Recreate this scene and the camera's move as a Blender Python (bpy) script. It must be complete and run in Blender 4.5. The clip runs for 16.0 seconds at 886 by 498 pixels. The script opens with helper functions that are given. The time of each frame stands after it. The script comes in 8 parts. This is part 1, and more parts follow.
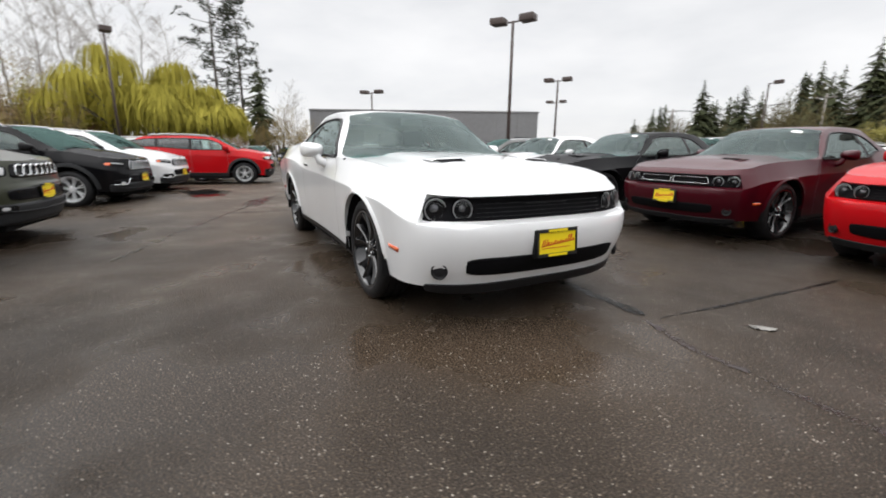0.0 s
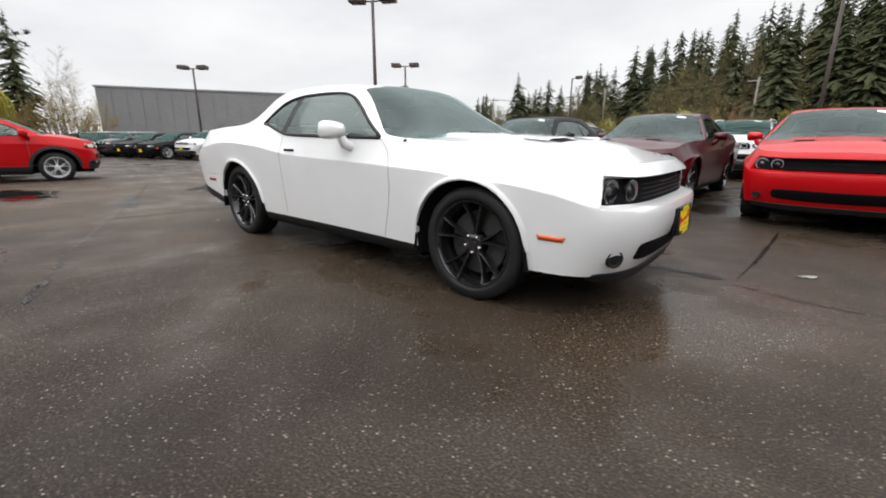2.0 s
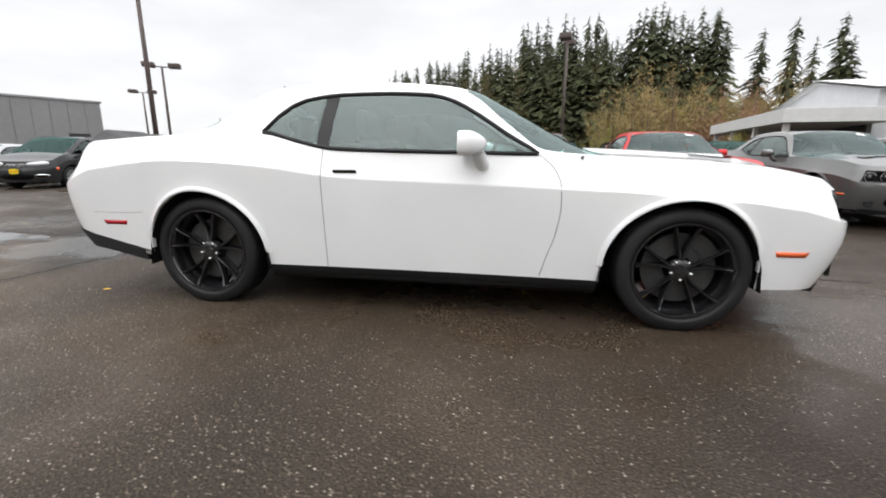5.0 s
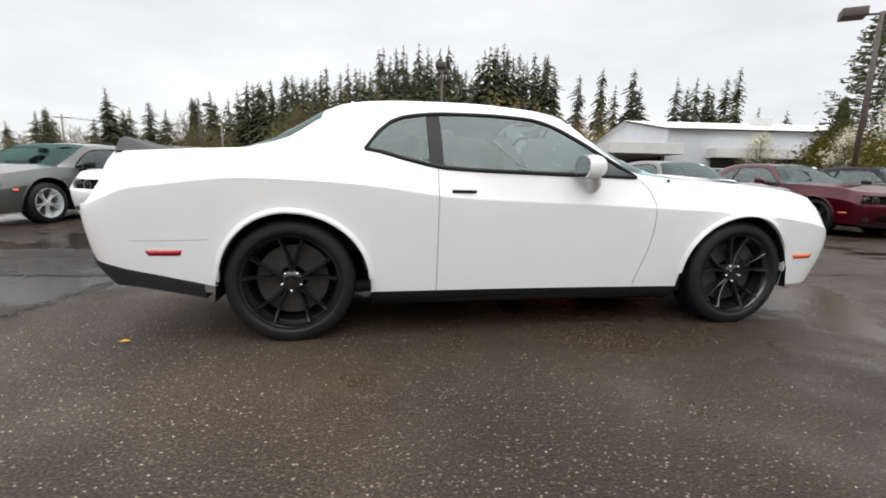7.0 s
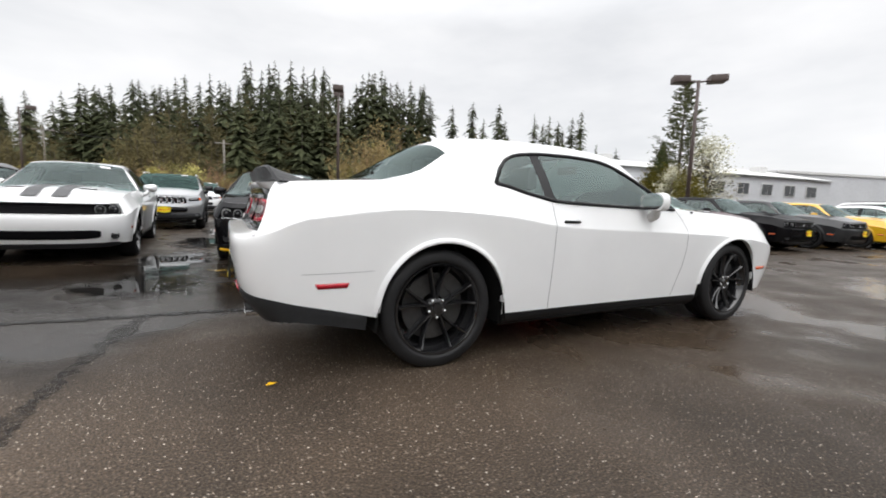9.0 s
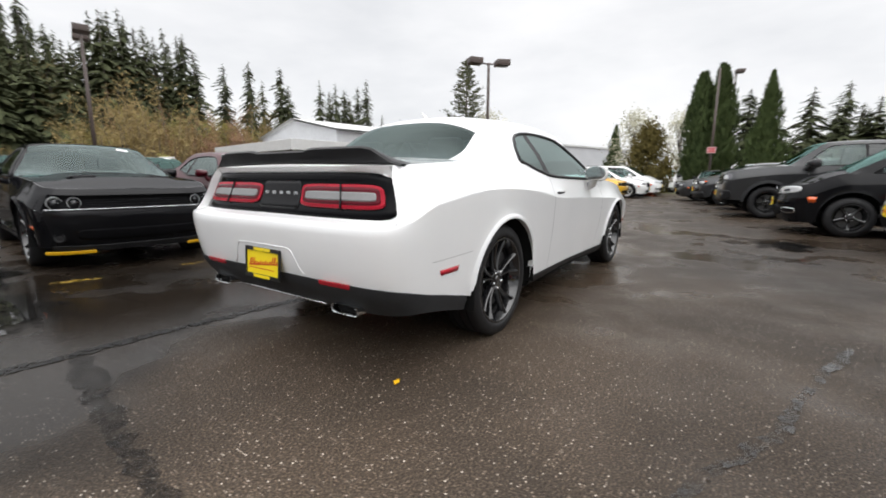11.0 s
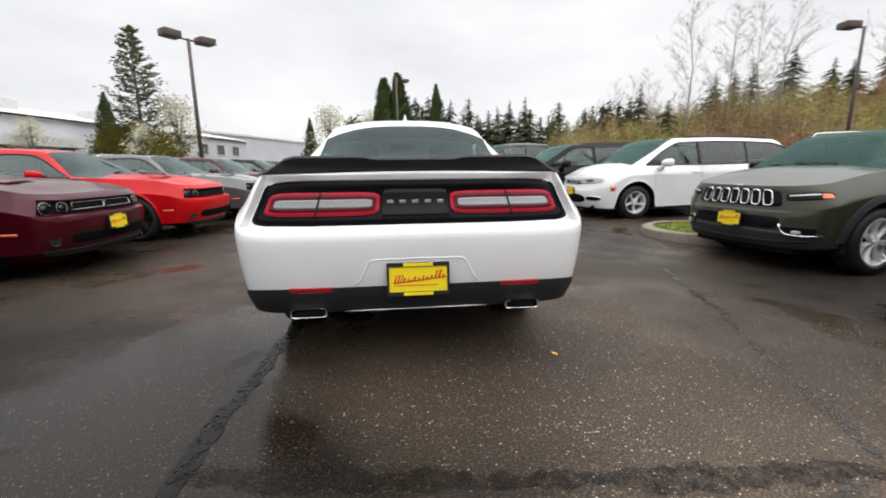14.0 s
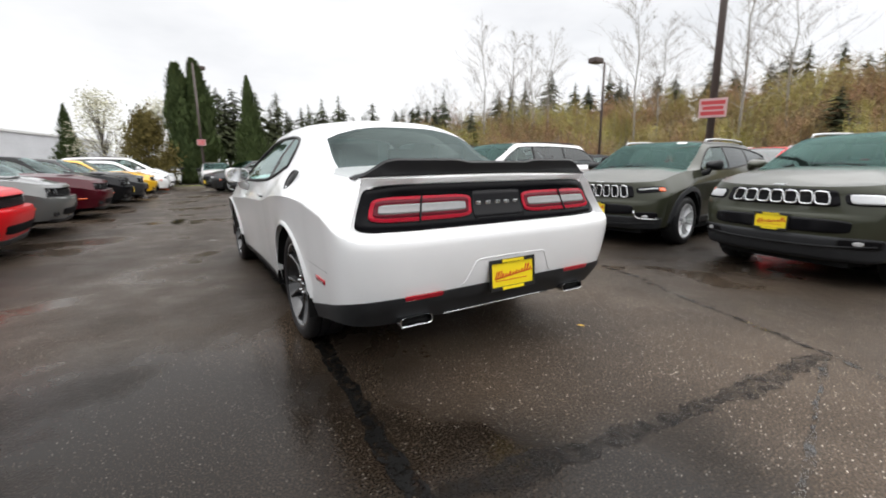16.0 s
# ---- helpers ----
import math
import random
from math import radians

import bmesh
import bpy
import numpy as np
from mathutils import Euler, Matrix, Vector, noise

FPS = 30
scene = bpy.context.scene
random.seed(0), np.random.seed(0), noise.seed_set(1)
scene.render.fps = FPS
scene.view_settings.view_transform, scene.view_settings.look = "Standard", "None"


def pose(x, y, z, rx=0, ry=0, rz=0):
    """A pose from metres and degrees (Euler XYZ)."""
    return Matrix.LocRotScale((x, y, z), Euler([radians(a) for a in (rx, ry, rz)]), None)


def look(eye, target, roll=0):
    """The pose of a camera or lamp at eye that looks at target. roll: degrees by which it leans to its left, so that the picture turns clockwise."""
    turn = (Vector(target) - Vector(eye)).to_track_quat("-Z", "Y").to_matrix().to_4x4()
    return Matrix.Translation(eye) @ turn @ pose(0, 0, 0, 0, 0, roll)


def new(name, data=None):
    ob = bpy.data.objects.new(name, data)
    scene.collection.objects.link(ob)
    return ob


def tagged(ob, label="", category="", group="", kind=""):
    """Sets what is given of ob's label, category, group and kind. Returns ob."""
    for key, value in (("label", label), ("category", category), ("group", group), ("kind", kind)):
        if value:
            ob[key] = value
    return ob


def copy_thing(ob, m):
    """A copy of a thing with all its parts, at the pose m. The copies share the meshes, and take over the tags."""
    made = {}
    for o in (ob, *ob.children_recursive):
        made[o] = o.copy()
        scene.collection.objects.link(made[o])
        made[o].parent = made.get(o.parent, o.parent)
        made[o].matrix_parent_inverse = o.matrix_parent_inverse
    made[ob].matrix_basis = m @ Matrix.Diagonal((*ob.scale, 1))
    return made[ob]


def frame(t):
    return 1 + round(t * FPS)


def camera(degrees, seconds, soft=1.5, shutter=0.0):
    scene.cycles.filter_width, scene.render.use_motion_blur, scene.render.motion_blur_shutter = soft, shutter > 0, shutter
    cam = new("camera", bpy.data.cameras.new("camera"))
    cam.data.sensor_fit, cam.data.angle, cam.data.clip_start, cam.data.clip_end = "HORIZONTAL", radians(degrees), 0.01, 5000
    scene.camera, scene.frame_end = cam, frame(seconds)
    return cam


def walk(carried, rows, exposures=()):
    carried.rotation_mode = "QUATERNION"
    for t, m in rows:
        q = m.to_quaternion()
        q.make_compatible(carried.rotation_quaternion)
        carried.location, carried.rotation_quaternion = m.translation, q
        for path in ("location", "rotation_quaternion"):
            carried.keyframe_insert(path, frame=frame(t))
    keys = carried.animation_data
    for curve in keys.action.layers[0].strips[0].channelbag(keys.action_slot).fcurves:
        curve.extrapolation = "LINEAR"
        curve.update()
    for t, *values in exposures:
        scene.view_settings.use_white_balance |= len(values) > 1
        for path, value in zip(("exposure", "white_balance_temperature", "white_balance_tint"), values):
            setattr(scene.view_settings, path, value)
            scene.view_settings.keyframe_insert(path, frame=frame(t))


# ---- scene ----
cam = camera(92.6, 16.0, soft=1.8, shutter=0.35)
PATH = [
    (0, (4.364, -1.811, 1.05), (2.648, -0.888, 0.598), 0.6),
    (0.5, (4.099, -2.158, 1.047), (2.508, -1.038, 0.587), -1.4),
    (1, (3.718, -2.434, 1.038), (2.23, -1.182, 0.571), -0.7),
    (1.5, (3.358, -2.741, 1.02), (1.997, -1.353, 0.548), -0.3),
    (2, (2.976, -2.967, 0.992), (1.741, -1.477, 0.486), 0.3),
    (2.5, (2.562, -3.116, 0.99), (1.465, -1.532, 0.455), 0.8),
    (3, (2.149, -3.259, 1.003), (1.29, -1.518, 0.522), 0.8),
    (3.5, (1.701, -3.291, 1.017), (0.966, -1.486, 0.567), 3.0),
    (4, (1.275, -3.359, 1.006), (0.764, -1.482, 0.543), -0.1),
    (4.5, (0.887, -3.383, 0.991), (0.463, -1.485, 0.526), -0.3),
    (5, (0.5, -3.354, 0.985), (0.198, -1.425, 0.551), 0.3),
    (5.2, (0.34, -3.372, 0.986), (0.089, -1.425, 0.603), 0.5),
    (7.3, (-1.26, -3.339, 0.97), (-0.855, -1.406, 0.651), 1.4),
    (7.5, (-1.405, -3.32, 0.971), (-0.976, -1.389, 0.677), 1.3),
    (8, (-1.832, -3.306, 0.978), (-1.241, -1.417, 0.688), 1.4),
    (8.2, (-1.987, -3.275, 0.972), (-1.338, -1.404, 0.699), 2.1),
    (10.3, (-3.527, -2.556, 1.013), (-2.161, -1.126, 0.718), -0.8),
    (10.5, (-3.648, -2.441, 1.011), (-2.219, -1.08, 0.685), -0.5),
    (11, (-3.878, -2.09, 1.008), (-2.254, -0.972, 0.672), 0.3),
    (11.5, (-4.16, -1.73, 1.022), (-2.435, -0.783, 0.662), 0.3),
    (12, (-4.364, -1.373, 1.034), (-2.543, -0.62, 0.69), 0.3),
    (12.5, (-4.48, -0.993, 1.051), (-2.587, -0.447, 0.709), 0.1),
    (13, (-4.635, -0.631, 1.071), (-2.696, -0.333, 0.683), 0.4),
    (13.5, (-4.603, -0.259, 1.075), (-2.647, -0.241, 0.66), 0.3),
    (14, (-4.637, 0.112, 1.085), (-2.685, -0.113, 0.71), -0.6),
    (14.5, (-4.628, 0.462, 1.09), (-2.706, 0.052, 0.721), 0.3),
    (15, (-4.515, 0.808, 1.098), (-2.633, 0.277, 0.677), 0.9),
    (15.3, (-4.501, 1.046, 1.12), (-2.671, 0.337, 0.736), -0.8),
    (15.5, (-4.462, 1.189, 1.122), (-2.67, 0.375, 0.767), -0.4),
    (16, (-4.267, 1.507, 1.113), (-2.604, 0.465, 0.729), -0.5),
]
walk(cam, [(t, look(eye, target, roll)) for t, eye, target, roll in PATH],
     exposures=[(0.0, -0.13), (1.5, -0.15), (2.5, -0.10), (3.5, 0.0), (5.0, 0.0), (7.5, -0.08), (10.5, -0.06), (12.5, -0.02), (14.5, -0.10), (16.0, 0.02)])

# ---- world and light: bright overcast sky ----
SUN_DIR = Vector((-0.22, -0.42, 0.88)).normalized()
world = bpy.data.worlds.new("overcast_sky")
scene.world = world
world.use_nodes = True
wn, wl = world.node_tree.nodes, world.node_tree.links
wn.clear()
w_out = wn.new("ShaderNodeOutputWorld")
w_bg = wn.new("ShaderNodeBackground")
w_bg.inputs["Strength"].default_value = 1.2
w_sky = wn.new("ShaderNodeTexSky")
w_sky.sky_type = "NISHITA"
w_sky.sun_disc = False
w_sky.sun_elevation = math.asin(SUN_DIR.z)
w_sky.sun_rotation = math.atan2(SUN_DIR.x, SUN_DIR.y)
w_dim = wn.new("ShaderNodeVectorMath")
w_dim.operation = "SCALE"
w_dim.inputs["Scale"].default_value = 0.1
wl.new(w_sky.outputs["Color"], w_dim.inputs[0])
w_co = wn.new("ShaderNodeTexCoord")
w_map = wn.new("ShaderNodeMapping")
w_map.inputs["Scale"].default_value = (1.2, 1.2, 3.6)
wl.new(w_co.outputs["Generated"], w_map.inputs["Vector"])
w_noise = wn.new("ShaderNodeTexNoise")
w_noise.inputs["Scale"].default_value = 1.7
w_noise.inputs["Detail"].default_value = 5.0
w_noise.inputs["Roughness"].default_value = 0.55
wl.new(w_map.outputs["Vector"], w_noise.inputs["Vector"])
w_ramp = wn.new("ShaderNodeValToRGB")
w_ramp.color_ramp.elements[0].position = 0.30
w_ramp.color_ramp.elements[0].color = (0.76, 0.768, 0.78, 1)
w_ramp.color_ramp.elements[1].position = 0.68
w_ramp.color_ramp.elements[1].color = (0.98, 0.975, 0.97, 1)
wl.new(w_noise.outputs["Fac"], w_ramp.inputs["Fac"])
# an overcast sky is brightest overhead
w_sep = wn.new("ShaderNodeSeparateXYZ")
wl.new(w_co.outputs["Generated"], w_sep.inputs["Vector"])
w_alt = wn.new("ShaderNodeValToRGB")
for _ in range(2):
    w_alt.color_ramp.elements.new(0.5)
for e, (at, v) in zip(w_alt.color_ramp.elements, ((0.0, 0.98), (0.36, 0.97), (0.68, 1.95), (1.0, 2.7))):
    e.position, e.color = at, (v, v, v * 1.01, 1)
wl.new(w_sep.outputs["Z"], w_alt.inputs["Fac"])
w_mul = wn.new("ShaderNodeMix")
w_mul.data_type, w_mul.blend_type = "RGBA", "MULTIPLY"
w_mul.inputs["Factor"].default_value = 1.0
wl.new(w_ramp.outputs["Color"], w_mul.inputs["A"])
wl.new(w_alt.outputs["Color"], w_mul.inputs["B"])
w_mix = wn.new("ShaderNodeMix")
w_mix.data_type = "RGBA"
w_mix.inputs["Factor"].default_value = 0.93
wl.new(w_dim.outputs["Vector"], w_mix.inputs["A"])
wl.new(w_mul.outputs["Result"], w_mix.inputs["B"])
wl.new(w_mix.outputs["Result"], w_bg.inputs["Color"])
wl.new(w_bg.outputs["Background"], w_out.inputs["Surface"])

sun_data = bpy.data.lights.new("sun", "SUN")
sun_data.energy, sun_data.angle, sun_data.color = 1.3, radians(90), (1.0, 0.985, 0.965)
sun = new("sun", sun_data)
sun.matrix_basis = look(SUN_DIR * 60, (0, 0, 0))

# ---- materials ----
def material(name, color, rough=0.5, metal=0.0, coat=0.0, grain=0.0, scale=20.0, bump=0.0, spec=0.5, vary=0.0):
    """Principled surface; grain: colour variation at two scales; bump: relief; vary: roughness variation."""
    m = bpy.data.materials.new(name)
    m.use_nodes = True
    n, l = m.node_tree.nodes, m.node_tree.links
    b = n["Principled BSDF"]
    b.inputs["Base Color"].default_value = (*color, 1)
    b.inputs["Roughness"].default_value = rough
    b.inputs["Metallic"].default_value = metal
    b.inputs["Coat Weight"].default_value = coat
    b.inputs["Coat Roughness"].default_value = 0.04
    b.inputs["Specular IOR Level"].default_value = spec
    if grain or bump or vary:
        co = n.new("ShaderNodeTexCoord")
        a = n.new("ShaderNodeTexNoise")
        a.inputs["Scale"].default_value = scale
        a.inputs["Detail"].default_value = 6
        l.new(co.outputs["Object"], a.inputs["Vector"])
        c = n.new("ShaderNodeTexNoise")
        c.inputs["Scale"].default_value = scale * 0.11
        c.inputs["Detail"].default_value = 3
        l.new(co.outputs["Object"], c.inputs["Vector"])
        add = n.new("ShaderNodeMath")
        add.operation = "ADD"
        l.new(a.outputs["Fac"], add.inputs[0])
        l.new(c.outputs["Fac"], add.inputs[1])
        if grain:
            r = n.new("ShaderNodeMapRange")
            r.inputs["From Min"].default_value, r.inputs["From Max"].default_value = 0.7, 1.3
            r.inputs["To Min"].default_value, r.inputs["To Max"].default_value = 1 - grain, 1 + grain
            l.new(add.outputs["Value"], r.inputs["Value"])
            v = n.new("ShaderNodeVectorMath")
            v.operation = "SCALE"
            v.inputs[0].default_value = color
            l.new(r.outputs["Result"], v.inputs["Scale"])
            l.new(v.outputs["Vector"], b.inputs["Base Color"])
        if vary:
            r2 = n.new("ShaderNodeMapRange")
            r2.inputs["From Min"].default_value, r2.inputs["From Max"].default_value = 0.7, 1.3
            r2.inputs["To Min"].default_value, r2.inputs["To Max"].default_value = max(0.02, rough - vary), min(1, rough + vary)
            l.new(add.outputs["Value"], r2.inputs["Value"])
            l.new(r2.outputs["Result"], b.inputs["Roughness"])
        if bump:
            u = n.new("ShaderNodeBump")
            u.inputs["Strength"].default_value = 0.6
            u.inputs["Distance"].default_value = bump
            l.new(a.outputs["Fac"], u.inputs["Height"])
            l.new(u.outputs["Normal"], b.inputs["Normal"])
    return m


def paint(name, color, metal=0.0, rough=0.35, spec=0.5, coat=1.0):
    """Wet car paint: clear coat with fine rain beads."""
    m = material(name, color, rough=rough, metal=metal, coat=coat, grain=0.03, scale=3.0, spec=spec)
    n, l = m.node_tree.nodes, m.node_tree.links
    b = n["Principled BSDF"]
    co = n.new("ShaderNodeTexCoord")
    v = n.new("ShaderNodeTexVoronoi")
    v.inputs["Scale"].default_value = 70
    v.inputs["Randomness"].default_value = 1.0
    l.new(co.outputs["Object"], v.inputs["Vector"])
    r = n.new("ShaderNodeMapRange")
    r.inputs["From Min"].default_value, r.inputs["From Max"].default_value = 0.0, 0.28
    r.inputs["To Min"].default_value, r.inputs["To Max"].default_value = 1, 0
    l.new(v.outputs["Distance"], r.inputs["Value"])
    u = n.new("ShaderNodeBump")
    u.inputs["Strength"].default_value = 0.06
    u.inputs["Distance"].default_value = 0.002
    l.new(r.outputs["Result"], u.inputs["Height"])
    l.new(u.outputs["Normal"], b.inputs["Coat Normal"])
    return m


def glass(name, color, rough=0.02, ior=2.0, film=(0.80, 0.93, 0.90)):
    """Tinted car glass: a mirror-like film over a see-through tint."""
    m = bpy.data.materials.new(name)
    m.use_nodes = True
    n, l = m.node_tree.nodes, m.node_tree.links
    n.clear()
    o = n.new("ShaderNodeOutputMaterial")
    t = n.new("ShaderNodeBsdfTransparent")
    t.inputs["Color"].default_value = (*color, 1)
    g = n.new("ShaderNodeBsdfGlossy")
    g.inputs["Roughness"].default_value = rough
    g.inputs["Color"].default_value = (*film, 1)
    f = n.new("ShaderNodeFresnel")
    f.inputs["IOR"].default_value = ior
    x = n.new("ShaderNodeMixShader")
    l.new(f.outputs["Fac"], x.inputs["Fac"])
    l.new(t.outputs["BSDF"], x.inputs[1])
    l.new(g.outputs["BSDF"], x.inputs[2])
    l.new(x.outputs["Shader"], o.inputs["Surface"])
    return m


WHITE = paint("white_paint", (0.86, 0.865, 0.87))
MAROON = paint("maroon_paint", (0.055, 0.002, 0.007), 0.1, 0.30, 0.12, 0.5)
RED = paint("red_paint", (0.50, 0.004, 0.008), 0.0, 0.35, 0.12, 0.35)
GREY = paint("grey_paint", (0.092, 0.094, 0.092), 0.1, 0.35, 0.3)
DARK_GREY = paint("dark_grey_paint", (0.035, 0.036, 0.038), 0.2, 0.3, 0.2, 0.6)
BLACK = paint("black_paint", (0.006, 0.006, 0.007), 0.0, 0.4, 0.0, 0.4)
OLIVE = paint("olive_paint", (0.040, 0.043, 0.027), 0.25, 0.28, 0.2, 0.6)
SILVER = paint("silver_paint", (0.42, 0.43, 0.44), 0.7, 0.3)
YELLOW = paint("yellow_paint", (0.75, 0.42, 0.01))
TRIM = material("satin_black_trim", (0.012, 0.012, 0.013), rough=0.45, grain=0.15, scale=40, vary=0.08, spec=0.25)
PLASTIC = material("grained_grey_plastic", (0.028, 0.029, 0.031), rough=0.55, grain=0.15, scale=120, bump=0.0006, spec=0.25)
GLOSSBLACK = material("gloss_black", (0.006, 0.006, 0.007), rough=0.14, spec=0.16)
MESHBLACK = material("black_mesh", (0.006, 0.006, 0.007), rough=0.7, grain=0.2, scale=60, spec=0.08)
SEAM = material("panel_gap", (0.20, 0.20, 0.205), rough=0.8)
UNDER = material("underbody", (0.010, 0.010, 0.010), rough=0.9, grain=0.2, scale=12, spec=0.1)
RUBBER = material("tyre_rubber", (0.015, 0.015, 0.016), rough=0.55, grain=0.25, scale=45, bump=0.001, vary=0.12, spec=0.3)
RIMBLACK = material("gloss_black_alloy", (0.010, 0.010, 0.011), rough=0.10, coat=1.0, spec=0.5)
ALLOY = material("machined_alloy", (0.70, 0.71, 0.72), rough=0.30, metal=0.3, grain=0.06, scale=30)
CHROME = material("chrome", (0.75, 0.76, 0.77), rough=0.08, metal=1.0)
DISC = material("brake_disc", (0.09, 0.09, 0.09), rough=0.45, metal=0.8, grain=0.2, scale=25)
CAVITY = material("lamp_cavity", (0.13, 0.13, 0.14), rough=0.25, metal=0.5)
HALO = material("headlamp_reflector", (0.62, 0.63, 0.64), rough=0.3, metal=0.35)
CLEAR = glass("headlamp_lens", (0.95, 0.96, 0.96), ior=1.4, film=(1, 1, 1))
LAMPRED = material("tail_lamp_red", (0.38, 0.006, 0.022), rough=0.25, coat=0.08, spec=0.15, grain=0.12, scale=50)
LAMPDEEP = material("deep_red_lens", (0.10, 0.003, 0.010), rough=0.2, spec=0.2, grain=0.2, scale=70)
TAILBLACK = material("tail_band_black", (0.004, 0.004, 0.005), rough=0.10, spec=0.08)
LAMPCLEAR = material("tail_lamp_clear", (0.26, 0.26, 0.26), rough=0.25, metal=0.4, coat=0.1, spec=0.3, grain=0.08, scale=60)
AMBER = material("amber_marker", (0.75, 0.11, 0.015), rough=0.18, coat=1.0, grain=0.1, scale=80)
REDMARK = material("red_reflector", (0.40, 0.008, 0.02), rough=0.25, coat=0.3, grain=0.15, scale=90)
GLASS = glass("tinted_glass", (0.70, 0.83, 0.81), ior=1.85)
PRIVACY = glass("privacy_glass", (0.10, 0.11, 0.115), ior=1.75, film=(0.9, 0.93, 0.93))
SCREEN = glass("teal_windshield_glass", (0.34, 0.48, 0.45), ior=1.40, film=(0.40, 0.64, 0.59))
WINDSHIELD = glass("windshield_glass", (0.58, 0.73, 0.71), ior=1.47, film=(0.76, 0.91, 0.89))
BACKLIGHT = glass("rear_window_glass", (0.22, 0.28, 0.28), ior=1.40, film=(0.56, 0.68, 0.66))
LINER = material("headliner_cloth", (0.15, 0.15, 0.15), rough=0.95, grain=0.15, scale=60)
CABIN = material("dark_upholstery", (0.05, 0.05, 0.052), rough=0.7, grain=0.2, scale=30)
PLATE_Y = material("yellow_plate", (0.86, 0.66, 0.012), rough=0.4, grain=0.03, scale=30)
PLATE_R = material("red_print", (0.55, 0.03, 0.012), rough=0.5)
PLATE_K = material("plate_frame_black", (0.012, 0.012, 0.012), rough=0.4)
BADGE = material("badge_silver", (0.7, 0.71, 0.72), rough=0.2, metal=0.9)
PAPER = material("sticker_paper", (0.75, 0.77, 0.78), rough=0.6, grain=0.05, scale=20)
LIPYELLOW = material("yellow_lip_guard", (0.85, 0.48, 0.01), rough=0.45)
STRIPE = material("matte_black_stripe", (0.03, 0.031, 0.033), rough=0.4)

# ---- mesh helpers ----
def part(name, bm, mat, parent=None, label="", smooth=True, angle=None):
    """Links a bmesh as one mesh object under a thing or a part."""
    me = bpy.data.meshes.new(name)
    bm.to_mesh(me)
    bm.free()
    if mat is not None:
        me.materials.append(mat)
    if smooth:
        me.shade_smooth()
        if angle:
            me.set_sharp_from_angle(angle=radians(angle))
    ob = new(name, me)
    ob.parent = parent
    return tagged(ob, label)


def empty(name, m=None):
    ob = new(name)
    ob.empty_display_size = 0.2
    if m is not None:
        ob.matrix_basis = m
    return ob


def box(bm, x0, x1, y0, y1, z0, z1, bevel=0.0):
    g = bmesh.ops.create_cube(bm, size=1.0)
    for v in g["verts"]:
        v.co = Vector(((x0 + x1) / 2 + v.co.x * (x1 - x0), (y0 + y1) / 2 + v.co.y * (y1 - y0), (z0 + z1) / 2 + v.co.z * (z1 - z0)))
    if bevel:
        es = list({e for v in g["verts"] for e in v.link_edges})
        bmesh.ops.bevel(bm, geom=es, offset=bevel, segments=2, affect="EDGES", profile=0.6)
    return g["verts"]


def boxes(*rows, bevel=0.0):
    bm = bmesh.new()
    for r in rows:
        box(bm, *r, bevel=bevel)
    return bm


def grid_mesh(bm, rows, close=False):
    """Faces between rows of points."""
    vs = [[bm.verts.new(p) for p in r] for r in rows]
    n = len(rows[0])
    for i in range(len(vs) - 1):
        for j in range(n if close else n - 1):
            k = (j + 1) % n
            bm.faces.new((vs[i][j], vs[i][k], vs[i + 1][k], vs[i + 1][j]))
    return vs


FINE = [True]
COARSE = [False]


def lathe(bm, profile, m=None, steps=32, sweep=360.0):
    """Turns (radius, height) pairs about the z axis of m."""
    m = m or Matrix()
    rows = []
    if COARSE[0]:
        steps = max(8, steps * 5 // 8)
    n = steps if sweep >= 360 else steps + 1
    for r, h in profile:
        rows.append([m @ Vector((r * math.cos(radians(sweep * k / steps)), r * math.sin(radians(sweep * k / steps)), h)) for k in range(n)])
    grid_mesh(bm, rows, close=sweep >= 360)


def tube(bm, pts, r, sides=6, r_end=None, caps=True):
    """A round rod along points, tapering to r_end."""
    pts = [Vector(p) for p in pts]
    rows = []
    for i, p in enumerate(pts):
        d = (pts[min(i + 1, len(pts) - 1)] - pts[max(i - 1, 0)]).normalized()
        a = d.orthogonal().normalized() if i == 0 else (a - d * a.dot(d)).normalized()
        b = d.cross(a)
        q = r if r_end is None else r + (r_end - r) * i / (len(pts) - 1)
        rows.append([p + (a * math.cos(2 * math.pi * k / sides) + b * math.sin(2 * math.pi * k / sides)) * q for k in range(sides)])
    vs = grid_mesh(bm, rows, close=True)
    if caps:
        bm.faces.new(vs[0][::-1])
        bm.faces.new(vs[-1])


def mirror_y(bm):
    """Adds the other half, mirrored across y = 0."""
    g = bmesh.ops.duplicate(bm, geom=list(bm.verts) + list(bm.edges) + list(bm.faces))["geom"]
    fs = [f for f in g if isinstance(f, bmesh.types.BMFace)]
    for v in g:
        if isinstance(v, bmesh.types.BMVert):
            v.co.y = -v.co.y
    bmesh.ops.reverse_faces(bm, faces=fs)


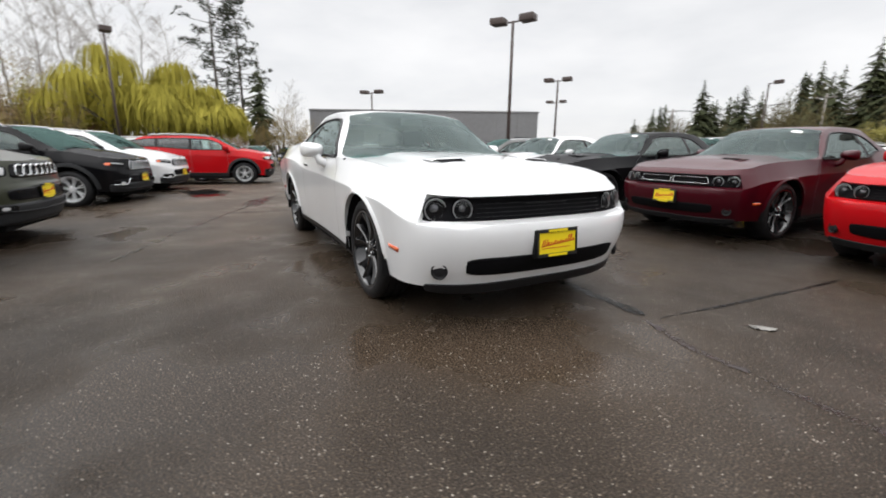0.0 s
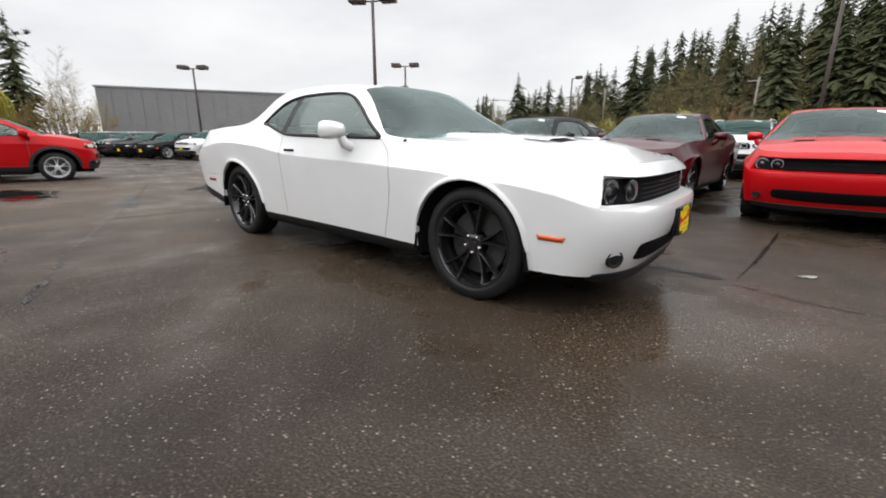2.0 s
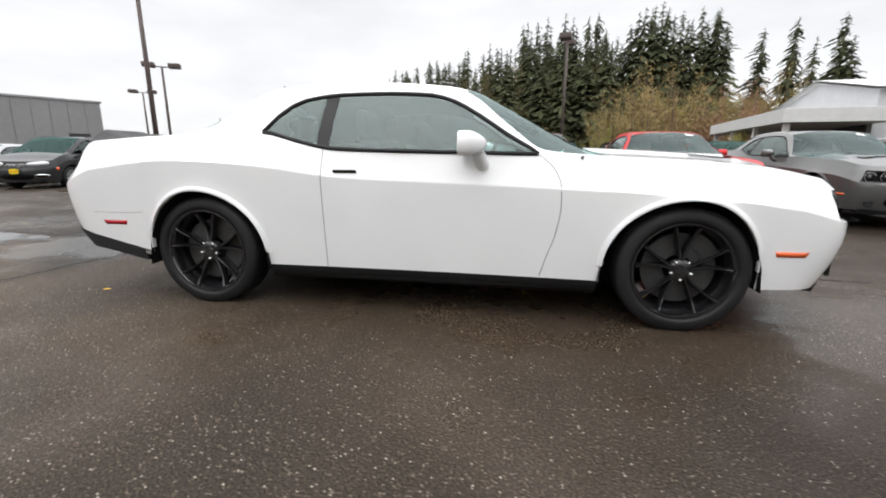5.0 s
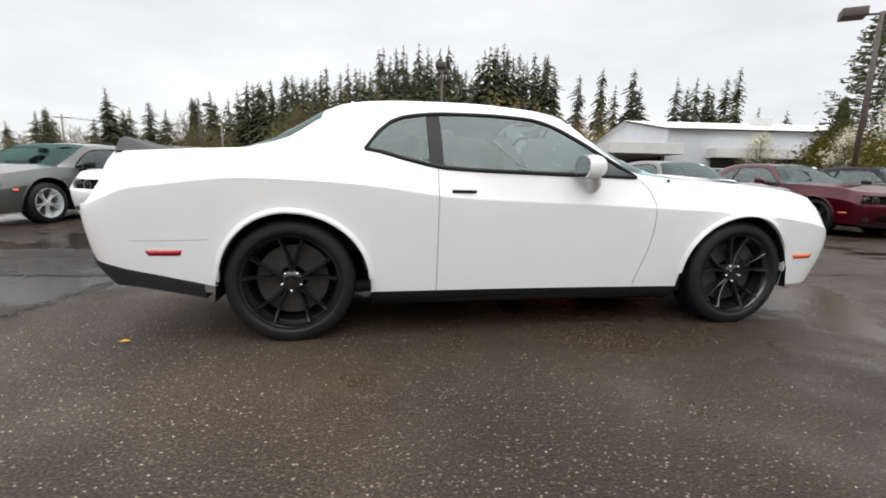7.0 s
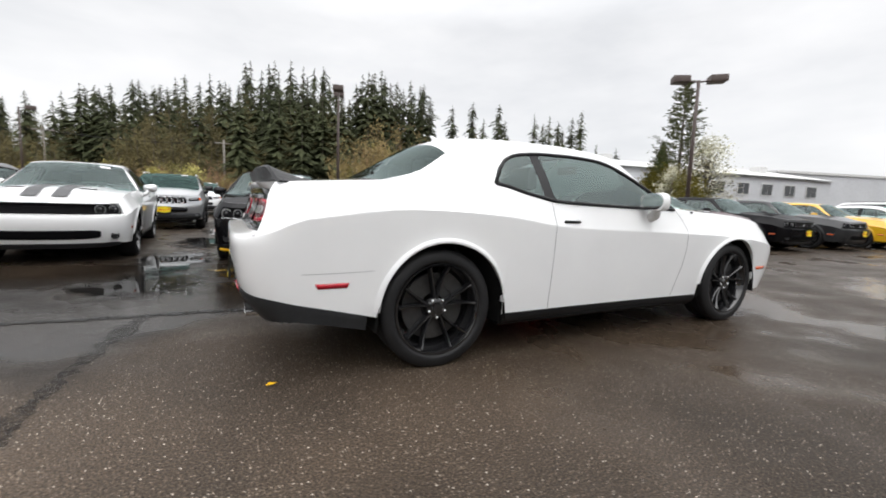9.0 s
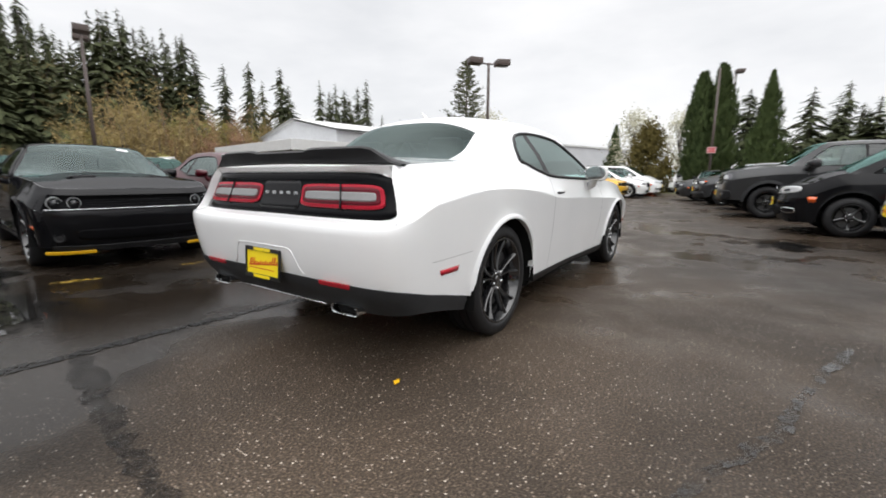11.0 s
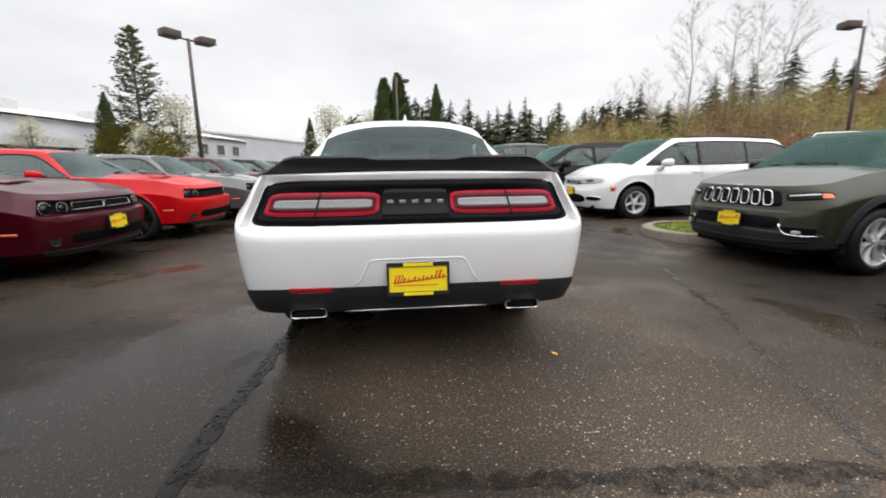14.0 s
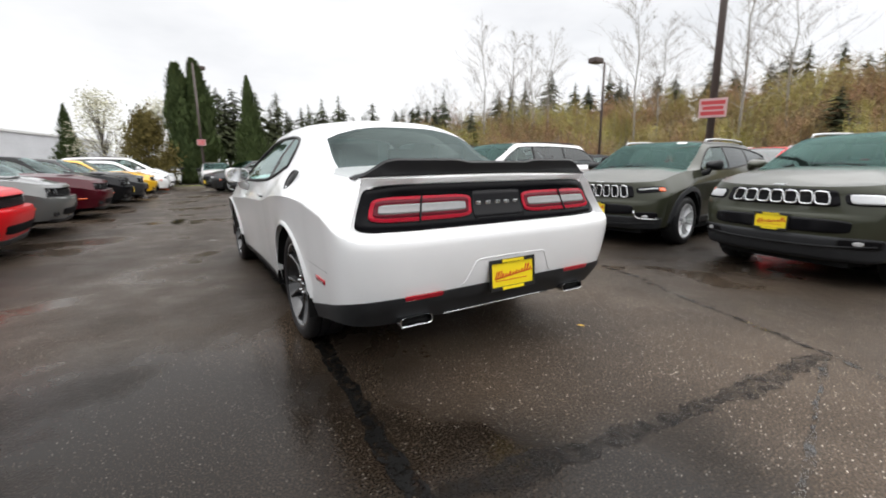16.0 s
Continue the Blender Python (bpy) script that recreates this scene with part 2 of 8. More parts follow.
def curve_of(*pts):
    """A smooth curve through (x, value) pairs, with no overshoot."""
    pts = sorted(pts)
    xs = [p[0] for p in pts]
    ys = [p[1] for p in pts]
    n = len(xs)
    d = [(ys[i + 1] - ys[i]) / (xs[i + 1] - xs[i]) for i in range(n - 1)]
    t = [d[0]] + [0.0 if d[i - 1] * d[i] <= 0 else 2 * d[i - 1] * d[i] / (d[i - 1] + d[i]) for i in range(1, n - 1)] + [d[-1]]

    def f(x):
        if x <= xs[0]:
            return ys[0]
        if x >= xs[-1]:
            return ys[-1]
        i = 0
        while x > xs[i + 1]:
            i += 1
        h = xs[i + 1] - xs[i]
        s = (x - xs[i]) / h
        return (2 * s**3 - 3 * s**2 + 1) * ys[i] + (s**3 - 2 * s**2 + s) * h * t[i] + (-2 * s**3 + 3 * s**2) * ys[i + 1] + (s**3 - s**2) * h * t[i + 1]
    return f


def step(a, b, x):
    t = min(1.0, max(0.0, (x - a) / (b - a)))
    return t * t * (3 - 2 * t)


LOWER = (0, 0.05, 0.14, 0.3, 0.48, 0.66, 0.82, 0.93, 0.98, 1.0)
UPPER = (0.03, 0.07, 0.2, 0.4, 0.6, 0.645, 0.72, 0.86, 1.0)


class Shell:
    """The outer skin of a car, from a few curves along its length. x forward, y left, z up, ground at 0."""

    def __init__(self, *, axle_f, axle_r, hub, arch_in, arch_out, arch_z, flare, p, p_r, lean, tuck, low, xa_f, xa_r, cuts, doors, crown, bulge, hood_r, w, yt, zb, zc, zt, xf, rec_f, xr, rec_r, gh_f, gh_r, win_f, win_r, ws_top, rw_top, pillars_x, panes, pane_glass, yu, zu, ye, ze, zm, caps):
        self.axle_f, self.axle_r, self.hub, self.arch_in, self.arch_out = axle_f, axle_r, hub, arch_in, arch_out
        self.arch_z, self.flare, self.p, self.p_r, self.lean = arch_z, flare, p, p_r, lean
        self.tuck, self.low, self.xa_f, self.xa_r, self.cuts = tuck, low, xa_f, xa_r, cuts
        self.doors, self.crown, self.bulge, self.hood_r, self.w = doors, crown, bulge, hood_r, w
        self.yt, self.zb, self.zc, self.zt, self.xf = yt, zb, zc, zt, xf
        self.rec_f, self.xr, self.rec_r, self.gh_f, self.gh_r = rec_f, xr, rec_r, gh_f, gh_r
        self.win_f, self.win_r, self.ws_top, self.rw_top, self.pillars_x = win_f, win_r, ws_top, rw_top, pillars_x
        self.panes, self.pane_glass, self.yu, self.zu, self.ye = panes, pane_glass, yu, zu, ye
        self.ze, self.zm, self.caps = ze, zm, caps

    def bottom(self, x):
        z = self.zb(x)
        for cx in (self.axle_f, self.axle_r):
            inner = (x < cx) == (cx > 0)
            r = self.arch_in if inner else self.arch_out
            u = abs(x - cx) / r
            if u < 1:
                z = max(z, self.hub + self.arch_z * math.sqrt(1 - u * u))
        return z

    def columns(self):
        """Half of the plan, from the middle of the nose to the middle of the tail: ('f', angle), ('s', x) or ('r', angle)."""
        xs = {self.xa_f, self.xa_r}
        for cx in (self.axle_f, self.axle_r):
            for k in range(0, 181, 20 if COARSE[0] else 9):
                c = math.cos(radians(k))
                r = self.arch_in if (c < 0) == (cx > 0) else self.arch_out
                xs.add(round(cx + r * c, 4))
        x = self.xa_r + 0.06
        while x < self.xa_f - 0.03:
            if all(abs(x - cx) > max(self.arch_in, self.arch_out) - 0.02 for cx in (self.axle_f, self.axle_r)):
                xs.add(round(x, 4))
            x += 0.16 if COARSE[0] else 0.07
        for c in self.cuts:
            xs = {v for v in xs if abs(v - c) > 0.018}
            xs.add(c)
        xs = sorted([v for v in xs if self.xa_r <= v <= self.xa_f], reverse=True)
        n = 8 if COARSE[0] else 15
        return [("f", 90.0 * i / n) for i in range(n)] + [("s", x) for x in xs] + [("r", 90.0 * i / n) for i in range(n - 1, -1, -1)]

    def ref(self, c):
        """The station by which the lengthwise curves are read."""
        if c[0] == "s":
            return c[1]
        k = math.cos(radians(c[1])) ** (2 / (self.p if c[0] == "f" else self.p_r))
        return self.xa_f + (self.xf(0.55) - self.xa_f) * k if c[0] == "f" else self.xa_r + (self.xr(0.6) - self.xa_r) * k

    def levels(self, c):
        x = self.ref(c)
        b, m, t = self.bottom(x), self.zc(x), self.zt(x)
        m = max(m, b + 0.02)
        if COARSE[0]:
            return [b + (m - b) * f for f in LOWER[::3]] + [m + (t - m) * f for f in UPPER[::2]]
        return [b + (m - b) * f for f in LOWER] + [m + (t - m) * f for f in UPPER]

    def at(self, c, z, side=-1, off=0.0):
        """The point of the skin on a column at a height; off: outward."""
        x = self.ref(c)
        m, t = self.zc(x), self.zt(x)
        xa = x if c[0] == "s" else (self.xa_f if c[0] == "f" else self.xa_r)
        w = self.w(xa)
        if z <= m:
            q = (m - z) / max(0.05, m - self.low)
            inset = self.tuck * (0.3 * max(0.0, q) + 0.7 * max(0.0, q) ** 1.6)
            arch = z - self.bottom(x)
            if self.bottom(x) > self.zb(x) + 0.01:
                inset -= self.flare * math.exp(-max(0.0, arch) / 0.035)
        else:
            q = (z - m) / max(0.02, t - m)
            inset = (w - self.yt(xa)) * min(1.0, max(0.0, q)) ** self.lean
        y = w - inset
        if c[0] == "s":
            return Vector((x, side * (y + off), z))
        p = self.p if c[0] == "f" else self.p_r
        k = math.cos(radians(c[1])) ** (2 / p)
        s = math.sin(radians(c[1])) ** (2 / p)
        hide = 1 - (step(0.88, 0.93, s) if c[0] == "f" else step(0.92, 0.945, s))
        if c[0] == "f":
            e = self.xf(z) - self.rec_f(z) * hide
            return Vector((self.xa_f + (e - self.xa_f) * k + off * k, side * (y * s + off * (1 - k)), z))
        e = self.xr(z) + self.rec_r(z) * hide
        return Vector((self.xa_r + (e - self.xa_r) * k - off * k, side * (y * s + off * (1 - k)), z))

    def end_at(self, end, s, z, off=0.0):
        """The point of the nose ('f') or the tail ('r') at s, from -1 (right) to 1 (left) of the half width."""
        a = math.degrees(math.asin(min(1.0, abs(s) ** ((self.p if end == "f" else self.p_r) / 2))))
        return self.at((end, a), z, 1 if s > 0 else -1, off)

    def end_patch(self, end, s0, s1, z0, z1, off=0.004, depth=0.012, k=8.0, nu=28, nv=6, lift=None):
        """A solid, round-cornered panel that follows the nose or the tail. lift(s): shift of its heights."""
        bm = bmesh.new()
        if COARSE[0]:
            nu, nv = max(4, nu // 3), 2
        layers = []
        for o in (off - depth, off):
            rows = []
            for i in range(nu + 1):
                u = -math.cos(math.pi * i / nu)
                h = (1 - min(1, abs(u)) ** k) ** (1 / k)
                h = max(h, 0.04)
                s = (s0 + s1) / 2 + (s1 - s0) / 2 * u
                dz = lift(s) if lift else 0.0
                rows.append([self.end_at(end, s, (z0 + z1) / 2 + dz + (z1 - z0) / 2 * h * (2 * j / nv - 1), o) for j in range(nv + 1)])
            layers.append(grid_mesh(bm, rows))
        a, b = layers
        ring = [(i, 0) for i in range(nu + 1)] + [(nu, j) for j in range(1, nv + 1)] + [(i, nv) for i in range(nu - 1, -1, -1)] + [(0, j) for j in range(nv - 1, 0, -1)]
        for q in range(len(ring)):
            (i, j), (m, n) = ring[q], ring[(q + 1) % len(ring)]
            bm.faces.new((a[i][j], a[m][n], b[m][n], b[i][j]))
        bmesh.ops.recalc_face_normals(bm, faces=bm.faces)
        return bm

    def side_patch(self, x0, x1, z0, z1, side, off=0.004, slant=0.0, depth=0.012):
        """A small solid plate that follows the flank."""
        bm = bmesh.new()
        n = 6
        layers = []
        for o in (off - depth, off):
            rows = []
            for z, sl in ((z0, slant), (z1, 0.0)):
                rows.append([self.at(self.column_at(x0 + sl + (x1 - x0 - 2 * sl) * k / n), z, side, o) for k in range(n + 1)])
            layers.append(grid_mesh(bm, rows))
        a, b = layers
        ring = [(0, k) for k in range(n + 1)] + [(1, k) for k in range(n, -1, -1)]
        for q in range(len(ring)):
            (i, k), (m, l) = ring[q], ring[(q + 1) % len(ring)]
            bm.faces.new((a[i][k], a[m][l], b[m][l], b[i][k]))
        bmesh.ops.recalc_face_normals(bm, faces=bm.faces)
        return bm

    def column_at(self, x):
        if x > self.xa_f:
            k = (x - self.xa_f) / (self.xf(0.55) - self.xa_f)
            return ("f", math.degrees(math.acos(min(1.0, k) ** (self.p / 2))))
        if x < self.xa_r:
            k = (x - self.xa_r) / (self.xr(0.6) - self.xa_r)
            return ("r", math.degrees(math.acos(min(1.0, k) ** (self.p_r / 2))))
        return ("s", x)

    # greenhouse: at each station the belt, the top of the side window, the edge of the roof or of the end glass, the middle
    def section(self, x):
        c = self.column_at(x)
        t = self.zt(self.ref(c))
        belt = self.at(c, t)
        b = Vector((x, belt.y, t))
        e = Vector((x, -self.ye(x), max(self.ze(x), t)))
        if self.win_r < x < self.win_f:
            u = Vector((x, -self.yu(x), max(self.zu(x), t + 0.001)))
        else:
            u = b.copy()
        mid = Vector((x, 0, max(self.zm(x), e.z)))
        pts = [b + (u - b) * f for f in (0, 0.25, 0.5, 0.75, 1)]
        for q in pts[1:4]:
            q.y -= 0.012 * (1 - abs(2 * (q.z - b.z) / max(0.05, u.z - b.z) - 1))
        pts += [u + (e - u) * f for f in (0.35, 0.7, 1)]
        for f in (0.85, 0.65, 0.45, 0.22, 0):
            pts.append(Vector((x, e.y * f, mid.z - (mid.z - e.z) * f ** 3)))
        return pts

    def stations(self):
        xs = {self.gh_f, self.gh_r, self.win_f, self.win_r, self.ws_top, self.rw_top}
        xs |= set(self.pillars_x)
        n = int((self.gh_f - self.gh_r) / (0.16 if COARSE[0] else 0.075))
        for i in range(n + 1):
            x = self.gh_r + (self.gh_f - self.gh_r) * i / n
            if all(abs(x - v) > 0.025 for v in xs):
                xs.add(x)
        return sorted(xs, reverse=True)


def glue(bm):
    bmesh.ops.remove_doubles(bm, verts=bm.verts, dist=0.0006)
    bmesh.ops.dissolve_degenerate(bm, edges=bm.edges, dist=0.0004)


def build_skin(car, s, glass_side, paint_mat, glass_rear=None):
    """Body shell, doors, hood, glass and roof of a car from its Shell. Returns the painted parts."""
    cols = s.columns()
    painted = []
    bm_body = bmesh.new()
    bm_door = [bmesh.new() for _ in s.doors]
    for a, b in zip(cols, cols[1:]):
        la, lb = s.levels(a), s.levels(b)
        ra = [s.at(a, z) for z in la]
        rb = [s.at(b, z) for z in lb]
        bm = bm_body
        if a[0] == "s" and b[0] == "s":
            mid = (a[1] + b[1]) / 2
            for k, (d0, d1) in enumerate(s.doors):
                if d0 < mid < d1:
                    bm = bm_door[k]
        grid_mesh(bm, [ra, rb])
    # deck or cargo floor behind the greenhouse, and the roof with its pillars
    xs = s.stations()
    bands = {"roof": bm_body, "windshield": bmesh.new(), "rear_window": bmesh.new()}
    side_glass = [bmesh.new() for _ in s.panes]
    bm_trim = bmesh.new()
    for x0, x1 in zip(xs, xs[1:]):
        p0, p1 = s.section(x0), s.section(x1)
        mid = (x0 + x1) / 2
        pane = None
        if s.win_r < mid < s.win_f:
            pane = bm_trim
            for k, (a, b) in enumerate(s.panes):
                if a < mid < b:
                    pane = side_glass[k]
        if pane is not None:
            grid_mesh(pane, [p0[:5], p1[:5]])
        grid_mesh(bm_body, [p0[4:8], p1[4:8]])
        top = "windshield" if mid > s.ws_top else ("rear_window" if mid < s.rw_top else "roof")
        grid_mesh(bands[top], [p0[7:], p1[7:]])
    for xa, xb, rear in s.caps:
        # flat-topped caps: trunk lid or the like
        cc = [c for c in cols if xb <= s.ref(c) <= xa]
        rows = []
        for c in cc:
            e = s.at(c, s.zt(s.ref(c)))
            rows.append([Vector((e.x, e.y * f, e.z + (s.zm(e.x) - e.z if rear else 0.02) * (1 - f * f))) for f in (1, 0.93, 0.8, 0.6, 0.4, 0.2, 0)])
        grid_mesh(bm_body, rows)
    mirror_y(bm_body)
    glue(bm_body)
    painted.append(part("body_shell", bm_body, paint_mat, car, angle=50))
    for k, bm in enumerate(bm_door):
        for side in (-1, 1):
            b2 = bm.copy()
            if side == 1:
                for v in b2.verts:
                    v.co.y = -v.co.y
                bmesh.ops.reverse_faces(b2, faces=b2.faces)
            glue(b2)
            door = part("door", b2, paint_mat, car, angle=50)
            painted.append(door)
            d0, d1 = s.doors[k]
            for x in (d0, d1):
                sb = bmesh.new()
                if s is COUPE and x == d1:
                    zs = [0.29 + 0.70 * i / 24 for i in range(25)]
                    grid_mesh(sb, [[s.at(("s", DOOR_EDGE(z) + o), z, side, 0.0014) for z in zs] for o in (-0.0024, 0.0024)])
                else:
                    grid_mesh(sb, [[s.at(("s", x + o), z, side, 0.0012) for z in s.levels(("s", x))] for o in (-0.0022, 0.0022)])
                part("door_gap", sb, SEAM, door)
        bm.free()
    hood = bmesh.new()
    rows, seam = [], []
    for c in cols:
        x = s.ref(c)
        if x < s.hood_r or c[0] == "r":
            continue
        e = s.at(c, s.zt(x))
        row = []
        for f in (1, 0.96, 0.88, 0.76, 0.66, 0.58, 0.5, 0.4, 0.25, 0):
            bulge = s.bulge * step(0.70, 0.52, f) * step(s.xf(0.8) - 0.05, s.xf(0.8) - 0.5, e.x)
            row.append(Vector((e.x, e.y * f, e.z + s.crown * (1 - f * f) * step(s.xf(0.8) + 0.05, s.xf(0.8) - 0.6, e.x) + bulge)))
        rows.append(row)
        seam.append(e)
    grid_mesh(hood, rows)
    mirror_y(hood)
    glue(hood)
    hood_ob = part("hood", hood, paint_mat, car, angle=50)
    painted.append(hood_ob)
    for side in (1, -1):
        sb = bmesh.new()
        grid_mesh(sb, [[Vector((p.x, side * (p.y + o), p.z + 0.0015 + (0.0006 if o else 0))) for p in seam] for o in (0.0, 0.0045)])
        part("hood_gap", sb, SEAM, hood_ob)
    for name, g in (("windshield", WINDSHIELD if s is COUPE else SCREEN), ("rear_window", glass_rear or glass_side)):
        bm = bands[name]
        if not bm.verts:
            bm.free()
            continue
        mirror_y(bm)
        glue(bm)
        ob = part(name, bm, g, car)
        ob.visible_shadow = False
    for k, bm in enumerate(side_glass):
        for side in (-1, 1):
            b2 = bm.copy()
            if side == 1:
                for v in b2.verts:
                    v.co.y = -v.co.y
                bmesh.ops.reverse_faces(b2, faces=b2.faces)
            glue(b2)
            ob = part("side_window", b2, s.pane_glass[k] if s.pane_glass else glass_side, car)
            ob.visible_shadow = False
        bm.free()
    # black frame round the side windows
    wx = [x for x in xs if s.win_r <= x <= s.win_f]
    for side in (1, -1):
        b2 = bm_trim.copy() if bm_trim.verts else bmesh.new()
        if side == 1:
            for v in b2.verts:
                v.co.y = -v.co.y
            bmesh.ops.reverse_faces(b2, faces=b2.faces)
        for k in (0, 4):
            tube(b2, [Vector((x, side * abs(s.section(x)[k].y), s.section(x)[k].z)) for x in wx], 0.0135, 6)
        part("window_frame", b2, TRIM, car)
    bm_trim.free()
    return painted


def make_wheel(car, x, y, z, radius, rim_r, width, side, rim_mat, spokes, split=0.30, steer=0.0, face_mat=None):
    """A wheel: tyre, rim with spokes, hub with bolts, brake disc. side: 1 left, -1 right. y: the outer face."""
    m = Matrix.Translation((x, y, z)) @ Matrix.Rotation(radians(steer), 4, "Z") @ Matrix.Rotation(radians(-90 * side), 4, "X")
    w = width
    wheel = empty("wheel")
    wheel.parent = car
    turn, round_steps = (56, 28) if FINE[0] else (32, 16)
    bm = bmesh.new()
    lathe(bm, [(rim_r, -w + 0.02), (radius - 0.02, -w), (radius, -w + 0.04), (radius, -0.03), (radius - 0.03, 0.0), (rim_r + 0.022, 0.004), (rim_r + 0.004, -0.012), (rim_r, -0.02)] if not FINE[0] else [(rim_r, -w + 0.02), (rim_r + 0.03, -w), (radius - 0.03, -w), (radius - 0.006, -w + 0.02), (radius, -w + 0.04), (radius, -w * 0.76), (radius - 0.009, -w * 0.75), (radius - 0.009, -w * 0.72), (radius, -w * 0.71), (radius, -w * 0.52), (radius - 0.009, -w * 0.51), (radius - 0.009, -w * 0.48), (radius, -w * 0.47),
               (radius, -w * 0.29), (radius - 0.009, -w * 0.28), (radius - 0.009, -w * 0.25), (radius, -w * 0.24), (radius, -0.03), (radius - 0.008, -0.012), (radius - 0.03, 0.0), (radius - 0.05, 0.004), (rim_r + 0.022, 0.004), (rim_r + 0.012, 0.0), (rim_r + 0.004, -0.012), (rim_r, -0.02)], m, turn)
    part("tyre", bm, RUBBER, wheel, angle=45)
    bm = bmesh.new()
    lathe(bm, [(rim_r + 0.004, -0.014), (rim_r + 0.003, -0.004), (rim_r - 0.008, -0.004), (rim_r - 0.014, -0.014), (rim_r - 0.020, -0.03), (rim_r - 0.052, -0.13), (rim_r - 0.056, -w + 0.03)], m, turn)
    lathe(bm, [(0.0, -0.030), (0.024, -0.030), (0.028, -0.036), (0.050, -0.038), (0.060, -0.046), (0.064, -0.085)], m, round_steps)
    fm = bm if face_mat is None else bmesh.new()
    for i in range(spokes):
        a = 2 * math.pi * i / spokes + 0.3
        for d in ((-split, split) if split else (0.0,)):
            rows = []
            for t in (0.0, 0.25, 0.5, 0.75, 1.0):
                r = 0.055 + (rim_r - 0.018 - 0.055) * t
                ang = a + d * (0.42 + 0.58 * t)
                hw = (0.013 - 0.003 * t + 0.006 * max(0.0, 4 * t - 3)) * (1.0 if split else 1.9)
                top = -0.038 + 0.030 * t ** 1.6 - 0.012 * math.sin(math.pi * t)
                c, s = math.cos(ang), math.sin(ang)
                p = Vector((r * c, r * s, 0))
                q = Vector((-s, c, 0))
                rows.append([m @ (p + q * k * hw + Vector((0, 0, h))) for k, h in ((-1, top - 0.045), (-0.75, top - 0.008), (-0.25, top), (0.25, top), (0.75, top - 0.008), (1, top - 0.045))])
            grid_mesh(fm, rows)
    if face_mat is not None:
        part("spoke_faces", fm, face_mat, wheel, angle=40)
    part("rim", bm, rim_mat, wheel, angle=40)
    for i in range(5):
        bm = bmesh.new()
        a = 2 * math.pi * i / 5 + 0.3 + math.pi / 5
        lathe(bm, [(0.0, 0.0), (0.007, -0.001), (0.0095, -0.006), (0.0095, -0.03)], m @ Matrix.Translation((0.056 * math.cos(a), 0.056 * math.sin(a), -0.026)), 8)
        part("lug_nut", bm, CHROME, wheel)
    bm = bmesh.new()
    lathe(bm, [(0.08, -0.10), (rim_r * 0.74, -0.10), (rim_r * 0.74, -0.125), (0.08, -0.125)], m, 36)
    g = m @ Matrix.Rotation(0.9, 4, "Z")
    rows = []
    for k in range(7):
        t = -0.45 + 0.15 * k
        rows.append([g @ Vector((r * math.cos(t), r * math.sin(t), h)) for r, h in ((rim_r * 0.5, -0.09), (rim_r * 0.82, -0.085), (rim_r * 0.82, -0.14), (rim_r * 0.5, -0.14))])
    grid_mesh(bm, rows, close=True)
    part("brake_disc", bm, DISC, wheel, angle=40)
    return wheel


def headlamp(car, s, side, y, z, r, name="headlight"):
    """A round lamp set into the nose: bezel, bright ring, projector and clear lens."""
    p = s.end_at("f", side * y / s.w(s.xa_f), z, 0.0)
    m = Matrix.Translation(p) @ Matrix.Rotation(radians(side * 12), 4, "Z") @ Matrix.Rotation(radians(90), 4, "Y")
    bm = bmesh.new()
    lathe(bm, [(r * 1.10, -0.02), (r * 1.12, 0.008), (r * 1.04, 0.014), (r, 0.006), (r * 0.97, -0.012)], m, 28)
    lamp = part(name, bm, GLOSSBLACK, car)
    bm = bmesh.new()
    lathe(bm, [(r * 1.0, 0.0), (r * 0.98, 0.012), (r * 0.92, 0.011), (r * 0.86, 0.0), (r * 0.80, -0.018)], m, 28)
    part("light_ring", bm, HALO, lamp)
    bm = bmesh.new()
    lathe(bm, [(r * 0.82, -0.016), (r * 0.5, -0.024), (r * 0.46, -0.006), (r * 0.3, 0.004), (0, 0.008)], m, 24)
    part("projector", bm, CAVITY, lamp)
    bm = bmesh.new()
    lathe(bm, [(r * 1.0, 0.013), (r * 0.8, 0.021), (r * 0.4, 0.026), (0, 0.028)], m, 24)
    part("lens", bm, CLEAR, lamp).visible_shadow = False
    return lamp


def mirror_part(car, x, y, z, side, mat, size=1.0, stalk=0.13):
    bm = bmesh.new()
    rows = []
    for i in range(9):
        t = i / 8
        r = math.sin(math.pi * min(0.999, 0.04 + t * 0.62)) ** 0.7
        rows.append([Vector((x + 0.075 * size - 0.15 * size * t, side * (y + 0.105 * size * r * math.copysign(abs(math.cos(a)) ** 0.6, math.cos(a))), z + (0.066 + 0.012 * math.cos(a)) * size * r * math.copysign(abs(math.sin(a)) ** 0.6, math.sin(a)))) for a in [2 * math.pi * k / 16 for k in range(16)]])
    vs = grid_mesh(bm, rows, close=True)
    bm.faces.new(vs[0])
    bm.faces.new(vs[-1][::-1])
    tube(bm, [(x + 0.03, side * (y - 0.03), z - 0.05), (x + 0.045, side * (y - 0.05), z - 0.10), (x + 0.055, side * (y - stalk), z - 0.13)], 0.034 * size, 8, 0.042 * size)
    bmesh.ops.recalc_face_normals(bm, faces=bm.faces)
    housing = part("mirror_housing", bm, mat, car, angle=50)
    bm = bmesh.new()
    c = bmesh.ops.create_circle(bm, cap_ends=True, segments=20, radius=1)
    for v in c["verts"]:
        v.co = Vector((x - 0.0765 * size, side * (y + v.co.x * 0.094 * size), z + v.co.y * 0.064 * size))
    part("mirror_glass", bm, CHROME, housing)
    return housing


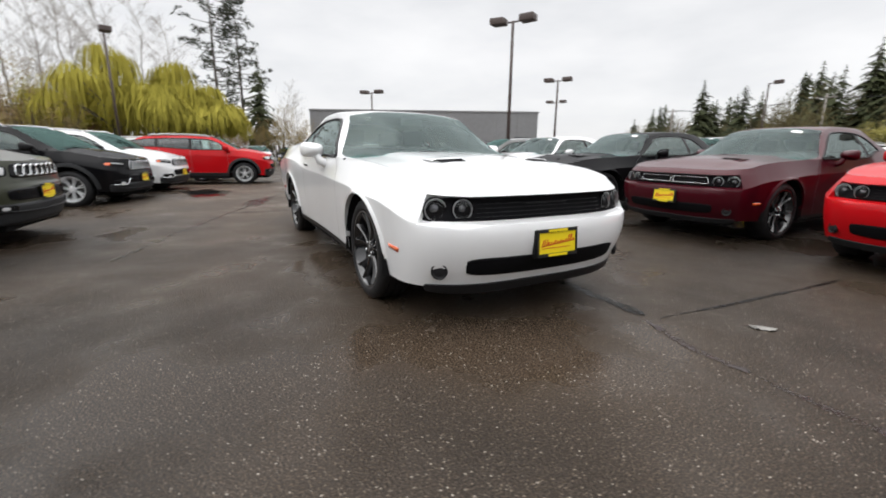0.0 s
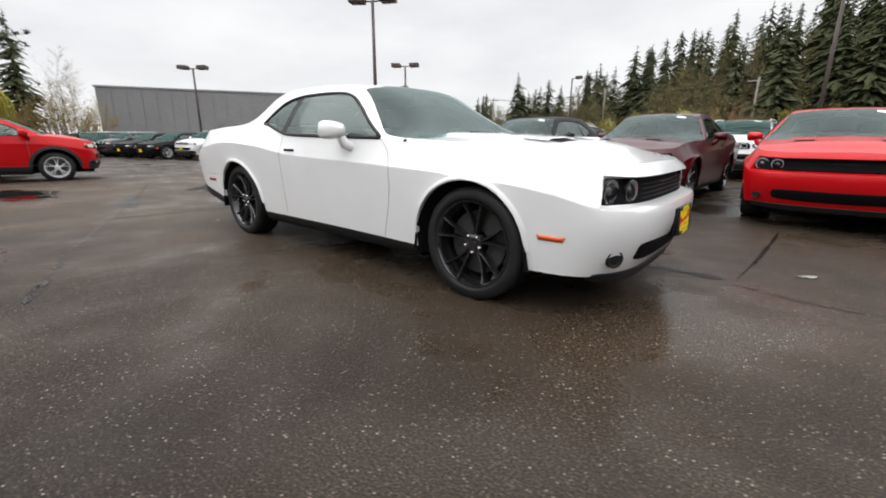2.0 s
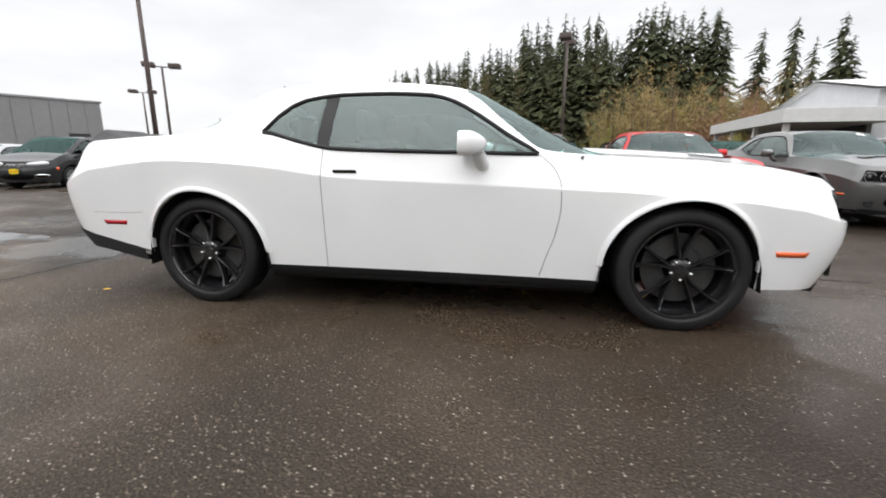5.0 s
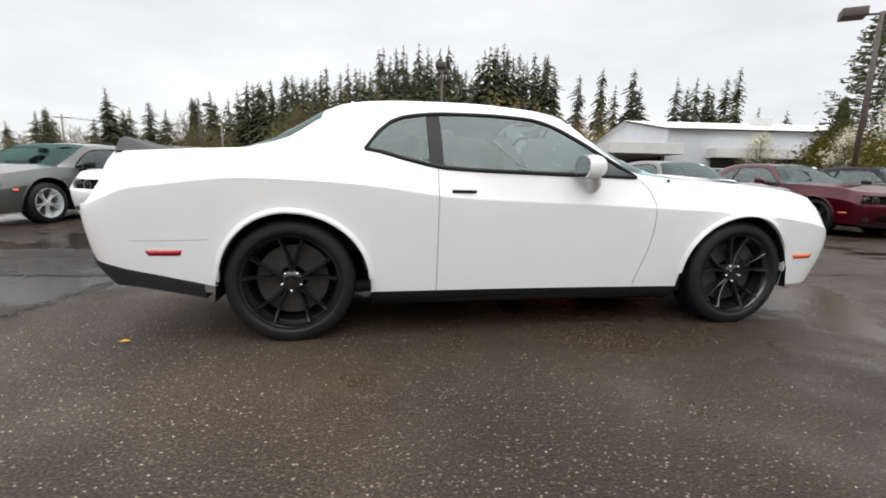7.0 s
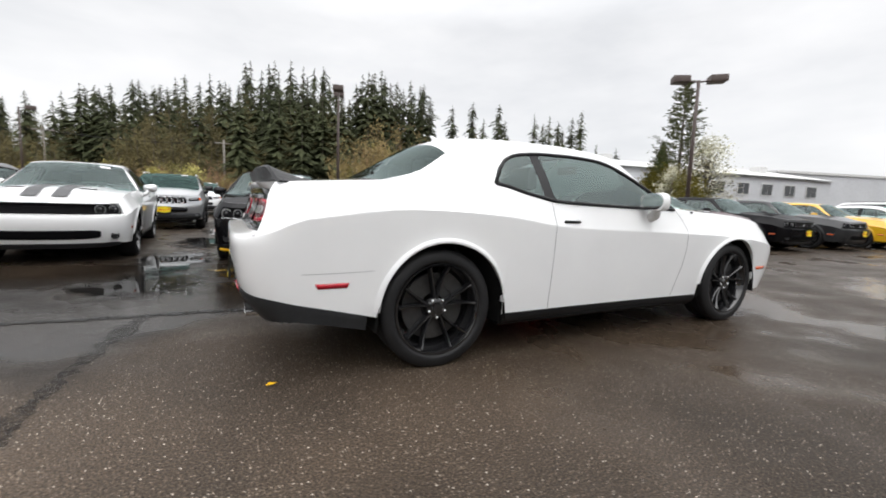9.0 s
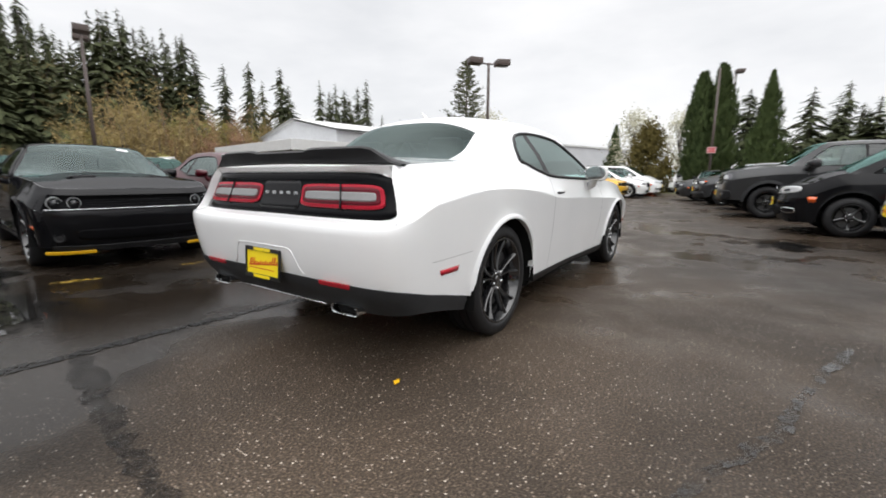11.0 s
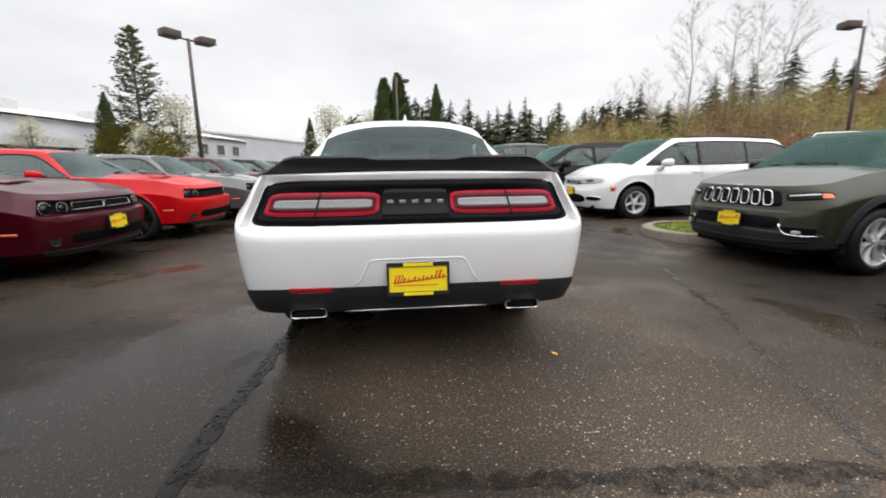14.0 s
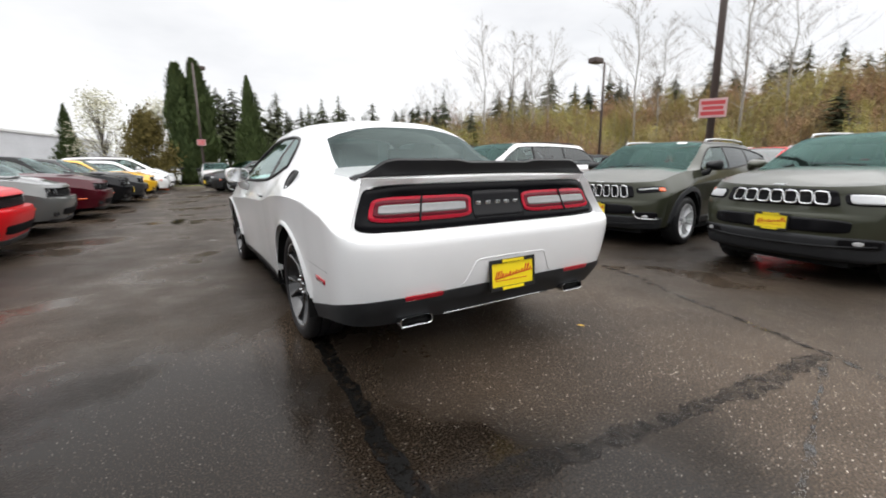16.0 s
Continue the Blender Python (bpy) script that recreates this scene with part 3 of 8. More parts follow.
def licence_plate(car, m, frame_mat=None, big=True):
    """A yellow dealer plate: a black frame and rows of red print as plain bars. m: x to the plate's right, y up, z out."""
    bm = bmesh.new()
    for r in ((-0.157, 0.157, 0.064, 0.084, 0, 0.012), (-0.157, 0.157, -0.084, -0.064, 0, 0.012), (-0.157, -0.146, -0.064, 0.064, 0, 0.012), (0.146, 0.157, -0.064, 0.064, 0, 0.012)):
        box(bm, *r)
    bmesh.ops.transform(bm, matrix=m, verts=bm.verts)
    plate = part("number_plate", bm, PLATE_K, car, smooth=False)
    bm = boxes((-0.146, 0.146, -0.064, 0.064, 0.0, 0.006), (-0.075, 0.075, 0.066, 0.082, 0.004, 0.0135), (-0.075, 0.075, -0.082, -0.066, 0.004, 0.0135), bevel=0.0)
    bmesh.ops.transform(bm, matrix=m, verts=bm.verts)
    part("plate_face", bm, PLATE_Y, plate, smooth=False)
    if big:
        bm = bmesh.new()
        # a slanted brush-like mark in place of the dealer's name
        rnd = random.Random(4)
        x = -0.125
        tall = True
        while x < 0.12:
            w = rnd.uniform(0.010, 0.022)
            h = 0.042 if tall else rnd.uniform(0.014, 0.026)
            base = -0.022 + 0.10 * (x + 0.125)
            vs = box(bm, x, x + w * 0.55, base, base + h, 0.006, 0.0075)
            for v in vs:
                v.co.x += 0.35 * (v.co.y - base)
            vs = box(bm, x, x + w + 0.006, base, base + 0.006, 0.006, 0.0075)
            x += w + 0.002
            tall = rnd.random() < 0.2
        box(bm, -0.12, 0.10, -0.034, -0.030, 0.006, 0.0075)
        bmesh.ops.transform(bm, matrix=m, verts=bm.verts)
        part("printed_mark", bm, PLATE_R, plate, smooth=False)
    return plate


def facing(p, yaw, tilt=0.0):
    """A frame for plates and signs at p that faces the compass direction yaw (degrees from x)."""
    z = Vector((math.cos(radians(yaw)) * math.cos(radians(tilt)), math.sin(radians(yaw)) * math.cos(radians(tilt)), math.sin(radians(tilt))))
    x = Vector((-math.sin(radians(yaw)), math.cos(radians(yaw)), 0))
    y = z.cross(x)
    m = Matrix((x, y, z)).transposed().to_4x4()
    m.translation = p
    return m


def seat(car, x, y, w=0.5, h=0.62, z=0.32, mat=None):
    bm = bmesh.new()
    box(bm, x - 0.25, x + 0.27, y - w / 2, y + w / 2, z, z + 0.2, bevel=0.05)
    vs = box(bm, x - 0.36, x - 0.2, y - w / 2, y + w / 2, z + 0.14, z + 0.14 + h, bevel=0.05)
    bmesh.ops.transform(bm, matrix=Matrix.Rotation(0.0, 4, "Y"), verts=bm.verts)
    for v in bm.verts:
        if v.co.z > z + 0.22:
            v.co.x -= 0.28 * (v.co.z - z - 0.22)
    ob = part("seat", bm, mat or CABIN, car, angle=50)
    bm = bmesh.new()
    box(bm, x - 0.56, x - 0.46, y - 0.13, y + 0.13, z + h + 0.16, z + h + 0.34, bevel=0.04)
    part("headrest", bm, mat or CABIN, ob, angle=50)
    return ob


def cabin(car, s, dash_x, wheel_y, rows, floor_z=0.30, width=0.72):
    bm = bmesh.new()
    box(bm, dash_x - 0.32, dash_x + 0.12, -width, width, floor_z + 0.3, s.zt(dash_x) - 0.015, bevel=0.05)
    part("dashboard", bm, CABIN, car, angle=50)
    bm = boxes((s.win_r - 0.55, dash_x, -width, width, floor_z - 0.05, floor_z))
    part("cabin_floor", bm, CABIN, car)
    bm = bmesh.new()
    m = Matrix.Translation((dash_x - 0.42, wheel_y, s.zt(dash_x) - 0.08)) @ Matrix.Rotation(radians(-66), 4, "Y")
    pts = [m @ Vector((0.18 * math.cos(2 * math.pi * k / 24), 0.18 * math.sin(2 * math.pi * k / 24), 0)) for k in range(25)]
    tube(bm, pts, 0.015, 8, caps=False)
    for a in (0.2, math.pi - 0.2, -math.pi / 2):
        tube(bm, [m @ Vector((0, 0, -0.02)), m @ Vector((0.18 * math.sin(a), 0.18 * math.cos(a), 0))], 0.016, 6)
    part("steering_wheel", bm, CABIN, car)
    for x, n in rows:
        for k in range(n):
            y = (-0.37, 0.37)[k] if n == 2 else (-0.45, 0.0, 0.45)[k]
            seat(car, x, y, z=floor_z + 0.02)
    bm = bmesh.new()
    box(bm, s.ws_top + 0.06, s.ws_top + 0.09, -0.12, 0.12, s.zm(s.ws_top) - 0.13, s.zm(s.ws_top) - 0.06, bevel=0.01)
    part("rear_view_mirror", bm, CABIN, car, angle=50)


def running_gear(car, s, rear_in=0.14, low=0.2):
    """Floor pan and wheel wells: what closes the car from below."""
    bm = bmesh.new()
    wi = s.w(0) - 0.30
    x1, x0 = s.xf(0.4) - 0.14, s.xr(0.45) + rear_in
    box(bm, x0, x1, -wi, wi, low, 0.42, bevel=0.03)
    box(bm, s.axle_r + s.arch_in, s.axle_f - s.arch_in, -s.w(0) + 0.055, s.w(0) - 0.055, low, 0.42, bevel=0.02)
    part("floor_pan", bm, UNDER, car, angle=40)
    for cx in (s.axle_f, s.axle_r):
        for side in (-1, 1):
            bm = bmesh.new()
            rows = []
            for y in (s.w(cx) - 0.03, s.w(cx) - 0.34):
                row = []
                for k in range(13):
                    a = radians(180 * k / 12)
                    c = math.cos(a)
                    r = s.arch_in if (c < 0) == (cx > 0) else s.arch_out
                    row.append(Vector((cx + (r + 0.012) * c, side * y, s.hub - 0.1 * (1 - math.sin(a)) + (s.arch_z + 0.012) * math.sin(a))))
                rows.append(row)
            v = grid_mesh(bm, rows)
            bm.faces.new(v[1])
            part("wheel_well", bm, UNDER, car)


def roof_point(s, x, y, up=0.005):
    """A point on the windshield or roof at x, y."""
    pts = sorted((abs(p.y), p.z) for p in s.section(x)[7:])
    a = abs(y)
    for (y0, z0), (y1, z1) in zip(pts, pts[1:]):
        if y0 <= a <= y1:
            return Vector((x, y, z0 + (z1 - z0) * (a - y0) / max(1e-6, y1 - y0) + up))
    return Vector((x, y, pts[-1][1] + up))


def wipers(car, s, x=None):
    x = x or s.hood_r + 0.03
    for y in (-0.42, 0.22):
        bm = bmesh.new()
        tube(bm, [(x + 0.05, y + 0.05, s.zm(x) - 0.012), (x + 0.03 - 0.10 * (y - 0.2) ** 2, y - 0.20, s.zm(x) + 0.004 - 0.10 * (y - 0.2) ** 2), (x + 0.02 - 0.12 * (y - 0.45) ** 2, y - 0.45, s.zm(x) + 0.012 - 0.09 * (y - 0.45) ** 2)], 0.008, 5)
        part("wiper", bm, TRIM, car)


def repaint(car, old, fresh, swaps=()):
    """Gives the copy of a car its own paint (and other swaps of materials), slot by slot."""
    table = {old.name: fresh, **{a.name: b for a, b in swaps}}
    for o in car.children_recursive:
        if o.type == "MESH" and o.material_slots and o.material_slots[0].material.name in table:
            o.material_slots[0].link = "OBJECT"
            o.material_slots[0].material = table[o.data.materials[0].name]

# ---- ground: one sheet of wet asphalt out to the horizon ----
FALL_S = curve_of((-40, -0.34), (-16, -0.20), (-11, -0.10), (-6, -0.09), (-3, -0.06), (0, -0.05), (3, 0.0), (6, 0.015))
FALL_N = curve_of((-40, -0.30), (-16, -0.15), (-9, -0.03), (-6, 0.0))


def ground_z(x, y):
    """The lot falls away gently to the west, and a little under the southern row."""
    south = step(-2.6, -4.6, y)
    return FALL_S(x) * south + FALL_N(x) * (1 - south) * max(step(1.6, 3.6, y), step(-5.0, -8.0, x))


# x, y, inner and outer radius, amount of darker, wetter (+) and paler (-) stretches of the lot
# their tones paint in shade and reflections of cars, and pale sky sheen
STRETCHES = ((-3.2, 1.8, 1.0, 2.4, 1.2), (-2.4, 3.6, 0.8, 2.2, 0.7), (2.0, -2.6, 0.8, 1.6, 0.45), (-3.7, 0.5, 0.5, 1.3, 0.75), (-5.5, -1.3, 1.2, 3.0, -0.8), (-9.5, 0.0, 2.0, 4.0, -0.9), (4.0, -2.6, 0.5, 2.0, 0.5), (-2.5, -0.6, 0.8, 1.8, -1.0), (-0.9, -1.9, 0.5, 1.5, -0.2), (1.2, 4.6, 0.9, 2.2, 0.8), (4.2, 4.4, 0.9, 2.2, 0.8), (-5.8, 3.0, 0.8, 2.6, 0.6), (-7.5, -3.6, 0.8, 2.4, 0.7), (-1.6, -4.0, 0.6, 1.6, 0.6))


def asphalt_material():
    m = bpy.data.materials.new("wet_asphalt")
    m.use_nodes = True
    n, l = m.node_tree.nodes, m.node_tree.links
    b = n["Principled BSDF"]
    co = n.new("ShaderNodeTexCoord")

    def tex(kind, scale, detail=4.0):
        t = n.new(kind)
        t.inputs["Scale"].default_value = scale
        if kind == "ShaderNodeTexNoise":
            t.inputs["Detail"].default_value = detail
        l.new(co.outputs["Object"], t.inputs["Vector"])
        return t

    def ramp(src, stops):
        r = n.new("ShaderNodeValToRGB")
        while len(r.color_ramp.elements) < len(stops):
            r.color_ramp.elements.new(0.5)
        for e, (p, c) in zip(r.color_ramp.elements, stops):
            e.position, e.color = p, (*c, 1) if len(c) == 3 else c
        l.new(src, r.inputs["Fac"])
        return r

    # aggregate: pale and brown chips in a dark binder
    chips = tex("ShaderNodeTexVoronoi", 85)
    fine = tex("ShaderNodeTexNoise", 110, 4)
    patch = tex("ShaderNodeTexNoise", 0.55, 5)
    patch2 = tex("ShaderNodeTexNoise", 2.3, 4)
    base = ramp(fine.outputs["Fac"], [(0.32, (0.013, 0.0101, 0.0077)), (0.54, (0.042, 0.0328, 0.0250)), (0.74, (0.125, 0.098, 0.075))])
    tint = ramp(patch.outputs["Fac"], [(0.3, (0.62, 0.61, 0.60)), (0.7, (1.35, 1.24, 1.12))])
    mul = n.new("ShaderNodeMix")
    mul.data_type, mul.blend_type = "RGBA", "MULTIPLY"
    mul.inputs["Factor"].default_value = 1.0
    l.new(base.outputs["Color"], mul.inputs["A"])
    l.new(tint.outputs["Color"], mul.inputs["B"])
    # broad ragged-edged tones: wetness with painted-in shade and reflections (+), sky sheen (-)
    shift = tex("ShaderNodeTexNoise", 0.8, 3)
    moved = n.new("ShaderNodeVectorMath")
    moved.operation = "MULTIPLY_ADD"
    moved.inputs[1].default_value = (1.6, 1.6, 0.0)
    l.new(shift.outputs["Color"], moved.inputs[0])
    l.new(co.outputs["Object"], moved.inputs[2])
    shade_damp = None
    for cx, cy, r0, r1, amount in STRETCHES:
        far = n.new("ShaderNodeVectorMath")
        far.operation = "DISTANCE"
        far.inputs[1].default_value = (cx + 0.8, cy + 0.8, 0.0)
        l.new(moved.outputs["Vector"], far.inputs[0])
        k = n.new("ShaderNodeMapRange")
        k.interpolation_type = "SMOOTHSTEP"
        k.inputs["From Min"].default_value, k.inputs["From Max"].default_value = r0, r1
        k.inputs["To Min"].default_value, k.inputs["To Max"].default_value = amount, 0.0
        l.new(far.outputs["Value"], k.inputs["Value"])
        if shade_damp is None:
            shade_damp = k.outputs["Result"]
        else:
            plus = n.new("ShaderNodeMath")
            plus.operation = "ADD"
            l.new(shade_damp, plus.inputs[0])
            l.new(k.outputs["Result"], plus.inputs[1])
            shade_damp = plus.outputs["Value"]
    tone = n.new("ShaderNodeMapRange")
    tone.inputs["From Min"].default_value, tone.inputs["From Max"].default_value = -1.0, 1.0
    tone.inputs["To Min"].default_value, tone.inputs["To Max"].default_value = 1.7, 0.3
    l.new(shade_damp, tone.inputs["Value"])
    toned = n.new("ShaderNodeVectorMath")
    toned.operation = "SCALE"
    l.new(tone.outputs["Result"], toned.inputs["Scale"])
    sep = n.new("ShaderNodeSeparateColor")
    l.new(chips.outputs["Color"], sep.inputs["Color"])
    pick = ramp(sep.outputs["Red"], [(0.76, (0, 0, 0)), (0.86, (1, 1, 1))])
    near = ramp(chips.outputs["Distance"], [(0.25, (1, 1, 1)), (0.42, (0, 0, 0))])
    both = n.new("ShaderNodeMath")
    both.operation = "MULTIPLY"
    l.new(pick.outputs["Color"], both.inputs[0])
    l.new(near.outputs["Color"], both.inputs[1])
    chip_col = ramp(sep.outputs["Green"], [(0.0, (0.09, 0.067, 0.050)), (0.7, (0.18, 0.146, 0.113)), (1.0, (0.42, 0.375, 0.32))])
    mix = n.new("ShaderNodeMix")
    mix.data_type = "RGBA"
    l.new(both.outputs["Value"], mix.inputs["Factor"])
    l.new(mul.outputs["Result"], mix.inputs["A"])
    l.new(chip_col.outputs["Color"], mix.inputs["B"])
    l.new(mix.outputs["Result"], toned.inputs[0])
    l.new(toned.outputs["Vector"], b.inputs["Base Color"])
    # water film: smoother in broad patches
    wet = n.new("ShaderNodeMath")
    wet.operation = "ADD"
    l.new(patch.outputs["Fac"], wet.inputs[0])
    half = n.new("ShaderNodeMath")
    half.operation = "MULTIPLY"
    half.inputs[1].default_value = 0.5
    l.new(patch2.outputs["Fac"], half.inputs[0])
    l.new(half.outputs["Value"], wet.inputs[1])
    wetter = n.new("ShaderNodeMath")
    wetter.operation = "MULTIPLY_ADD"
    wetter.inputs[1].default_value = 0.10
    l.new(shade_damp, wetter.inputs[0])
    l.new(wet.outputs["Value"], wetter.inputs[2])
    wet = wetter
    rough = ramp(wet.outputs["Value"], [(0.60, (0.56, 0.56, 0.56)), (0.78, (0.40, 0.40, 0.40)), (0.90, (0.14, 0.14, 0.14))])
    l.new(rough.outputs["Color"], b.inputs["Roughness"])
    depth = ramp(wet.outputs["Value"], [(0.66, (1, 1, 1)), (0.88, (0.12, 0.12, 0.12))])
    bump = n.new("ShaderNodeBump")
    bump.inputs["Distance"].default_value = 0.004
    l.new(depth.outputs["Color"], bump.inputs["Strength"])
    rise = n.new("ShaderNodeMath")
    rise.operation = "SUBTRACT"
    l.new(fine.outputs["Fac"], rise.inputs[0])
    l.new(chips.outputs["Distance"], rise.inputs[1])
    l.new(rise.outputs["Value"], bump.inputs["Height"])
    l.new(bump.outputs["Normal"], b.inputs["Normal"])
    b.inputs["Specular IOR Level"].default_value = 0.17
    return m


ASPHALT = asphalt_material()


def make_ground():
    def ticks(lo, hi):
        t = [i * 0.5 for i in range(int(lo * 2), int(hi * 2) + 1)]
        for d in (4, 12, 30, 80, 250, 900, 2500):
            t = [lo - d] + t + [hi + d]
        return sorted(t)
    bm = bmesh.new()
    xs, ys = ticks(-24, 18), ticks(-12, 16)
    grid_mesh(bm, [[Vector((x, y, ground_z(x, y))) for x in xs] for y in ys])
    bmesh.ops.recalc_face_normals(bm, faces=bm.faces)
    for f in bm.faces:
        if f.normal.z < 0:
            f.normal_flip()
    return tagged(part("ground", bm, ASPHALT), "wet dark asphalt of a car lot", "ground", kind="structure")


make_ground()

# ---- the two-door muscle coupe ----
COUPE = Shell(
    axle_f=1.473, axle_r=-1.473, hub=0.355, arch_in=0.45, arch_out=0.385, arch_z=0.408, flare=0.012, p=3.3, p_r=7.0, lean=0.9, tuck=0.05, low=0.27,
    xa_f=1.88, xa_r=-1.92, cuts=(0.785, -0.63), doors=((-0.63, 0.785),), crown=0.035, bulge=0.022, hood_r=0.93,
    w=curve_of((1.9, 0.91), (1.473, 0.94), (1.0, 0.93), (0.5, 0.92), (0, 0.915), (-0.5, 0.922), (-1.0, 0.94), (-1.473, 0.953), (-1.92, 0.936)),
    yt=curve_of((2.4, 0.79), (1.9, 0.80), (1.5, 0.82), (1.0, 0.84), (0.7, 0.865), (0, 0.878), (-0.5, 0.87), (-1.05, 0.80), (-1.5, 0.79), (-1.92, 0.815)),
    zb=curve_of((2.42, 0.27), (2.0, 0.265), (1.85, 0.262), (1.0, 0.272), (-1.0, 0.285), (-1.83, 0.335), (-1.92, 0.354), (-2.1, 0.395), (-2.3, 0.44), (-2.43, 0.475), (-2.58, 0.505)),
    zc=curve_of((2.45, 0.64), (2.25, 0.655), (2.0, 0.715), (1.4, 0.775), (0.8, 0.805), (0.16, 0.826), (-0.5, 0.85), (-1.03, 0.915), (-1.62, 0.94), (-2.1, 0.91), (-2.28, 0.875), (-2.45, 0.80), (-2.58, 0.79)),
    zt=curve_of((2.4, 0.862), (2.2, 0.88), (1.9, 0.925), (1.5, 0.962), (1.0, 0.985), (0.7, 0.992), (0, 1.003), (-0.56, 1.018), (-0.80, 1.062), (-1.05, 1.118), (-1.3, 1.122), (-1.75, 1.10), (-2.2, 1.075), (-2.5, 1.058)),
    xf=curve_of((0.18, 2.30), (0.27, 2.34), (0.40, 2.41), (0.55, 2.45), (0.61, 2.447), (0.64, 2.438), (0.71, 2.428), (0.78, 2.405), (0.82, 2.37), (0.87, 2.30)),
    rec_f=curve_of((0.642, 0.0), (0.657, 0.095), (0.785, 0.09), (0.802, 0.0)),
    xr=curve_of((0.24, -2.38), (0.36, -2.46), (0.46, -2.525), (0.60, -2.562), (0.76, -2.58), (0.80, -2.56), (0.92, -2.505), (1.0, -2.485), (1.06, -2.44)),
    rec_r=curve_of((0.79, 0.0), (0.806, 0.084), (1.012, 0.078), (1.045, 0.0)),
    gh_f=1.06, gh_r=-1.80, win_f=0.65, win_r=-1.05, ws_top=0.215, rw_top=-1.31, pillars_x=(-0.595, -0.68),
    panes=((-0.595, 0.65), (-1.05, -0.68)), pane_glass=None,
    yu=curve_of((0.65, 0.862), (0.48, 0.808), (0.30, 0.728), (0.13, 0.658), (0.0, 0.634), (-0.3, 0.622), (-0.68, 0.634), (-0.80, 0.642), (-0.90, 0.672), (-0.99, 0.735), (-1.05, 0.80)),
    zu=curve_of((0.65, 0.998), (0.48, 1.098), (0.30, 1.218), (0.13, 1.310), (0.0, 1.345), (-0.3, 1.360), (-0.55, 1.356), (-0.68, 1.346), (-0.80, 1.328), (-0.90, 1.288), (-0.99, 1.205), (-1.05, 1.124)),
    ye=curve_of((1.06, 0.83), (0.95, 0.835), (0.70, 0.825), (0.475, 0.72), (0.27, 0.625), (0.0, 0.575), (-0.4, 0.555), (-1.13, 0.565), (-1.3, 0.585), (-1.8, 0.675)),
    ze=curve_of((1.06, 0.987), (0.95, 0.99), (0.70, 1.012), (0.475, 1.165), (0.27, 1.335), (0.18, 1.382), (0.0, 1.415), (-0.4, 1.440), (-0.8, 1.434), (-1.0, 1.414), (-1.2, 1.362), (-1.31, 1.305), (-1.53, 1.170), (-1.8, 1.10)),
    zm=curve_of((1.08, 0.992), (0.93, 1.045), (0.68, 1.190), (0.45, 1.318), (0.215, 1.420), (0, 1.445), (-0.3, 1.458), (-0.7, 1.472), (-1.0, 1.470), (-1.15, 1.456), (-1.3, 1.405), (-1.5, 1.290), (-1.8, 1.130), (-2.2, 1.095), (-2.5, 1.064)),
    caps=((-1.76, -2.6, True),))


# the front edge of the door, by height
VALANCE = curve_of((-1.92, 0.272), (-2.2, 0.325), (-2.42, 0.352), (-2.58, 0.345))
DOOR_EDGE = curve_of((0.28, 0.685), (0.40, 0.72), (0.55, 0.765), (0.70, 0.785), (0.82, 0.78), (0.90, 0.75), (0.955, 0.70), (0.995, 0.645))


def headliner(car, s):
    """Dark cloth under the roof and inside the rear pillars."""
    xs = [x for x in s.stations() if s.gh_r + 0.12 <= x <= s.ws_top - 0.02]
    bm = bmesh.new()
    rows = []
    for x in xs:
        q = s.section(x)
        half = [Vector((p.x, p.y * 0.97, p.z - 0.018)) for p in (q[4:] if x >= s.rw_top else q[4:8])]
        rows.append(half)
    a = [r for r in rows if len(r) == len(rows[0])]
    b = [r for r in rows if len(r) != len(rows[0])]
    grid_mesh(bm, a)
    if b:
        grid_mesh(bm, [a[-1][:4]] + b)
    mirror_y(bm)
    glue(bm)
    part("headliner", bm, LINER, car, "dark cloth roof lining")


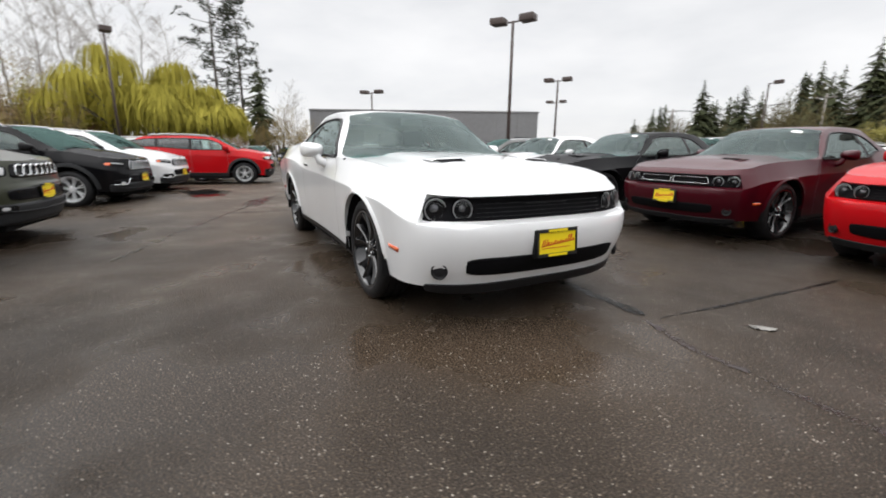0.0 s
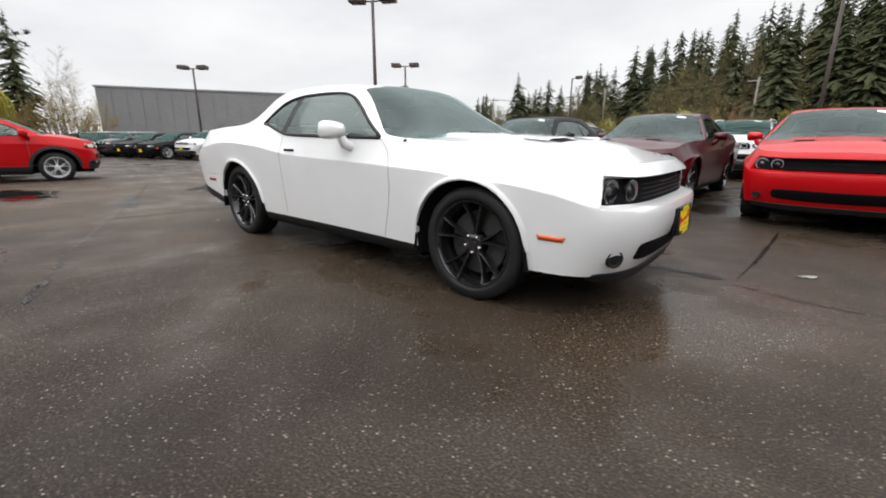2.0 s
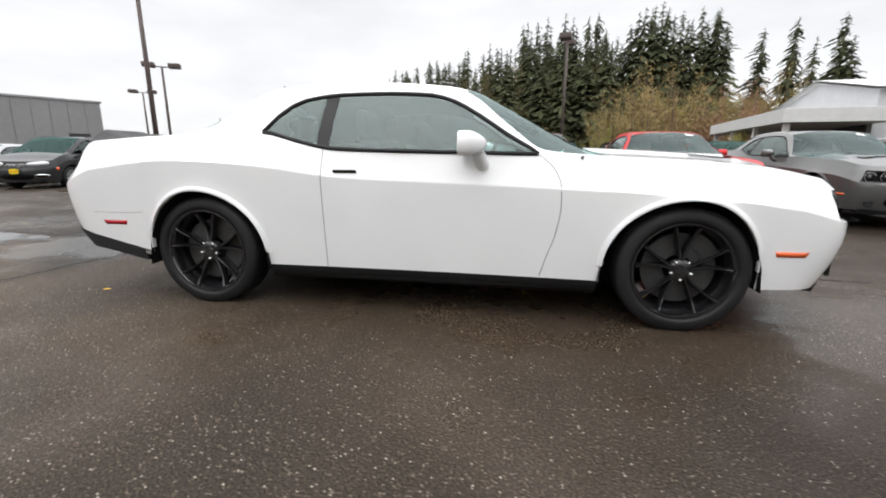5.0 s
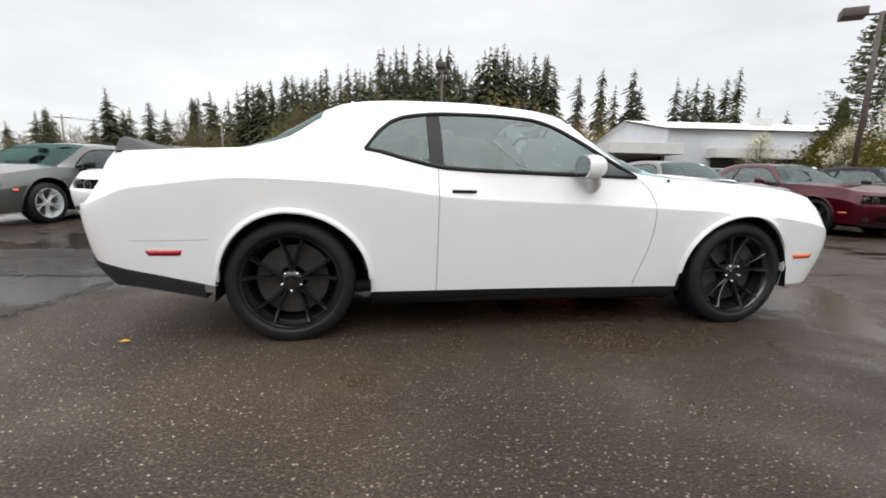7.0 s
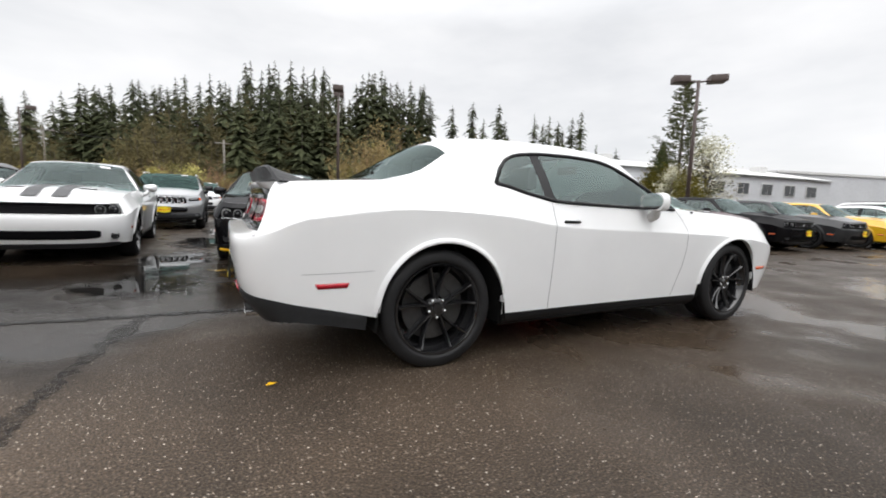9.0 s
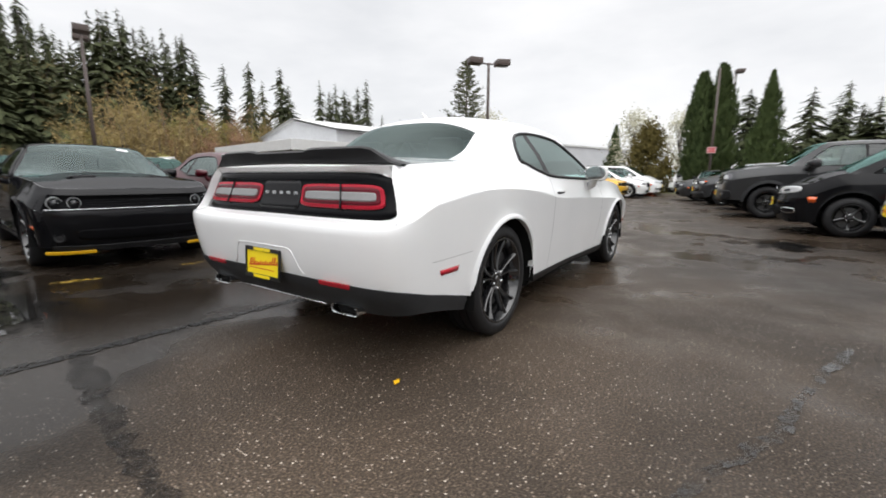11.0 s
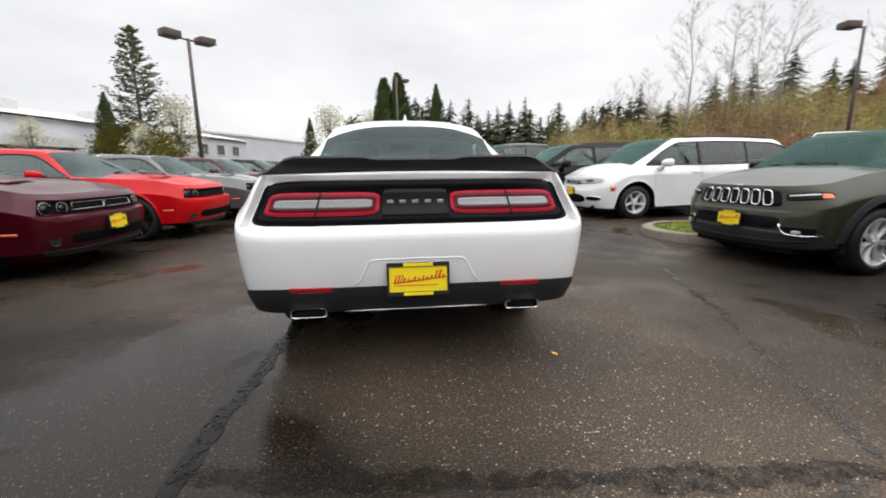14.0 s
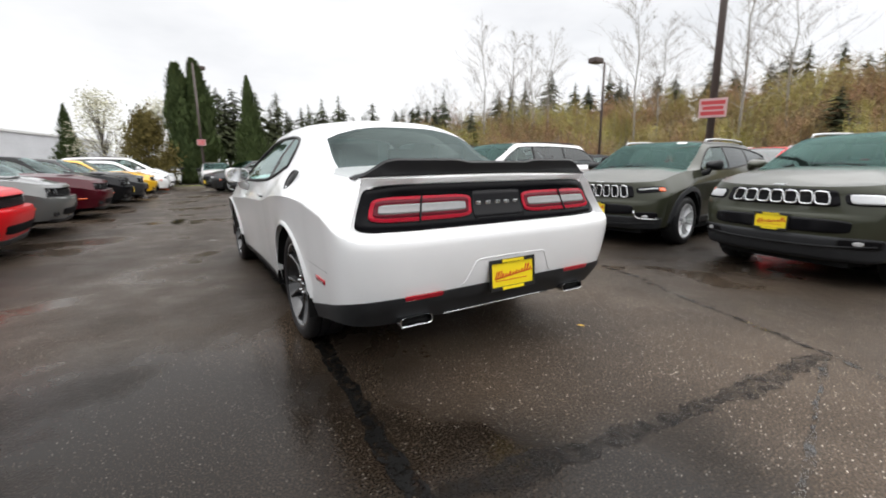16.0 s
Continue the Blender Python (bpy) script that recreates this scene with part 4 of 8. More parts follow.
def make_coupe(paint_mat, rim_face=None, plate_front=True, spoiler=True, split_grille=False):
    s = COUPE
    car = empty("car")
    painted = build_skin(car, s, GLASS, paint_mat, BACKLIGHT)
    headliner(car, s)
    running_gear(car, s, 0.62, low=0.205)
    cabin(car, s, 0.72, 0.38, ((0.0, 2), (-0.85, 2)))
    wipers(car, s)
    for x in (1.473, -1.473):
        for side in (-1, 1):
            make_wheel(car, x, side * 0.900, 0.353, 0.360, 0.274, 0.245, side, RIMBLACK, 5, 0.25, face_mat=rim_face)
    # nose: grille band with four lamps, air intake, fog lamps, lip
    grille = part("grille", s.end_patch("f", -0.888, 0.888, 0.654, 0.795, 0.003, 0.02, 10), MESHBLACK, car)
    bm = bmesh.new()
    for i in range(5):
        z = 0.676 + 0.0250 * i
        tube(bm, [s.end_at("f", -0.56 + 1.12 * k / 16, z, 0.006) for k in range(17)], 0.0022, 4)
    part("grille_slats", bm, TRIM, grille)
    bm = bmesh.new()
    if split_grille:
        for a, b in ((-0.54, -0.02), (0.02, 0.54)):
            pts = [s.end_at("f", a + (b - a) * k / 10, 0.765, 0.012) for k in range(11)] + [s.end_at("f", b - (b - a) * k / 10, 0.690, 0.012) for k in range(11)]
            tube(bm, pts + pts[:1], 0.006, 6, caps=False)
        part("grille_surround", bm, CHROME, grille)
    else:
        tube(bm, [s.end_at("f", -0.2 + 0.4 * k / 8, 0.745, 0.01) for k in range(9)], 0.004, 5)
        part("grille_bar", bm, TRIM, grille)
    for side in (-1, 1):
        headlamp(car, s, side, 0.756, 0.724, 0.066)
        headlamp(car, s, side, 0.604, 0.724, 0.060)
        p = s.end_at("f", side * 0.82, 0.375, 0.0)
        m = Matrix.Translation(p) @ Matrix.Rotation(radians(side * 35), 4, "Z") @ Matrix.Rotation(radians(90), 4, "Y")
        bm = bmesh.new()
        lathe(bm, [(0.050, -0.012), (0.049, 0.010), (0.042, 0.011), (0.038, 0.002), (0.025, 0.006), (0, 0.008)], m, 24)
        part("fog_light", bm, TRIM, car)
        part("side_marker", s.side_patch(1.92, 2.09, 0.457, 0.487, side, 0.004, 0.012), AMBER, car)
        part("side_marker", s.side_patch(-2.20, -2.02, 0.52, 0.548, side, 0.004, 0.012), REDMARK, car)
    part("air_intake", s.end_patch("f", -0.66, 0.66, 0.325, 0.445, 0.004, 0.02, 6, lift=lambda q: 0.03 * q * q), MESHBLACK, car)
    part("front_lip", s.end_patch("f", -0.90, 0.90, 0.205, 0.272, 0.012, 0.06, 6, 40, lift=lambda q: 0.035 * q ** 4), TRIM, car)
    # tail: dark lamp band, lamps, lettered centre, valance, exhausts
    band = part("tail_panel", s.end_patch("r", -0.908, 0.908, 0.803, 1.028, 0.004, 0.02, 9, 48), TAILBLACK, car)
    part("centre_panel", s.end_patch("r", -0.195, 0.195, 0.835, 0.985, 0.008, 0.010, 14, 16), GLOSSBLACK, band)
    for side in (-1, 1):
        lo, hi = sorted((side * 0.208, side * 0.852))
        lamp = part("tail_lamp", s.end_patch("r", lo, hi, 0.853, 0.970, 0.012, 0.010, 6, 30), LAMPRED, car)
        part("lamp_recess", s.end_patch("r", lo + 0.020, hi - 0.020, 0.872, 0.957, 0.0145, 0.006, 7, 26), LAMPDEEP, lamp)
        part("lamp_bar", s.end_patch("r", lo + 0.044, hi - 0.044, 0.892, 0.934, 0.018, 0.006, 8, 24), LAMPCLEAR, lamp)
        mid = (lo + hi) / 2 + side * 0.03
        part("lamp_gap", s.end_patch("r", mid - 0.006, mid + 0.006, 0.851, 0.972, 0.020, 0.010, 30, 4), GLOSSBLACK, lamp)
        lo, hi = sorted((side * 0.47, side * 0.70))
        part("reflector", s.end_patch("r", lo, hi, 0.480, 0.506, 0.014, 0.01, 20, 10), REDMARK, car)
        # flat, wide exhaust tip
        bm = bmesh.new()
        rows = []
        for x, k in ((-2.26, 1.0), (-2.50, 1.0), (-2.508, 1.01), (-2.506, 0.93), (-2.42, 0.90)):
            rows.append([Vector((x, side * (0.560 + 0.092 * k * math.copysign(abs(math.cos(a)) ** 0.4, math.cos(a))), 0.362 + 0.024 * k * math.copysign(abs(math.sin(a)) ** 0.4, math.sin(a)))) for a in [2 * math.pi * q / 24 for q in range(24)]])
        grid_mesh(bm, rows, close=True)
        tip = part("exhaust_tip", bm, CHROME, car, angle=50)
        part("exhaust_inside", boxes((-2.475, -2.40, side * 0.560 - 0.08, side * 0.560 + 0.08, 0.342, 0.382)), UNDER, tip)
    # five small raised bars
    for i in range(5):
        y = 0.139 - 0.0695 * i
        p = s.end_at("r", y / s.w(s.xa_r), 0.918, 0.006)
        bm = boxes((p.x - 0.005, p.x, p.y - 0.017, p.y + 0.017, p.z - 0.008, p.z + 0.008), bevel=0.002)
        part("badge", bm, BADGE, band, smooth=False)
    # valance below the bumper, in satin black
    bm = bmesh.new()
    rows = []
    for i in range(61):
        q = -1 + 2 * i / 60
        a = abs(q)
        c = ("r", 90 * (1 - (1 - a) ** 1.0) if a < 1 else 90)
        side = 1 if q > 0 else -1
        top = s.zb(s.ref(c)) + 0.002
        lowz = VALANCE(s.ref(c))
        rows.append([s.at(c, top, side, 0.004), s.at(c, top, side, 0.010), s.at(c, top - 0.03, side, 0.012), s.at(c, (top + lowz) / 2, side, 0.006), s.at(c, lowz, side, 0.0), s.at(c, lowz, side, -0.10)])
    grid_mesh(bm, rows)
    bmesh.ops.recalc_face_normals(bm, faces=bm.faces)
    val = part("rear_valance", bm, PLASTIC, car, angle=40)
    bm = bmesh.new()
    tube(bm, [Vector((s.xr(0.35) - 0.012, -0.38 + 0.76 * k / 8, 0.352)) for k in range(9)], 0.006, 5)
    part("valance_trim", bm, BADGE, val)
    for side in (-1, 1):
        bm = bmesh.new()
        line = [(-1.885, 0.606), (-2.0, 0.602), (-2.14, 0.600), (-2.26, 0.600)]
        grid_mesh(bm, [[s.at(s.column_at(x), z + o, side, 0.0016) for x, z in line] for o in (-0.0011, 0.0011)])
        part("bumper_gap", bm, SEAM, car)
    # rolled lips round the wheel arches
    for cx in (s.axle_f, s.axle_r):
        for side in (-1, 1):
            rows = []
            for k in range(33):
                a = radians(2 + 176 * k / 32)
                c = math.cos(a)
                row = []
                for d, o in ((-0.006, -0.03), (-0.009, 0.003), (-0.004, 0.0065), (0.006, 0.006), (0.018, 0.002), (0.028, -0.004)):
                    r = (s.arch_in if (c < 0) == (cx > 0) else s.arch_out) + d
                    x = cx + r * c
                    z = max(s.zb(x) + 0.004, s.hub + (s.arch_z + d) * math.sin(a))
                    q = s.at(s.column_at(x), z, side, o)
                    row.append(Vector((x, q.y, z)))
                rows.append(row)
            bm = bmesh.new()
            grid_mesh(bm, rows)
            bmesh.ops.recalc_face_normals(bm, faces=bm.faces)
            part("wheel_arch_lip", bm, paint_mat, car, angle=50)
    for side in (-1, 1):
        bm = bmesh.new()
        xs = [s.axle_r + s.arch_in + 0.01 + (s.axle_f - s.arch_in - s.axle_r - s.arch_in - 0.02) * k / 14 for k in range(15)]
        rows = [[s.at(("s", x), s.zb(x) + 0.004, side, 0.004) for x in xs], [s.at(("s", x), s.zb(x) - 0.02, side, 0.006) for x in xs],
                [s.at(("s", x), s.zb(x) - 0.06, side, -0.01) for x in xs], [s.at(("s", x), s.zb(x) - 0.095, side, -0.05) for x in xs], [s.at(("s", x), s.zb(x) - 0.095, side, -0.15) for x in xs]]
        grid_mesh(bm, rows)
        bmesh.ops.recalc_face_normals(bm, faces=bm.faces)
        part("rocker_panel", bm, TRIM, car, angle=40)
        painted.append(mirror_part(car, 0.29, 0.985, 1.048, side, paint_mat))
        bm = bmesh.new()
        p = s.at(("s", -0.478), 0.886, side, 0.006)
        box(bm, -0.55, -0.41, min(p.y, p.y + side * 0.012), max(p.y, p.y + side * 0.012), 0.893, 0.902, bevel=0.003)
        h = part("door_handle", bm, paint_mat, car, angle=40)
        painted.append(h)
        part("handle_recess", boxes((-0.552, -0.408, p.y - 0.004, p.y + 0.004, 0.878, 0.893)), TRIM, h)
        # hood scoop
        hz = lambda x, y: s.zt(x) + s.crown * (1 - (y / 0.80) ** 2) * step(s.xf(0.8) + 0.05, s.xf(0.8) - 0.6, x) + s.bulge * step(s.xf(0.8) - 0.05, s.xf(0.8) - 0.5, x)
        ys = [side * (0.255 + 0.25 * k / 8) for k in range(9)]
        rows = []
        for x, up in ((1.60, 0.002), (1.70, 0.009), (1.79, 0.015), (1.795, 0.012)):
            rows.append([Vector((x - 0.03 * (k / 8), y, hz(x, y) + up * (1 if 0 < k < 8 else 0.15))) for k, y in enumerate(ys)])
        bm = bmesh.new()
        grid_mesh(bm, rows)
        bmesh.ops.recalc_face_normals(bm, faces=bm.faces)
        for f in bm.faces:
            if f.normal.z < 0:
                f.normal_flip()
        scoop = part("hood_scoop", bm, paint_mat, car, angle=40)
        painted.append(scoop)
        bm = bmesh.new()
        rows = [[Vector((x - 0.03 * (k / 8), y, hz(x, y) + up)) for k, y in enumerate(ys) if 0 < k < 8] for x, up in ((1.785, 0.011), (1.81, 0.004), (1.865, 0.0035))]
        grid_mesh(bm, rows)
        bmesh.ops.recalc_face_normals(bm, faces=bm.faces)
        part("scoop_mouth", bm, MESHBLACK, scoop, "black scoop opening")
    # fuel cap on the left haunch
    bm = bmesh.new()
    p = s.at(("s", -1.39), 1.03, 1, 0.0)
    n = Vector((0.0, 0.86, 0.5)).normalized()
    m = Matrix.Translation(p) @ n.to_track_quat("Z", "Y").to_matrix().to_4x4()
    lathe(bm, [(0.078, -0.02), (0.078, 0.008), (0.068, 0.014), (0.060, 0.012), (0.055, 0.004), (0.04, 0.010), (0, 0.013)], m, 28)
    part("fuel_cap", bm, TRIM, car, "black fuel cap")
    # roof fin aerial
    bm = bmesh.new()
    rows = [[Vector((x0, -w, z)), Vector((x1, 0, z)), Vector((x0, w, z)), Vector((x2, 0, z))] for z, x0, x1, x2, w in ((1.43, -1.06, -0.95, -1.13, 0.028), (1.463, -1.08, -1.02, -1.135, 0.02), (1.483, -1.11, -1.08, -1.145, 0.010), (1.502, -1.145, -1.13, -1.155, 0.003))]
    v = grid_mesh(bm, rows, close=True)
    bm.faces.new(v[-1])
    bmesh.ops.recalc_face_normals(bm, faces=bm.faces)
    painted.append(part("roof_aerial", bm, paint_mat, car))
    if not spoiler:
        bm = bmesh.new()
        grid_mesh(bm, [[roof_point(s, x, y) for y in (0.30, 0.37, 0.44)] for x in (0.36, 0.30)])
        bmesh.ops.recalc_face_normals(bm, faces=bm.faces)
        part("windshield_sticker", bm, PAPER, car, "white paper sticker")
    if spoiler:
        bm = bmesh.new()
        rows = []
        for i in range(33):
            q = -1 + 2 * i / 32
            y = 0.80 * q
            fwd = 0.085 * abs(q) ** 3
            top = 1.152 - 0.012 * step(0.33, 0.27, abs(q)) - 0.085 * step(0.76, 1.0, abs(q))
            zb = 1.075 - 0.02 * abs(q) ** 3
            xr = -2.425 + fwd
            rows.append([Vector((xr + 0.25, y, zb + 0.012)), Vector((xr + 0.15, y, zb + 0.25 * (top - zb) + 0.008)), Vector((xr + 0.06, y, zb + 0.72 * (top - zb))), Vector((xr - 0.002, y, top)), Vector((xr - 0.016, y, top - 0.010)), Vector((xr + 0.004, y, zb + 0.006)), Vector((xr + 0.04, y, zb - 0.012)), Vector((xr + 0.2, y, zb - 0.02))])
        v = grid_mesh(bm, rows, close=True)
        bm.faces.new(v[0])
        bm.faces.new(v[-1])
        bmesh.ops.recalc_face_normals(bm, faces=bm.faces)
        part("rear_spoiler", bm, TRIM, car, angle=35)
    # plates
    bm = boxes((2.435, 2.462, -0.165, 0.165, 0.425, 0.595), bevel=0.008)
    if plate_front:
        part("plate_bracket", bm, TRIM, car, angle=40)
        licence_plate(car, facing(Vector((2.464, 0, 0.515)), 0, 4))
    else:
        bm.free()
    bm = bmesh.new()
    line = [(-0.325, 0.512), (-0.30, 0.530), (-0.245, 0.630), (-0.222, 0.643), (0.0, 0.646), (0.222, 0.643), (0.245, 0.630), (0.30, 0.530), (0.325, 0.512)]
    tube(bm, [s.end_at("r", y / s.w(s.xa_r), z, -0.0015) for y, z in line], 0.0045, 6)
    part("plate_recess", bm, paint_mat, car)
    licence_plate(car, facing(Vector((-2.568, 0, 0.540)), 180, 4))
    return car

# ---- other vehicles: one skin with other proportions ----
def shell_of(wb, fo, ro, hw, h, hood_f, hood_r, cowl, roof_f, roof_r, rear, tyre, belt_rise=0.06, doors=(), panes=(), pane_glass=None, p=3.2, p_r=4.0, nose_low=0.26, tail_in=0.12, side_low=0.34, bed=None):
    """A shell from the main sizes: wheelbase, overhangs, half width, height, hood heights, and the stations of the cowl, the roof's ends and the foot of the rear glass."""
    af, ar = wb / 2, -wb / 2
    nose, tail = af + fo, ar - ro
    ai = tyre + 0.085
    top_f = h - 0.03
    win_f, win_r = cowl - 0.30, rear + 0.10
    belt = hood_r
    mid = (roof_f + roof_r) / 2
    pillars = sorted({round(v, 3) for q in panes for v in q} - {win_f, win_r})
    cuts = tuple(sorted({v for q in doors for v in q}))
    return Shell(
        axle_f=af, axle_r=ar, hub=tyre - 0.005, arch_in=ai, arch_out=ai, arch_z=ai, flare=0.012, p=p, p_r=p_r, lean=1.25, tuck=0.05, low=side_low,
        xa_f=af + ai + 0.03, xa_r=ar - ai - 0.03, cuts=cuts, doors=doors, crown=0.045, bulge=0.012, hood_r=cowl - 0.12,
        w=curve_of((nose, hw - 0.06), (af + 0.4, hw - 0.025), (af, hw), (0, hw - 0.012), (ar, hw), (ar - 0.5, hw - 0.025), (tail, hw - 0.05)),
        yt=curve_of((nose, hw - 0.18), (af, hw - 0.11), (cowl, hw - 0.075), (0, hw - 0.055), (ar, hw - 0.07), (tail, hw - 0.12)),
        zb=curve_of((nose, nose_low), (af + ai, side_low - 0.04), (0, side_low), (ar - ai, side_low), (tail, side_low + 0.06)),
        zc=curve_of((nose, hood_f - 0.30), (nose - 0.35, hood_f - 0.22), (cowl, belt - 0.2), (0, belt - 0.17), (ar, belt - 0.11 + belt_rise * 0.6), (tail, belt - 0.14 + belt_rise)),
        zt=curve_of((nose, hood_f - 0.04), (nose - 0.3, hood_f), (cowl, belt), (0, belt + 0.012), (ar, belt + belt_rise), (rear, belt + belt_rise), (tail, belt + belt_rise - 0.02)),
        xf=curve_of((0.15, nose - 0.16), (0.30, nose - 0.05), (0.48, nose), (0.62, nose - 0.005), (hood_f - 0.22, nose - 0.02), (hood_f - 0.05, nose - 0.05), (hood_f + 0.03, nose - 0.13)),
        rec_f=curve_of((hood_f - 0.31, 0.0), (hood_f - 0.28, 0.012), (hood_f - 0.11, 0.012), (hood_f - 0.08, 0.0)),
        xr=curve_of((0.2, tail + 0.10), (0.4, tail + 0.02), (0.6, tail), (0.75, tail + 0.03), (belt + belt_rise, tail + tail_in)),
        rec_r=curve_of((0.0, 0.0), (2.0, 0.0)),
        gh_f=cowl, gh_r=rear, win_f=win_f, win_r=win_r, ws_top=roof_f, rw_top=roof_r, pillars_x=tuple(pillars),
        panes=panes, pane_glass=pane_glass,
        yu=curve_of((win_f, hw - 0.085), (roof_f - 0.05, hw - 0.20), (mid, hw - 0.215), (roof_r, hw - 0.20), (win_r, hw - 0.13)),
        zu=curve_of((win_f, belt + 0.02), ((win_f + roof_f) / 2 - 0.05, (belt + top_f) / 2), (roof_f - 0.12, top_f - 0.115), (mid, top_f - 0.09), (roof_r + 0.12, top_f - 0.12), (win_r + 0.02, belt + belt_rise + 0.12), (win_r, belt + belt_rise + 0.02)),
        ye=curve_of((cowl, hw - 0.16), ((cowl + roof_f) / 2, hw - 0.2), (roof_f, hw - 0.27), (mid, hw - 0.30), (roof_r, hw - 0.26), (rear, hw - 0.19)),
        ze=curve_of((cowl, belt), ((cowl + roof_f) / 2, (belt + top_f) / 2 - 0.005), (roof_f, top_f - 0.045), (mid, top_f - 0.012), (roof_r, top_f - 0.045), (rear, belt + belt_rise)),
        zm=curve_of((cowl + 0.03, belt + 0.01), ((cowl + roof_f) / 2, (belt + top_f) / 2 + 0.035), (roof_f, top_f - 0.012), (mid, h), (roof_r, top_f - 0.012), (rear, belt + belt_rise + 0.02), (tail, belt + belt_rise)),
        caps=((rear + 0.05, tail - 0.2, True),))


def arch_trims(car, s, mat):
    for cx in (s.axle_f, s.axle_r):
        for side in (-1, 1):
            bm = bmesh.new()
            rows = []
            for k in range(0, 25):
                a = radians(180 * k / 24)
                c = math.cos(a)
                row = []
                for d, o in ((0.0, -0.02), (-0.004, 0.016), (0.035, 0.018), (0.062, 0.010), (0.066, -0.006)):
                    r = (s.arch_in if (c < 0) == (cx > 0) else s.arch_out) + d
                    x, z = cx + r * c, max(s.hub - 0.06, s.hub + (s.arch_z + d) * math.sin(a))
                    q = s.at(s.column_at(x), max(z, 0.2), side, o)
                    row.append(Vector((x, q.y, z)))
                rows.append(row)
            grid_mesh(bm, rows)
            bmesh.ops.recalc_face_normals(bm, faces=bm.faces)
            part("wheel_arch_trim", bm, mat, car, angle=45)


def sills(car, s, mat, low=0.20):
    for side in (-1, 1):
        xs = [s.axle_r + s.arch_in + 0.02 + (s.axle_f - s.arch_in - s.axle_r - s.arch_in - 0.04) * k / 12 for k in range(13)]
        bm = bmesh.new()
        grid_mesh(bm, [[s.at(("s", x), s.zb(x) + d, side, o) for x in xs] for d, o in ((0.05, 0.004), (0.045, 0.014), (-0.02, 0.014), (-0.07, -0.01), (s.low * -1 + low, -0.04), (s.low * -1 + low, -0.16))])
        bmesh.ops.recalc_face_normals(bm, faces=bm.faces)
        part("sill_cladding", bm, mat, car, angle=40)


def end_plate(car, s, z, off=0.012, name="licence"):
    p = s.end_at("f", 0.0, z, off)
    licence_plate(car, facing(Vector((p.x, 0, z)), 0, 2))


def tail_end(car, s, zl, zh, s0=0.62, s1=0.97, clad=0.48, clad_mat=None):
    for side in (-1, 1):
        lo, hi = sorted((side * s0, side * s1))
        part("tail_lamp", s.end_patch("r", lo, hi, zl, zh, 0.008, 0.02, 6, 14), LAMPRED, car)
    part("rear_bumper", s.end_patch("r", -0.985, 0.985, 0.27, clad, 0.010, 0.04, 14), clad_mat or PLASTIC, car)


